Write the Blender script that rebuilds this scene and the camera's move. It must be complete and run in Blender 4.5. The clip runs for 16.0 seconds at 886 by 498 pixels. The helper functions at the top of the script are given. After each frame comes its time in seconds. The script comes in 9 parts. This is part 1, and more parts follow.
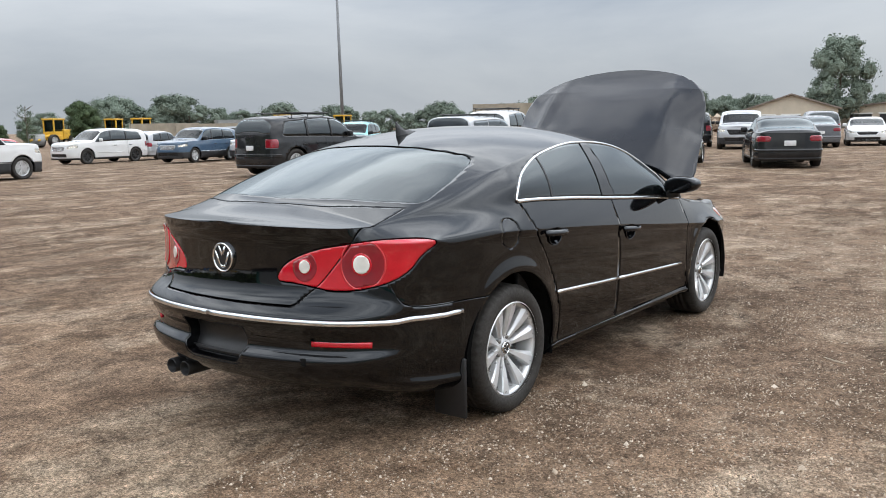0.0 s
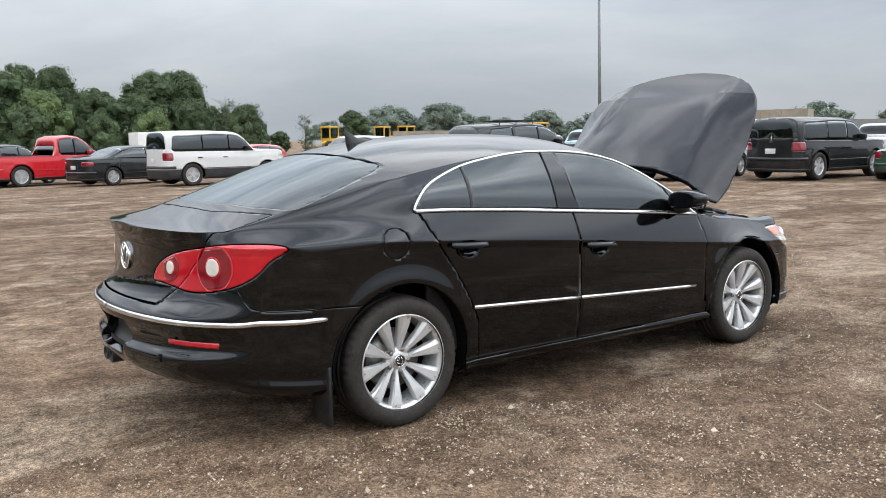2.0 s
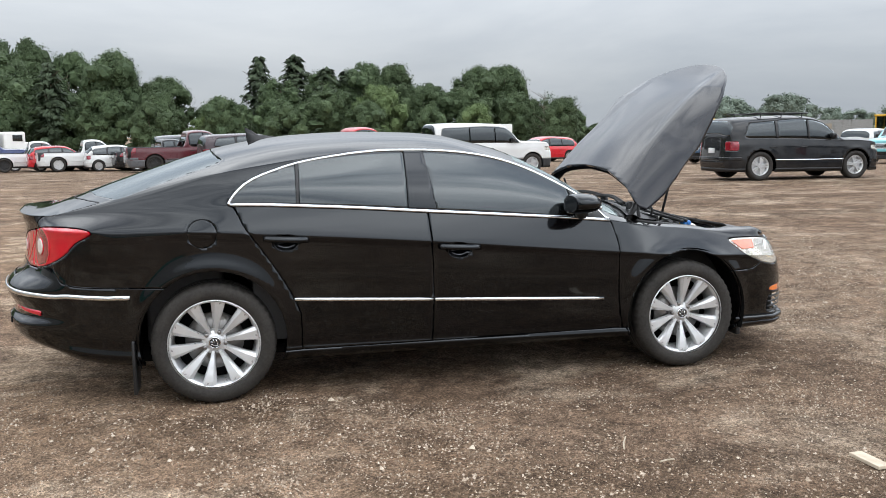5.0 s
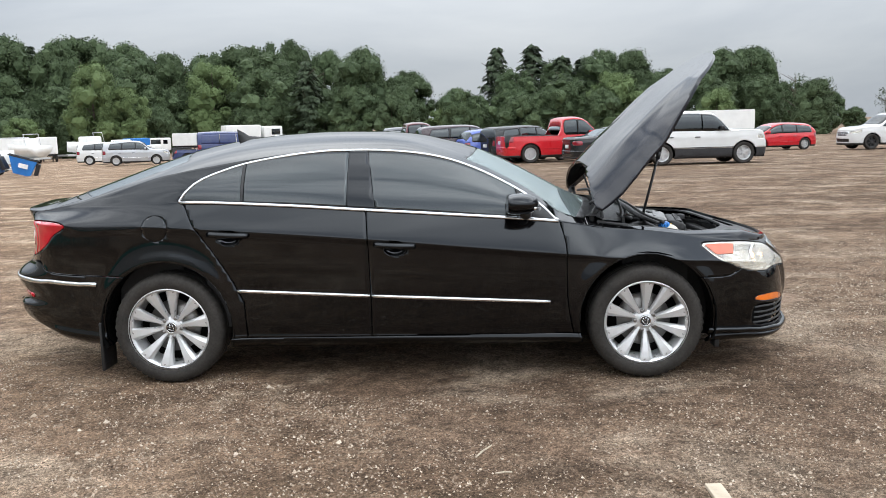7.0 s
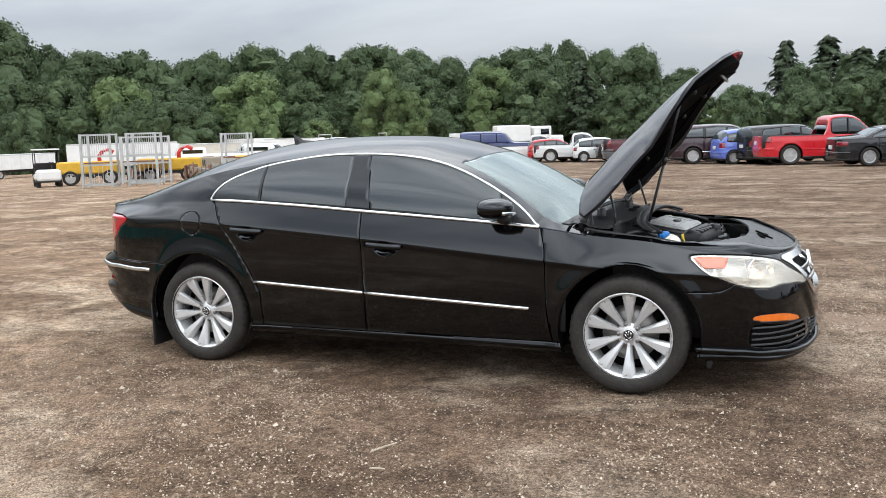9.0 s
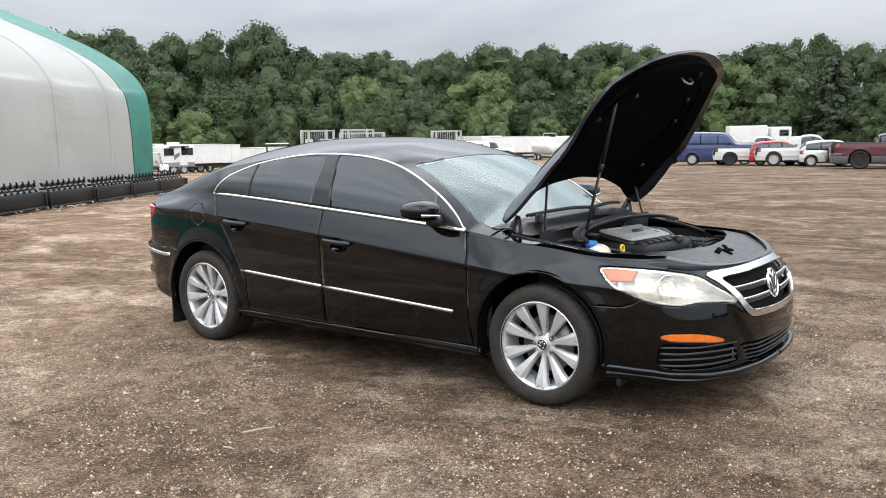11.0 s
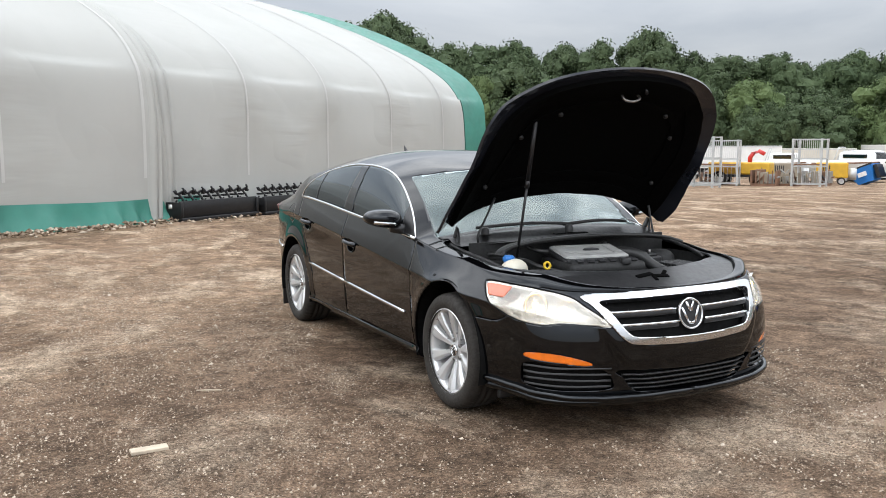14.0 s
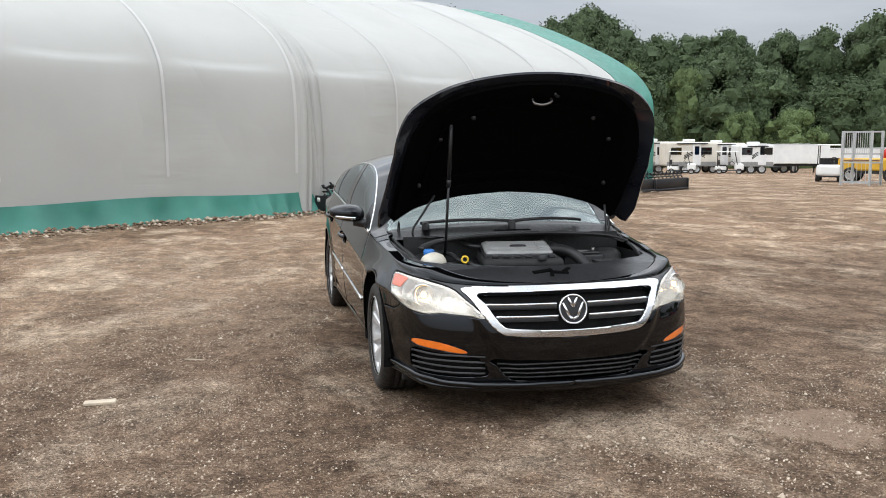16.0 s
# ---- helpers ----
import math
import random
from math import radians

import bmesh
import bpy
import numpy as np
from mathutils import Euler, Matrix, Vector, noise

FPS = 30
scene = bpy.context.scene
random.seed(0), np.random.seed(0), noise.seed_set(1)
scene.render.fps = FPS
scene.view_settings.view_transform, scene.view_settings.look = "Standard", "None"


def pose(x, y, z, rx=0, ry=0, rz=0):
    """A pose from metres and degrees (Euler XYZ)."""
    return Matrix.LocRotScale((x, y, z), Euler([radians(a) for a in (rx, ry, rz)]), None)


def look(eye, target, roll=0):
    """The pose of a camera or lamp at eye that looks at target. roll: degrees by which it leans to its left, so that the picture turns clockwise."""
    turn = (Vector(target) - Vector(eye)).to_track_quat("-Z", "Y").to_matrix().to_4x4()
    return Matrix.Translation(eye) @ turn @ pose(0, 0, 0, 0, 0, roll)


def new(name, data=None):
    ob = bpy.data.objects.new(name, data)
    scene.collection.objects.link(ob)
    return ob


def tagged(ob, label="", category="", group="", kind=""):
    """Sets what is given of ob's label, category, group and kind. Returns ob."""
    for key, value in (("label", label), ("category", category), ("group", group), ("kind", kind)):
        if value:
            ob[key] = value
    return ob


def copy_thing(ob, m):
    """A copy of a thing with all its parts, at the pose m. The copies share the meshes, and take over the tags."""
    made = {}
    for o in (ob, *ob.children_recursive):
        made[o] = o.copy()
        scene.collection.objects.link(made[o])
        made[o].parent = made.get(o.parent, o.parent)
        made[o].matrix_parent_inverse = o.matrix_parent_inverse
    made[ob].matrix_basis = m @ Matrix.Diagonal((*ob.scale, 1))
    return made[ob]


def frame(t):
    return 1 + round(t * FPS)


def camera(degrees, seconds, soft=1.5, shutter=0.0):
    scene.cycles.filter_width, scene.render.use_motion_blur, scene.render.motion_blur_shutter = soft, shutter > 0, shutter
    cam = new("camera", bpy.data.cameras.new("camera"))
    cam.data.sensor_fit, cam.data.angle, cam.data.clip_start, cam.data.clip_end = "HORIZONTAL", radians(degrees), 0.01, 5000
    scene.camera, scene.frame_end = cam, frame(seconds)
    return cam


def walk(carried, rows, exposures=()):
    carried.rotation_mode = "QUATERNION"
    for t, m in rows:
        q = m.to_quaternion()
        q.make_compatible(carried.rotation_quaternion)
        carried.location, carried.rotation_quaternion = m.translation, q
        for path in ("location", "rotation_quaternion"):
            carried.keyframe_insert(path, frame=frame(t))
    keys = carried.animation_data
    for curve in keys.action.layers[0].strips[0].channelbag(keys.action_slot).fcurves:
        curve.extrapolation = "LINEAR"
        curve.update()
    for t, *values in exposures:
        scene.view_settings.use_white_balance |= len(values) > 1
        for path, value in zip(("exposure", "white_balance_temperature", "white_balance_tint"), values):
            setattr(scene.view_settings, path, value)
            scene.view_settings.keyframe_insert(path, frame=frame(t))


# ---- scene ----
cam = camera(54.6, 16.0, soft=0.9)
PATH = [
    (0, (-4.869, -3.084, 1.413), (-3.280, -1.903, 1.130), -1.0),
    (0.5, (-4.555, -3.361, 1.393), (-3.067, -2.054, 1.117), -1.1),
    (1, (-4.249, -3.693, 1.385), (-2.873, -2.266, 1.119), -1.1),
    (1.5, (-3.936, -4.030, 1.420), (-2.670, -2.504, 1.157), -0.9),
    (2, (-3.560, -4.278, 1.388), (-2.399, -2.670, 1.132), -0.9),
    (2.5, (-3.223, -4.574, 1.384), (-2.166, -2.894, 1.133), -0.8),
    (3, (-2.912, -4.851, 1.416), (-1.963, -3.108, 1.163), -0.6),
    (3.5, (-2.498, -4.989, 1.394), (-1.660, -3.191, 1.138), -0.4),
    (4, (-2.093, -5.184, 1.383), (-1.372, -3.337, 1.120), -0.3),
    (4.5, (-1.697, -5.328, 1.395), (-1.099, -3.438, 1.129), -0.3),
    (5, (-1.238, -5.411, 1.392), (-0.765, -3.486, 1.127), -0.5),
    (5.2, (-1.135, -5.438, 1.400), (-0.685, -3.508, 1.130), -0.4),
    (7.3, (0.686, -5.624, 1.426), (0.488, -3.654, 1.146), -1.5),
    (7.5, (0.829, -5.557, 1.401), (0.563, -3.595, 1.121), -1.5),
    (8, (1.204, -5.445, 1.405), (0.782, -3.510, 1.125), -1.8),
    (8.2, (1.362, -5.447, 1.403), (0.877, -3.527, 1.126), -1.8),
    (10.3, (3.132, -5.027, 1.430), (2.096, -3.334, 1.179), -1.3),
    (10.5, (3.250, -4.936, 1.399), (2.170, -3.271, 1.149), -1.2),
    (11, (3.579, -4.661, 1.399), (2.387, -3.075, 1.142), -0.9),
    (11.5, (4.023, -4.472, 1.416), (2.712, -2.984, 1.156), -0.7),
    (12, (4.316, -4.249, 1.407), (2.899, -2.861, 1.148), -0.6),
    (12.5, (4.577, -3.929, 1.423), (3.059, -2.652, 1.171), -0.4),
    (13, (4.949, -3.670, 1.431), (3.337, -2.511, 1.186), -0.3),
    (13.5, (5.206, -3.367, 1.417), (3.510, -2.335, 1.178), -0.1),
    (14, (5.456, -3.020, 1.435), (3.689, -2.114, 1.198), -0.1),
    (14.5, (5.799, -2.698, 1.458), (3.975, -1.912, 1.220), 0.1),
    (15, (5.988, -2.369, 1.450), (4.120, -1.696, 1.209), 0.2),
    (15.5, (6.144, -2.015, 1.473), (4.241, -1.453, 1.227), 0.2),
    (16, (6.370, -1.643, 1.467), (4.437, -1.193, 1.220), -0.3),
]
walk(cam, [(t, look(eye, target, roll)) for t, eye, target, roll in PATH], ((0, -0.10, 6380, 9.3), (3, -0.03, 6400, 9.3), (8, -0.05, 6400, 9.3), (10.5, 0.02, 6450, 9.7), (12.5, 0.02, 6500, 10), (14, -0.04, 6500, 10), (15, -0.18, 6500, 10), (16, -0.18, 6500, 10)))

# ---- light ----
world = bpy.data.worlds.new("overcast_sky")
scene.world = world
world.use_nodes = True
wn, wl = world.node_tree.nodes, world.node_tree.links
wn.clear()


def wnode(kind, **inputs):
    n = wn.new(kind)
    for k, v in inputs.items():
        n.inputs[k].default_value = v
    return n


SUN_ELEVATION, SUN_TURN = radians(58), radians(120)
SUN_WAY = Vector((math.sin(SUN_TURN) * math.cos(SUN_ELEVATION), math.cos(SUN_TURN) * math.cos(SUN_ELEVATION), math.sin(SUN_ELEVATION)))
w_sky = wn.new("ShaderNodeTexSky")
w_sky.sky_type, w_sky.sun_disc = "NISHITA", False
w_sky.sun_elevation, w_sky.sun_rotation = SUN_ELEVATION, SUN_TURN
w_coord, w_map = wn.new("ShaderNodeTexCoord"), wn.new("ShaderNodeMapping")
w_map.inputs["Scale"].default_value = (1.0, 1.0, 3.6)
w_noise = wnode("ShaderNodeTexNoise", Scale=1.5, Detail=7.0, Roughness=0.55, Distortion=0.35)
w_ramp = wn.new("ShaderNodeValToRGB")
w_ramp.color_ramp.elements[0].position, w_ramp.color_ramp.elements[0].color = 0.32, (0.455, 0.505, 0.575, 1)
w_ramp.color_ramp.elements[1].position, w_ramp.color_ramp.elements[1].color = 0.72, (0.79, 0.82, 0.85, 1)
w_axis = wn.new("ShaderNodeSeparateXYZ")
w_high = wn.new("ShaderNodeFloatCurve")  # an overcast sky is brighter at mid height than at the horizon
for z, v in ((0.08, 0.225), (0.30, 0.52), (0.50, 0.82), (0.72, 0.86)):
    w_high.mapping.curves[0].points.new(z, v)
w_high.mapping.curves[0].points[0].location, w_high.mapping.curves[0].points[-1].location = (0.0, 0.21), (1.0, 0.70)
w_high.mapping.update()
w_cloud = wnode("ShaderNodeBackground", Strength=1.0)
w_clear = wnode("ShaderNodeBackground", Strength=0.10)
w_mix = wnode("ShaderNodeMixShader", Fac=0.93)
w_out = wn.new("ShaderNodeOutputWorld")
wl.new(w_coord.outputs["Generated"], w_map.inputs["Vector"])
wl.new(w_map.outputs["Vector"], w_noise.inputs["Vector"])
wl.new(w_noise.outputs["Fac"], w_ramp.inputs["Fac"])
w_ramp2 = wn.new("ShaderNodeValToRGB")  # the cloud's underside shows more contrast overhead
w_ramp2.color_ramp.elements[0].position, w_ramp2.color_ramp.elements[0].color = 0.38, (0.30, 0.335, 0.39, 1)
w_ramp2.color_ramp.elements[1].position, w_ramp2.color_ramp.elements[1].color = 0.64, (1.04, 1.06, 1.08, 1)
w_rise = wnode("ShaderNodeMapRange")
for i, v in enumerate((0.25, 0.60, 0.0, 1.0)):
    w_rise.inputs[i + 1].default_value = v
w_blend = wn.new("ShaderNodeMix")
w_blend.data_type = "RGBA"
wl.new(w_noise.outputs["Fac"], w_ramp2.inputs["Fac"])
wl.new(w_axis.outputs["Z"], w_rise.inputs["Value"])
wl.new(w_rise.outputs["Result"], w_blend.inputs[0])
wl.new(w_ramp.outputs["Color"], w_blend.inputs[6])
wl.new(w_ramp2.outputs["Color"], w_blend.inputs[7])
wl.new(w_blend.outputs[2], w_cloud.inputs["Color"])
wl.new(w_coord.outputs["Generated"], w_axis.inputs["Vector"])
wl.new(w_axis.outputs["Z"], w_high.inputs["Value"])
# the cloud is brighter round the hidden sun
w_near = wn.new("ShaderNodeVectorMath")
w_near.operation, w_near.inputs[1].default_value = "DOT_PRODUCT", SUN_WAY
wl.new(w_coord.outputs["Generated"], w_near.inputs[0])
last = w_near.outputs["Value"]
for operation, value in (("MAXIMUM", 0.0), ("POWER", 10.0), ("MULTIPLY", 3.4), ("ADD", 4.0)):
    w_math = wn.new("ShaderNodeMath")
    w_math.operation, w_math.inputs[1].default_value = operation, value
    wl.new(last, w_math.inputs[0])
    last = w_math.outputs[0]
w_gain = wn.new("ShaderNodeMath")
w_gain.operation = "MULTIPLY"
wl.new(w_high.outputs["Value"], w_gain.inputs[0])
wl.new(last, w_gain.inputs[1])
wl.new(w_gain.outputs[0], w_cloud.inputs["Strength"])
wl.new(w_sky.outputs["Color"], w_clear.inputs["Color"])
wl.new(w_clear.outputs["Background"], w_mix.inputs[1])
wl.new(w_cloud.outputs["Background"], w_mix.inputs[2])
wl.new(w_mix.outputs["Shader"], w_out.inputs["Surface"])

sun = new("sun", bpy.data.lights.new("sun", "SUN"))
sun.data.energy, sun.data.angle, sun.data.color = 0.85, radians(150), (1.0, 0.98, 0.95)
sun.matrix_world = look(SUN_WAY * 60, (0, 0, 0))

# ---- materials ----


class Mat:
    """A small builder round one node material."""

    def __init__(self, name):
        self.m = bpy.data.materials.new(name)
        self.m.use_nodes = True
        self.n, self.l = self.m.node_tree.nodes, self.m.node_tree.links
        self.b = self.n["Principled BSDF"]
        self.c = None

    def node(self, kind, **inputs):
        n = self.n.new(kind)
        for k, v in inputs.items():
            n.inputs[k.replace("_", " ")].default_value = v
        return n

    def coord(self, scale=(1, 1, 1), turn=0.0):
        if not self.c:
            self.c = self.n.new("ShaderNodeTexCoord")
        mp = self.node("ShaderNodeMapping", Scale=scale)
        mp.inputs["Rotation"].default_value = (0, 0, radians(turn))
        self.l.new(self.c.outputs["Object"], mp.inputs["Vector"])
        return mp.outputs["Vector"]

    def noise(self, scale, detail=4.0, rough=0.55, stretch=(1, 1, 1), distort=0.0, turn=0.0):
        n = self.node("ShaderNodeTexNoise", Scale=scale, Detail=detail, Roughness=rough, Distortion=distort)
        self.l.new(self.coord(stretch, turn), n.inputs["Vector"])
        return n.outputs["Fac"]

    def ramp(self, fac, stops):
        r = self.n.new("ShaderNodeValToRGB")
        e = r.color_ramp.elements
        while len(e) < len(stops):
            e.new(0.5)
        for el, (p, c) in zip(e, stops):
            el.position = p
            el.color = (*c, 1) if isinstance(c, tuple) else (c, c, c, 1)
        self.l.new(fac, r.inputs["Fac"])
        return r.outputs["Color"]

    def mix(self, fac, a, b, mode="MIX"):
        n = self.n.new("ShaderNodeMix")
        n.data_type, n.blend_type = "RGBA", mode
        for sock, v in ((n.inputs[0], fac), (n.inputs[6], a), (n.inputs[7], b)):
            if isinstance(v, (int, float)):
                sock.default_value = v
            elif isinstance(v, tuple):
                sock.default_value = (*v, 1)
            else:
                self.l.new(v, sock)
        return n.outputs[2]

    def put(self, **values):
        for k, v in values.items():
            k = k.replace("_", " ")
            if isinstance(v, (int, float)):
                self.b.inputs[k].default_value = v
            elif isinstance(v, tuple):
                self.b.inputs[k].default_value = (*v, 1) if len(v) == 3 else v
            else:
                self.l.new(v, self.b.inputs[k])
        return self

    def bump(self, height, strength=0.3, distance=0.01):
        n = self.node("ShaderNodeBump", Strength=strength, Distance=distance)
        self.l.new(height, n.inputs["Height"])
        self.l.new(n.outputs["Normal"], self.b.inputs["Normal"])
        return self


def plain(name, color, rough=0.5, metal=0.0, vary=0.12, scale=6.0, bump=0.0, **more):
    """A surface of one colour with a little cloudy variation in tone and gloss."""
    k = Mat(name)
    f = k.noise(scale, 5)
    dark = tuple(c * (1 - vary) for c in color)
    lite = tuple(min(1, c * (1 + vary)) for c in color)
    k.put(Base_Color=k.ramp(f, [(0.3, dark), (0.7, lite)]), Metallic=metal, **more)
    g = k.noise(scale * 5, 3)
    k.put(Roughness=k.ramp(g, [(0.3, max(0.02, rough * 0.82)), (0.7, min(1, rough * 1.15))]))
    if bump:
        k.bump(k.noise(scale * 12, 4), bump)
    return k.m


def car_paint(name, color, rough=0.22, dust=0.10, metal=0.0, coat=1.0):
    """Clear-coated paint with a thin film of yard dust."""
    k = Mat(name)
    f = k.ramp(k.noise(3.0, 6, 0.6), [(0.35, 0.0), (0.8, 1.0)])
    n = k.node("ShaderNodeMath")
    n.operation = "MULTIPLY"
    k.l.new(f, n.inputs[0])
    n.inputs[1].default_value = dust
    k.put(Base_Color=k.mix(n.outputs[0], color, (0.30, 0.27, 0.23)), Metallic=metal, Coat_Weight=coat, Coat_IOR=1.46, Specular_IOR_Level=0.0 if max(color) < 0.02 else 0.2)
    k.put(Roughness=k.ramp(k.noise(9, 4), [(0.3, rough * 0.8), (0.7, rough * 1.3)]))
    k.put(Coat_Roughness=k.ramp(k.noise(2.2, 5), [(0.35, 0.02), (0.75, 0.09)]))
    return k.m


M_BLACK = car_paint("black_paint", (0.0012, 0.0012, 0.0016), 0.05, 0.003, coat=0.0)
pearl = M_BLACK.node_tree.nodes["Principled BSDF"]  # deep black with a cold pearl sheen
pearl.inputs["Specular IOR Level"].default_value, pearl.inputs["Specular Tint"].default_value = 0.48, (0.90, 0.95, 1.0, 1)
M_HOOD = car_paint("black_paint_dusty", (0.009, 0.011, 0.017), 0.40, 0.045)
M_CHROME = plain("chrome", (0.70, 0.71, 0.72), 0.14, 1.0, 0.04, 4)
M_ALLOY = plain("silver_alloy", (0.64, 0.645, 0.65), 0.32, 0.45, 0.05, 5)
M_RUBBER = plain("tyre_rubber", (0.022, 0.019, 0.016), 0.80, 0.0, 0.35, 14, 0.15)
M_TRIM = plain("black_plastic", (0.012, 0.012, 0.013), 0.45, 0.0, 0.3, 10, 0.08)
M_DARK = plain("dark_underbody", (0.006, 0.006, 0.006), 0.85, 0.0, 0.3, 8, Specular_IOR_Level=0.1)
M_INSUL = plain("hood_felt", (0.0018, 0.0018, 0.0018), 0.97, 0.0, 0.3, 30, 0.3, Specular_IOR_Level=0.04)
M_DISC = plain("brake_steel", (0.28, 0.27, 0.26), 0.4, 0.9, 0.1, 12)


def glass(name, tint, gloss_tint=(1, 1, 1), rough=0.015, haze=None, ior=1.55):
    """A pane: it lets tinted light through and mirrors by Fresnel."""
    k = Mat(name)
    k.n.remove(k.b)
    out = k.n["Material Output"]
    tr, gl, mx = k.n.new("ShaderNodeBsdfTransparent"), k.n.new("ShaderNodeBsdfGlossy"), k.n.new("ShaderNodeMixShader")
    f0 = ((ior - 1) / (ior + 1)) ** 2
    lw, p5, fr = k.node("ShaderNodeLayerWeight", Blend=0.5), k.n.new("ShaderNodeMath"), k.n.new("ShaderNodeMath")
    p5.operation, fr.operation = "POWER", "MULTIPLY_ADD"
    p5.inputs[1].default_value, fr.inputs[1].default_value, fr.inputs[2].default_value = 5.0, 1 - f0, f0
    k.l.new(lw.outputs["Facing"], p5.inputs[0])
    k.l.new(p5.outputs[0], fr.inputs[0])
    tr.inputs["Color"].default_value = (*tint, 1)
    gl.inputs["Color"].default_value, gl.inputs["Roughness"].default_value = (*gloss_tint, 1), rough
    k.l.new(fr.outputs[0], mx.inputs["Fac"])
    k.l.new(tr.outputs[0], mx.inputs[1])
    k.l.new(gl.outputs[0], mx.inputs[2])
    last = mx.outputs[0]
    if haze:
        df, m2 = k.n.new("ShaderNodeBsdfDiffuse"), k.n.new("ShaderNodeMixShader")
        df.inputs["Color"].default_value, m2.inputs["Fac"].default_value = (*haze[0], 1), haze[1]
        k.l.new(last, m2.inputs[1])
        k.l.new(df.outputs[0], m2.inputs[2])
        last = m2.outputs[0]
    k.l.new(last, out.inputs["Surface"])
    return k.m


M_TINT = glass("tinted_glass", (0.020, 0.023, 0.025), (0.90, 0.97, 1.0), haze=((0.20, 0.24, 0.26), 0.012), ior=1.75)
M_SHIELD = glass("windshield_glass", (0.35, 0.38, 0.38), (0.92, 1.0, 0.99), haze=((0.50, 0.60, 0.60), 0.15), ior=1.8)
M_LENS = glass("clear_lens", (0.96, 0.95, 0.92), rough=0.04, haze=((0.92, 0.90, 0.86), 0.12))
M_RED = plain("red_lens", (0.47, 0.001, 0.012), 0.12, 0.0, 0.08, 20, Coat_Weight=1.0)
M_RED2 = plain("dark_red_lens", (0.21, 0.004, 0.014), 0.12, 0.0, 0.1, 20, Coat_Weight=1.0)
M_PINK = plain("pale_red_lens", (0.50, 0.018, 0.030), 0.15, 0.0, 0.1, 20, Coat_Weight=1.0)
M_WHITE_LENS = plain("white_lens", (0.78, 0.76, 0.72), 0.15, 0.2, 0.1, 20, Coat_Weight=1.0)
M_AMBER = plain("amber_lens", (0.75, 0.16, 0.01), 0.15, 0.0, 0.12, 20, Coat_Weight=1.0)
M_ORANGE = plain("orange_reflector", (0.58, 0.12, 0.05), 0.2, 0.0, 0.1, 30, Coat_Weight=1.0)
k = Mat("lit_bulb")
k.put(Base_Color=(0.9, 0.6, 0.3), Emission_Color=(1.0, 0.62, 0.22), Emission_Strength=9.0)
M_BULB = k.m
M_LAMP = plain("lamp_reflector", (0.74, 0.73, 0.70), 0.24, 0.75, 0.08, 10)

# ---- geometry helpers ----


def part(name, bm, material, parent=None, label="", smooth=True, data=None):
    """Links a bmesh (or finished mesh data) as one mesh object."""
    if data is None:
        data = bpy.data.meshes.new(name)
        bm.to_mesh(data)
        bm.free()
        for m in material if isinstance(material, (list, tuple)) else [material]:
            data.materials.append(m)
        if smooth:
            data.shade_smooth()
    ob = new(name, data)
    if parent:
        ob.parent = parent
    if label:
        ob["label"] = label
    return ob


def mesh_of(name, verts, faces, material, smooth=True):
    me = bpy.data.meshes.new(name)
    me.from_pydata([tuple(map(float, v)) for v in verts], [], faces)
    me.materials.append(material)
    if smooth:
        me.shade_smooth()
    return me


def thing(name, label, category, m=None, group="", kind=""):
    ob = new(name)
    ob.empty_display_size = 0.2
    if m is not None:
        ob.matrix_basis = m
    return tagged(ob, label, category, group, kind)


def box(bm, lo, hi, m=None, bevel=0.0):
    """A box from corner to corner, its edges bevelled."""
    size = [max(1e-4, b - a) for a, b in zip(lo, hi)]
    mid = [(a + b) / 2 for a, b in zip(lo, hi)]
    mat = Matrix.Translation(mid) @ Matrix.Diagonal((*size, 1))
    made = bmesh.ops.create_cube(bm, size=1.0, matrix=mat)["verts"]
    if bevel:
        edges = {e for v in made for e in v.link_edges}
        made = bmesh.ops.bevel(bm, geom=list(edges), offset=bevel, segments=2, affect="EDGES", profile=0.5)["verts"]
    if m is not None:
        bmesh.ops.transform(bm, matrix=m, verts=made)
    return made


def rod(bm, a, b, r, r2=None, seg=10, caps=True):
    a, b = Vector(a), Vector(b)
    d = b - a
    m = Matrix.Translation((a + b) / 2) @ d.to_track_quat("Z", "Y").to_matrix().to_4x4()
    return bmesh.ops.create_cone(bm, cap_ends=caps, segments=seg, radius1=r, radius2=r if r2 is None else r2, depth=d.length, matrix=m)["verts"]


def lathe(bm, profile, seg=48, m=None, closed=False):
    """Turns (radius, height) pairs round the z axis."""
    rings = []
    for r, h in profile:
        rings.append([bm.verts.new((r * math.cos(2 * math.pi * k / seg), r * math.sin(2 * math.pi * k / seg), h)) for k in range(seg)])
    pairs = list(zip(rings, rings[1:])) + ([(rings[-1], rings[0])] if closed else [])
    for a, b in pairs:
        for k in range(seg):
            bm.faces.new((a[k], a[(k + 1) % seg], b[(k + 1) % seg], b[k]))
    verts = [v for ring in rings for v in ring]
    if m is not None:
        bmesh.ops.transform(bm, matrix=m, verts=verts)
    return verts


def crom(pts, n):
    """n points along a Catmull-Rom curve."""
    p = np.array(pts, float)
    p = np.vstack([2 * p[0] - p[1], p, 2 * p[-1] - p[-2]])
    t = np.linspace(0, len(pts) - 1 - 1e-9, n)
    i = t.astype(int)
    u = (t - i)[:, None]
    a, b, c, d = p[i], p[i + 1], p[i + 2], p[i + 3]
    return 0.5 * (2 * b + (c - a) * u + (2 * a - 5 * b + 4 * c - d) * u**2 + (3 * b - a - 3 * c + d) * u**3)


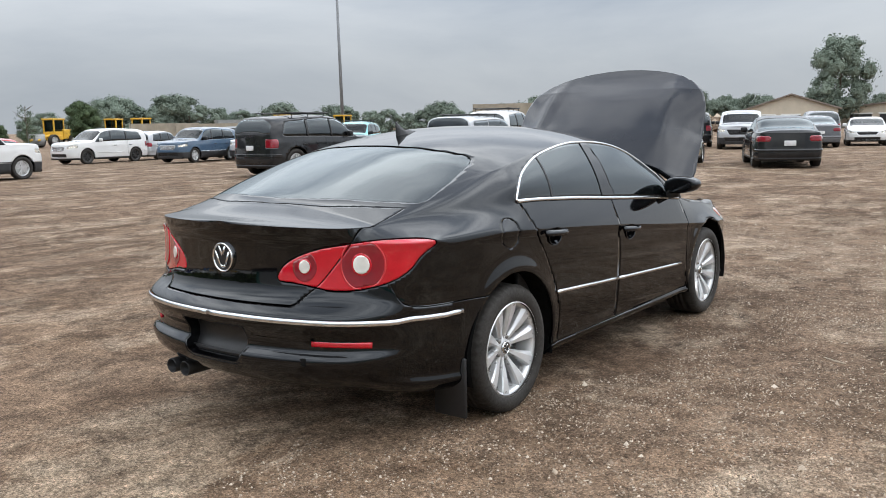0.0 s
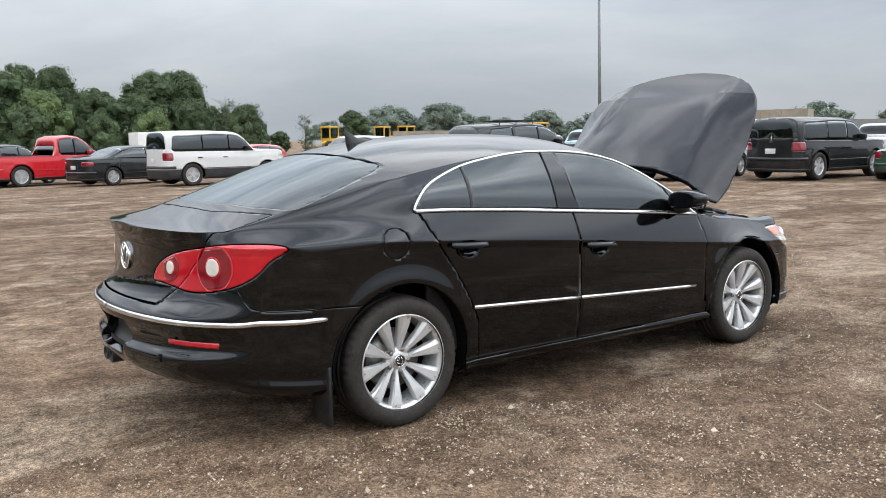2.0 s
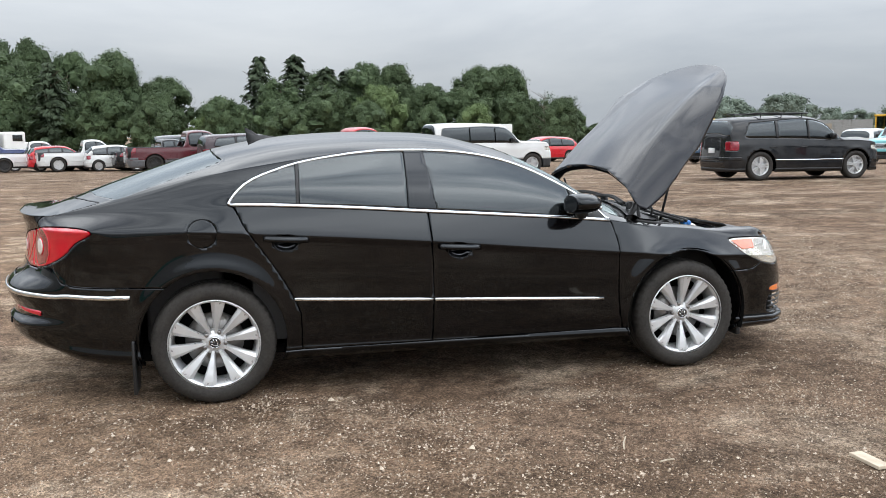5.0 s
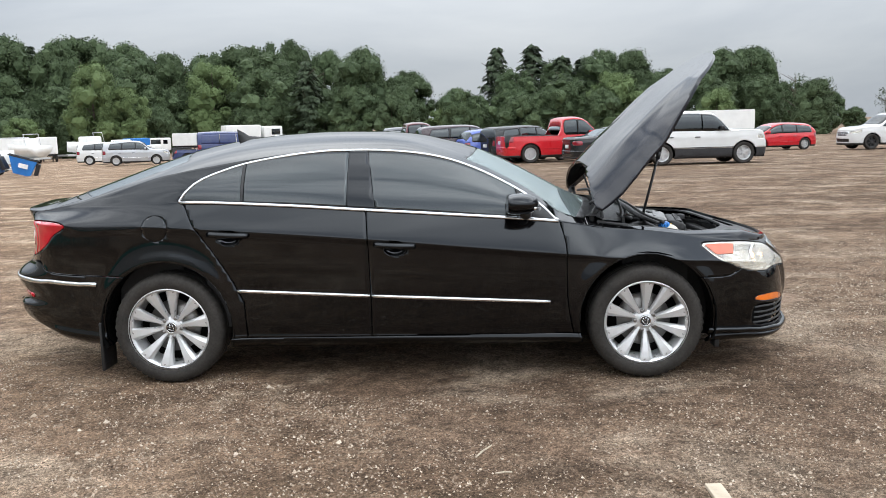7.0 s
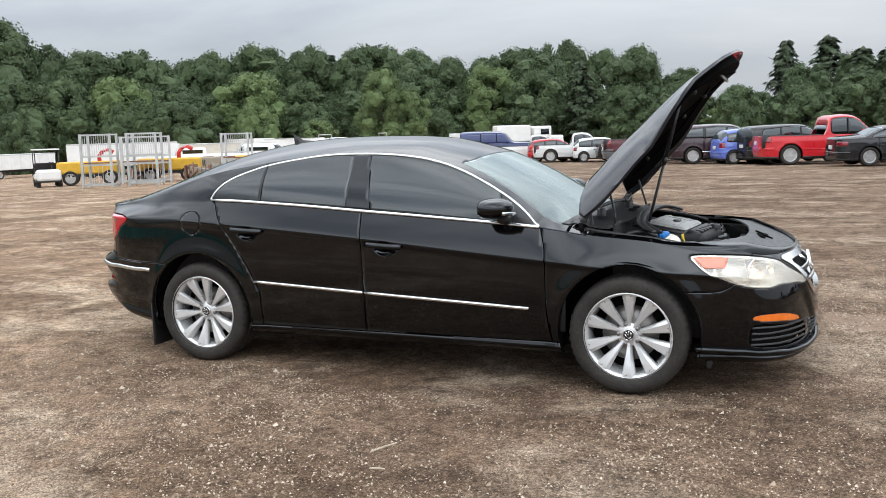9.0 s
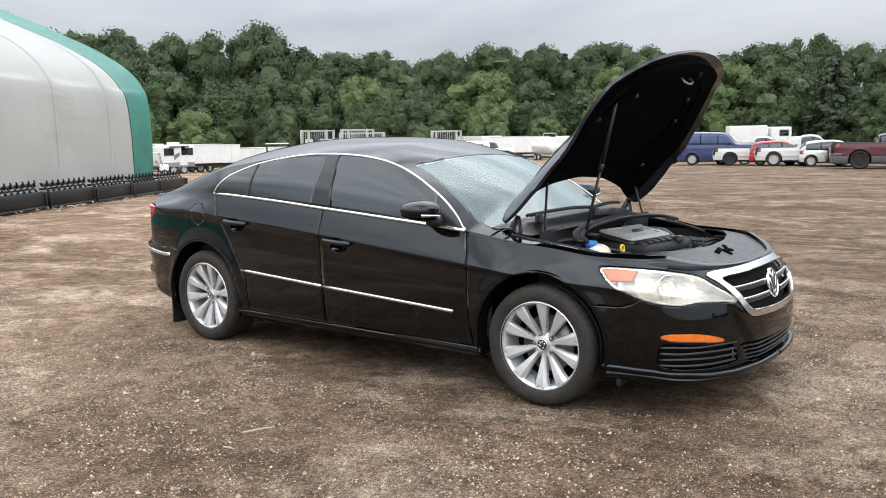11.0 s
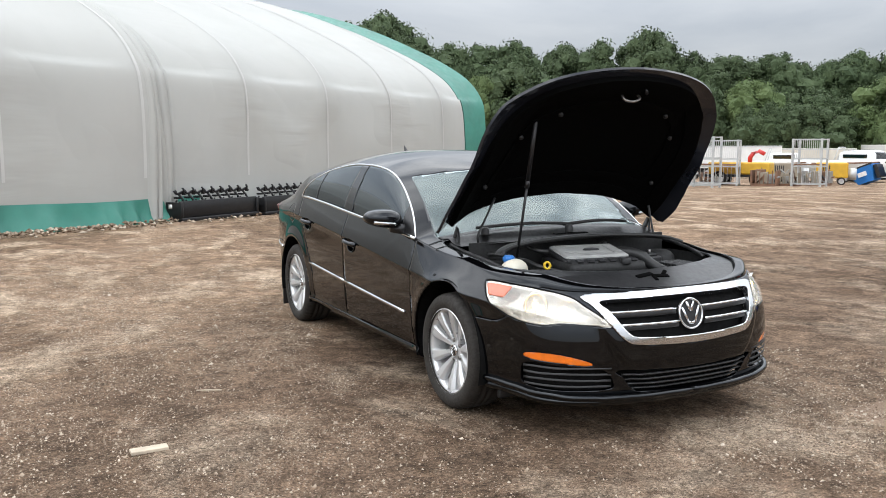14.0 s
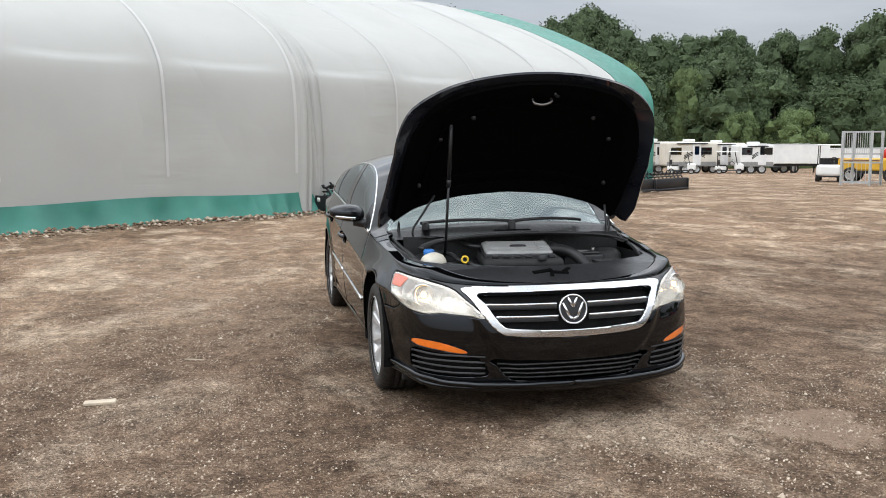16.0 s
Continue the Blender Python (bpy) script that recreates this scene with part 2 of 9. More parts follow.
def curve(pairs):
    """A smooth function through (x, y) pairs that does not overshoot."""
    xs, ys = np.array(sorted(pairs), float).T
    h, d = np.diff(xs), np.diff(ys) / np.diff(xs)
    m = np.zeros(len(xs))
    for k in range(1, len(xs) - 1):
        if d[k - 1] * d[k] > 0:
            w1, w2 = 2 * h[k] + h[k - 1], h[k] + 2 * h[k - 1]
            m[k] = (w1 + w2) / (w1 / d[k - 1] + w2 / d[k])
    m[0], m[-1] = d[0], d[-1]

    def value(x):
        x = np.clip(np.asarray(x, float), xs[0], xs[-1])
        i = np.clip(np.searchsorted(xs, x) - 1, 0, len(xs) - 2)
        u = (x - xs[i]) / h[i]
        return (2 * u**3 - 3 * u**2 + 1) * ys[i] + (u**3 - 2 * u**2 + u) * h[i] * m[i] + (3 * u**2 - 2 * u**3) * ys[i + 1] + (u**3 - u**2) * h[i] * m[i + 1]

    return value


def inside(poly, smooth=0):
    """Signed distance to a closed polygon, positive inside, for arrays of two coordinates."""
    p = np.array(poly, float)
    if smooth:
        p = crom([tuple(p[-1])] + [tuple(q) for q in p] + [tuple(p[0]), tuple(p[1])], (len(p) + 2) * smooth + 1)[smooth:-smooth - 1]
    q = np.roll(p, -1, 0)

    def value(u, v):
        u, v = np.asarray(u, float), np.asarray(v, float)
        best, odd = np.full(u.shape, 1e9), np.zeros(u.shape, bool)
        for (ax, ay), (bx, by) in zip(p, q):
            ex, ey = bx - ax, by - ay
            t = np.clip(((u - ax) * ex + (v - ay) * ey) / (ex * ex + ey * ey + 1e-12), 0, 1)
            best = np.minimum(best, np.hypot(u - ax - t * ex, v - ay - t * ey))
            with np.errstate(divide="ignore", invalid="ignore"):
                odd ^= ((ay > v) != (by > v)) & (u < (bx - ax) * (v - ay) / (by - ay + 1e-15) + ax)
        return np.where(odd, best, -best)

    return value


class Sheet:
    """A piece of surface: rows of x, y, z and arc length, and polygons."""

    def __init__(self, p, faces):
        self.p, self.f = p, faces

    def clip(self, fn):
        """The piece where fn(sheet rows) is positive; a list of functions cuts one after the other."""
        if isinstance(fn, list):
            piece = self
            for one in fn:
                piece = piece.clip(one)
            return piece
        val = fn(self.p)
        keep, faces, rows, cut = {}, [], [], {}

        def vert(i):
            if i not in keep:
                keep[i] = len(rows)
                rows.append(self.p[i])
            return keep[i]

        pos = val > 0
        for f in self.f:
            n = sum(pos[i] for i in f)
            if n == len(f):
                faces.append([vert(i) for i in f])
            elif n:
                out = []
                for a, b in zip(f, f[1:] + f[:1]):
                    if pos[a]:
                        out.append(vert(a))
                    if pos[a] != pos[b]:
                        key = (min(a, b), max(a, b))
                        if key not in cut:
                            lo, hi = key
                            t = val[lo] / (val[lo] - val[hi])
                            cut[key] = len(rows)
                            rows.append(self.p[lo] * (1 - t) + self.p[hi] * t)
                        out.append(cut[key])
                if len(out) > 2:
                    faces.append(out)
        return Sheet(np.array(rows).reshape(-1, self.p.shape[1]), faces)

    def normals(self):
        n = np.zeros((len(self.p), 3))
        for f in self.f:
            a, b, c = self.p[f[0], :3], self.p[f[1], :3], self.p[f[-1], :3]
            n[f] += np.cross(b - a, c - a) if len(f) < 4 else np.cross(self.p[f[2], :3] - a, c - b)
        return n / (np.linalg.norm(n, axis=1)[:, None] + 1e-12)

    def push(self, d):
        """The same piece moved along its normals."""
        q = self.p.copy()
        q[:, :3] += self.normals() * d
        return Sheet(q, self.f)

    def solid(self, t):
        """Vertices and faces with a thickness t inwards."""
        p, n = self.p[:, :3], self.normals()
        k = len(p)
        edges = {}
        for f in self.f:
            for a, b in zip(f, f[1:] + f[:1]):
                edges[(a, b)] = 1
        faces = [list(f) for f in self.f] + [[i + k for i in reversed(f)] for f in self.f]
        faces += [[b, a, a + k, b + k] for a, b in edges if (b, a) not in edges]
        return np.vstack([p, p - n * t]), faces


def join(*sheets):
    """Pieces joined to one, welded where their edges meet."""
    rows, faces, at = [], [], {}
    for s in sheets:
        index = []
        for p in s.p:
            key = tuple(np.round(p[:3], 4) + 0.0)
            if key not in at:
                at[key] = len(rows)
                rows.append(p)
            index.append(at[key])
        for f in s.f:
            g = [index[i] for i in f]
            g = [a for a, b in zip(g, g[1:] + g[:1]) if a != b]
            if len(g) > 2:
                faces.append(g)
    return Sheet(np.array(rows), faces)


def eased(s, weight, rounds=24):
    """The piece with its bends rounded where weight(rows) is above 0; open edges stay."""
    count = {}
    for f in s.f:
        for a, b in zip(f, f[1:] + f[:1]):
            key = (min(a, b), max(a, b))
            count[key] = count.get(key, 0) + 1
    e = np.array(list(count))
    rim = np.zeros(len(s.p), bool)
    rim[np.array([k for k, n in count.items() if n == 1]).ravel()] = True
    deg = np.bincount(e.ravel(), minlength=len(s.p)).astype(float)
    w = np.where(rim, 0.0, np.clip(weight(s.p), 0, 1))[:, None] * 0.6
    q = s.p.copy()
    for _ in range(rounds):
        total = np.zeros((len(q), 3))
        np.add.at(total, e[:, 0], q[e[:, 1], :3])
        np.add.at(total, e[:, 1], q[e[:, 0], :3])
        q[:, :3] += w * (total / deg[:, None] - q[:, :3])
    return Sheet(q, s.f)


def mirrored(s):
    q = s.p.copy()
    q[:, 1] *= -1
    return Sheet(q, [f[::-1] for f in s.f])


def panel(name, sheet, material, parent, t=0.012, label="", m=None):
    """One panel of sheet metal or glass; its edge keeps a sharp turn."""
    v, f = sheet.solid(t)
    if m is not None:
        r = np.array(m)
        v = v @ r[:3, :3].T + r[:3, 3]
    me = mesh_of(name, v, f, material)
    k = len(sheet.f)
    me.polygons.foreach_set("use_smooth", [i < k for i in range(len(f))])
    return part(name, None, None, parent, label, data=me)


class Shell:
    """The outer skin of one half (y < 0) of a car that points along +x: a flank that runs from the nose round the side to the tail,
    and an upper surface from the flank's top edge over hood, glass and roof to the middle."""

    def __init__(self, plan, bottom, top, crease, side, front, rear, top_inset, middle, rail, lean, crown, arches, n=150, low=24, high=12, up=9, over=16, flare=0.014):
        dense = crom([(plan[1][0], -plan[1][1])] + plan + [(plan[-2][0], -plan[-2][1])], 3000)
        i0 = np.argmin(np.abs(dense[:600, 1]))
        i1 = len(dense) - 600 + np.argmin(np.abs(dense[-600:, 1]))
        dense = dense[i0:i1 + 1]
        dense[0, 1] = dense[-1, 1] = 0
        arc = np.r_[0, np.cumsum(np.hypot(*np.diff(dense, axis=0).T))]
        self.dense, self.arc = dense, arc
        tan = np.gradient(dense, axis=0)
        tan /= np.linalg.norm(tan, axis=1)[:, None]
        nor = np.stack([tan[:, 1], -tan[:, 0]], 1)
        nor *= np.sign((nor * dense).sum(1).mean())
        nor[0], nor[-1] = (1, 0), (-1, 0)
        turn = np.r_[0, np.cumsum(np.linalg.norm(np.diff(nor, axis=0), axis=1))]
        rate = arc / arc[-1] + 0.5 * turn / turn[-1]
        at = np.interp(np.linspace(0, rate[-1], n), rate, np.arange(len(arc)))
        P = np.stack([np.interp(at, np.arange(len(arc)), dense[:, k]) for k in (0, 1)], 1)
        N = np.stack([np.interp(at, np.arange(len(arc)), nor[:, k]) for k in (0, 1)], 1)
        N /= np.linalg.norm(N, axis=1)[:, None]
        A = np.interp(at, np.arange(len(arc)), arc)
        wf = np.clip((N[:, 0] - 0.25) / 0.6, 0, 1)
        wr = np.clip((-N[:, 0] - 0.25) / 0.6, 0, 1)
        wf, wr = wf * wf * (3 - 2 * wf), wr * wr * (3 - 2 * wr)
        x = P[:, 0]
        zb, zt, cr = bottom(x), top(x), crease(x)
        rows = []
        for q in np.r_[np.linspace(0, 1, low), 1 + np.linspace(0, 1, high)[1:]]:
            z = zb + q * (cr - zb) if q <= 1 else cr + (q - 1) * (zt - cr)
            ds = side(np.full(len(x), q)) if q <= 1 else side(1.0) - (top_inset(x) + side(1.0)) * (q - 1) ** 1.08
            for ax, az, ar in arches:
                ds = ds + flare * np.exp(-((np.hypot(x - ax, z - az) - ar - 0.01) / 0.05) ** 2) * (1 - np.clip((q - 1) / 0.6, 0, 1))
            d = wf * front(z) + wr * rear(z) + (1 - wf - wr) * ds
            xy = P + N * d[:, None]
            xy[0, 1] = xy[-1, 1] = 0
            rows.append(np.stack([xy[:, 0], xy[:, 1], z, A], 1))
        self.flank = self.net(np.array(rows))
        T = rows[-1]
        rows = []
        yT, zT, x = -T[:, 1], T[:, 2], T[:, 0]
        zr = np.maximum(rail(x), zT + 0.003)
        zr = np.minimum(zr, np.maximum(middle(x) - 0.002, zT + 0.003))
        yr = np.maximum(yT - lean * (zr - zT), yT * 0.4)
        for w in np.linspace(0, 1, up):
            bow = 0.022 * math.sin(math.pi * w) * np.clip((zr - zT) / 0.2, 0, 1)
            rows.append(np.stack([x, -(yT + (yr - yT) * w + bow), zT + (zr - zT) * w, A], 1))
        for w in np.linspace(0, 1, over)[1:]:
            c = math.cos(w * math.pi / 2)
            rows.append(np.stack([x, -yr * c, zr + (np.maximum(middle(x), zr) - zr) * (1 - c ** crown(x)), A], 1))
        self.upper = self.net(np.array(rows))

    def net(self, g):
        r, c, k = g.shape
        return Sheet(g.reshape(-1, k), [[i * c + j, i * c + j + 1, (i + 1) * c + j + 1, (i + 1) * c + j][::-1] for i in range(r - 1) for j in range(c - 1)])

    def at(self, x, y):
        """Arc length of the plan point nearest to (x, y)."""
        return float(self.arc[np.argmin(np.hypot(self.dense[:, 0] - x, self.dense[:, 1] - y))])

# ---- the black sedan ----
AXLES, WHEEL_R, HUB_Z = (1.355, -1.355), 0.322, 0.318
CC_PLAN = [(2.298, 0), (2.285, -0.25), (2.235, -0.48), (2.14, -0.67), (2.0, -0.80), (1.80, -0.872), (1.5, -0.908), (0.9, -0.922), (0, -0.926),
           (-0.9, -0.926), (-1.45, -0.918), (-1.8, -0.892), (-2.08, -0.832), (-2.275, -0.715), (-2.392, -0.54), (-2.465, -0.28), (-2.488, 0)]
cc_bottom = curve([(-2.5, 0.30), (-2.3, 0.285), (-1.75, 0.215), (-1.0, 0.20), (1.0, 0.195), (1.7, 0.185), (2.3, 0.185)])
cc_top = curve([(-2.5, 1.000), (-2.3, 0.992), (-2.05, 0.998), (-1.7, 1.018), (-1.244, 1.036), (-0.72, 1.012), (-0.23, 0.976), (0.25, 0.941), (0.877, 0.889),
                (1.18, 0.842), (1.45, 0.818), (1.7, 0.775), (2.0, 0.752), (2.15, 0.735), (2.3, 0.728)])
cc_crease = curve([(-2.5, 0.94), (-1.94, 0.925), (-1.49, 0.912), (-1.08, 0.886), (-0.23, 0.82), (0.4, 0.76), (0.87, 0.716), (1.2, 0.69), (1.7, 0.66), (2.3, 0.60)])
cc_side = curve([(0, -0.085), (0.045, -0.044), (0.075, -0.033), (0.095, -0.033), (0.115, -0.040), (0.2, -0.032), (0.4, -0.022), (0.55, -0.017), (0.75, -0.013), (0.94, -0.014), (1.0, -0.004)])
cc_front = curve([(0.17, -0.05), (0.195, 0.0), (0.212, 0.012), (0.235, -0.012), (0.30, -0.006), (0.40, 0.0), (0.50, -0.006), (0.60, -0.028), (0.68, -0.066), (0.76, -0.135)])
cc_rear = curve([(0.28, -0.17), (0.32, -0.075), (0.38, -0.020), (0.435, -0.004), (0.450, -0.008), (0.475, -0.040), (0.50, -0.040), (0.56, -0.012), (0.595, 0.0), (0.62, 0.0), (0.65, -0.025), (0.69, -0.078), (0.74, -0.100), (0.83, -0.110), (0.92, -0.112), (0.965, -0.098), (1.0, -0.090)])
cc_inset = curve([(-2.5, 0.10), (-2.0, 0.155), (-1.6, 0.10), (-1.2, 0.066), (0.8, 0.066), (1.1, 0.085), (1.5, 0.10), (1.8, 0.09), (2.3, 0.10)])
cc_middle = curve([(-2.46, 1.012), (-2.3, 1.014), (-2.12, 1.058), (-1.99, 1.108), (-1.78, 1.182), (-1.57, 1.252), (-1.37, 1.312), (-1.17, 1.356), (-0.98, 1.386), (-0.78, 1.404),
                   (-0.5, 1.414), (-0.216, 1.409), (0, 1.392), (0.2, 1.350), (0.39, 1.298), (0.6, 1.208), (0.8, 1.105), (1.0, 0.995), (1.12, 0.945), (1.4, 0.918), (1.8, 0.842), (2.1, 0.755), (2.25, 0.725)])
cc_rail = curve([(-2.4, 0.9), (-2.1, 1.0), (-1.9, 1.045), (-1.6, 1.125), (-1.4, 1.178), (-1.2, 1.218), (-1.04, 1.243), (-0.874, 1.268), (-0.7, 1.290), (-0.54, 1.306), (-0.38, 1.313), (-0.218, 1.312), (-0.06, 1.304),
                 (0.10, 1.286), (0.255, 1.253), (0.41, 1.198), (0.563, 1.124), (0.716, 1.034), (0.80, 0.968), (0.87, 0.90), (0.95, 0.88), (1.2, 0.8)])
# the window arch runs under the rail and turns down to the belt behind the small window
dlo_top = curve([(-1.262, 1.036), (-1.25, 1.062), (-1.22, 1.104), (-1.15, 1.162), (-1.04, 1.208), (-0.874, 1.256), (-0.7, 1.285), (-0.54, 1.304), (-0.38, 1.313), (-0.218, 1.312), (-0.06, 1.304), (0.10, 1.286), (0.255, 1.253), (0.41, 1.198), (0.563, 1.124), (0.716, 1.034), (0.80, 0.968), (0.87, 0.90), (1.2, 0.8)])
cc_crown = curve([(-2.5, 2.6), (-1.9, 2.3), (-1.0, 2.3), (0, 2.5), (0.5, 2.1), (1.1, 2.0), (2.2, 2.2)])
ARCHES = [(ax, 0.335, 0.372) for ax in AXLES]
cc = Shell(CC_PLAN, cc_bottom, cc_top, cc_crease, cc_side, cc_front, cc_rear, cc_inset, cc_middle, cc_rail, 0.50, cc_crown, ARCHES, n=320, low=54, high=24, up=14, over=26)

# the middle of the nose stands proud between two creases that run from the grille down to the lower intake
nose_line = curve([(0.24, -0.27), (0.316, -0.345), (0.463, -0.475), (0.58, -0.535), (0.70, -0.57)])
cc_nose = cc.flank.p
cc_step = np.clip((cc_nose[:, 1] - nose_line(cc_nose[:, 2])) / 0.045, 0, 1)
cc_nose[:, 0] += np.where(cc_nose[:, 0] > 1.9, 0.020 * cc_step ** 2 * (3 - 2 * cc_step) * np.clip((0.70 - cc_nose[:, 2]) / 0.10, 0, 1) * np.clip((cc_nose[:, 2] - 0.235) / 0.05, 0, 1), 0)

car = thing("sedan", "glossy black four-door sedan with raised hood on the gravel", "car")
GAP = 0.0026


def both(name, sheet, material, t=0.012, label="", parent=car):
    """The same panel on the right and on the left."""
    return [panel(name, s, material, parent, t, label) for s in (sheet, mirrored(sheet))]


def whole(name, sheet, material, t=0.012, label="", parent=car):
    """One panel that spans both halves."""
    return panel(name, join(sheet, mirrored(sheet)), material, parent, t, label)


def off_arches(p):
    return np.min([np.hypot(p[:, 0] - ax, p[:, 2] - az) - ar for ax, az, ar in ARCHES], axis=0)


flank = cc.flank.clip(off_arches)
A = cc.at
lamp_f = inside([(A(1.685, -0.9), 0.752), (A(1.86, -0.86), 0.752), (A(2.03, -0.78), 0.738), (A(2.15, -0.655), 0.712), (A(2.195, -0.585), 0.672), (A(2.245, -0.465), 0.578), (A(2.20, -0.575), 0.583),
                 (A(2.14, -0.67), 0.590), (A(2.05, -0.765), 0.578), (A(1.92, -0.835), 0.600), (A(1.78, -0.877), 0.655), (A(1.70, -0.89), 0.715)], 5)
lamp_r = inside([(A(-2.36, -0.318), 0.766), (A(-2.353, -0.345), 0.825), (A(-2.335, -0.425), 0.874), (A(-2.309, -0.523), 0.906), (A(-2.26, -0.615), 0.922), (A(-2.166, -0.754), 0.944), (A(-2.00, -0.842), 0.940), (A(-1.925, -0.862), 0.915),
                 (A(-2.005, -0.84), 0.865), (A(-2.07, -0.826), 0.804), (A(-2.155, -0.773), 0.757), (A(-2.233, -0.662), 0.730), (A(-2.287, -0.566), 0.728), (A(-2.317, -0.493), 0.742), (A(-2.345, -0.40), 0.756)], 5)
grille_out = inside([(-0.545, 0.716), (-0.3, 0.724), (0, 0.726), (0.3, 0.724), (0.545, 0.716), (0.52, 0.665), (0.45, 0.56), (0.395, 0.505), (0.32, 0.486), (0, 0.474), (-0.32, 0.486), (-0.395, 0.505), (-0.45, 0.56), (-0.52, 0.665)], 4)
grille_in = inside([(-0.480, 0.688), (-0.3, 0.694), (0, 0.696), (0.3, 0.694), (0.480, 0.688), (0.455, 0.645), (0.41, 0.575), (0.375, 0.538), (0.32, 0.522), (0, 0.510), (-0.32, 0.522), (-0.375, 0.538), (-0.41, 0.575), (-0.455, 0.645)], 4)
low_grille = inside([(-0.415, 0.362), (0, 0.352), (0.415, 0.362), (0.395, 0.32), (0.345, 0.262), (0.28, 0.246), (0, 0.240), (-0.28, 0.246), (-0.345, 0.262), (-0.395, 0.32)], 4)
intake = inside([(A(2.0, -0.80), 0.392), (A(2.14, -0.67), 0.384), (A(2.225, -0.51), 0.372), (A(2.245, -0.45), 0.30), (A(2.235, -0.48), 0.268), (A(2.12, -0.69), 0.262), (A(1.99, -0.805), 0.278), (A(1.97, -0.815), 0.33)], 4)
amber = inside([(A(1.98, -0.81), 0.426), (A(2.02, -0.782), 0.443), (A(2.129, -0.683), 0.440), (A(2.19, -0.575), 0.412), (A(2.205, -0.545), 0.393), (A(2.185, -0.585), 0.388), (A(2.129, -0.683), 0.400), (A(2.02, -0.785), 0.411)], 3)
trunk_edge = curve([(0.60, -0.40), (0.68, -0.435), (0.72, -0.475), (0.75, -0.507), (0.83, -0.565), (0.916, -0.622), (0.95, -0.645), (1.0, -0.660), (1.05, -0.668)])
fuel_cap = lambda p: 0.073 - np.hypot(p[:, 0] + 1.392, p[:, 2] - 0.898)
door_front = curve([(0.2, 0.968), (0.35, 0.93), (0.481, 0.916), (0.731, 0.912), (0.886, 0.880), (0.92, 0.868)])
door_rear = curve([(0.2, -0.90), (0.45, -0.905), (0.533, -0.936), (0.747, -1.058), (0.928, -1.181), (1.035, -1.232), (1.06, -1.245)])
door_mid = curve([(0.2, -0.19), (0.483, -0.184), (0.804, -0.191), (0.962, -0.201), (1.05, -0.205)])
sill_top = lambda x: 0.262 + 0.0 * x
f_bumper = curve([(0.8, 0.12), (1.25, 0.13), (1.5, 0.57), (1.78, 0.568), (1.86, 0.59), (1.91, 0.64), (2.0, 0.80), (2.4, 1.2)])
r_bumper = curve([(-3.0, 1.4), (-2.19, 1.0), (-2.13, 0.74), (-2.09, 0.665), (-2.0, 0.642), (-1.5, 0.622), (-1.25, 0.13), (-0.8, 0.12)])


def region(*fns):
    return [one for fn in fns for one in (fn if isinstance(fn, list) else [fn])]


def away(fn, gap=GAP):
    return lambda p: -fn(p) - gap


f_lampf = lambda p: np.where(p[:, 0] > 0, lamp_f(p[:, 3], p[:, 2]), -1.0)
f_lampr = lambda p: np.where(p[:, 0] < 0, lamp_r(p[:, 3], p[:, 2]), -1.0)
f_grille = lambda p: np.where(p[:, 0] > 1.8, grille_out(p[:, 1], p[:, 2]), -1.0)
f_low = lambda p: np.where(p[:, 0] > 1.8, low_grille(p[:, 1], p[:, 2]), -1.0)
f_intake = lambda p: np.where(p[:, 0] > 1.8, intake(p[:, 3], p[:, 2]), -1.0)
f_amber = lambda p: np.where(p[:, 0] > 1.8, amber(p[:, 3], p[:, 2]), -1.0)
f_trunk = lambda p: np.where(p[:, 0] < -2.0, np.minimum(p[:, 1] - trunk_edge(p[:, 2]), p[:, 2] - 0.668), -1.0)
f_front_door = [lambda p: door_front(p[:, 2]) - p[:, 0], lambda p: p[:, 0] - door_mid(p[:, 2]), lambda p: p[:, 2] - sill_top(p[:, 0])]
f_rear_door = [lambda p: door_mid(p[:, 2]) - p[:, 0], lambda p: p[:, 0] - door_rear(p[:, 2]), lambda p: p[:, 2] - sill_top(p[:, 0])]
f_sill = lambda p: np.min([sill_top(p[:, 0]) - p[:, 2], 1.2 - np.abs(p[:, 0])], axis=0)
f_fender = [lambda p: p[:, 0] - door_front(p[:, 2]), lambda p: p[:, 2] - f_bumper(p[:, 0]), lambda p: np.maximum(p[:, 2] - sill_top(p[:, 0]), p[:, 0] - 1.2)]
f_bump_f = [lambda p: p[:, 0] - 1.2, lambda p: f_bumper(p[:, 0]) - p[:, 2]]
f_quarter = [lambda p: door_rear(p[:, 2]) - p[:, 0], lambda p: np.maximum(p[:, 2] - r_bumper(p[:, 0]), p[:, 2] - 0.88), lambda p: np.maximum(p[:, 2] - sill_top(p[:, 0]), -1.2 - p[:, 0])]
f_bump_r = [lambda p: -1.2 - p[:, 0], lambda p: np.minimum(r_bumper(p[:, 0]), 0.88) - p[:, 2]]
def shrink(fn, gap=GAP):
    if isinstance(fn, list):
        return [shrink(one, gap) for one in fn]
    return lambda p: fn(p) - gap



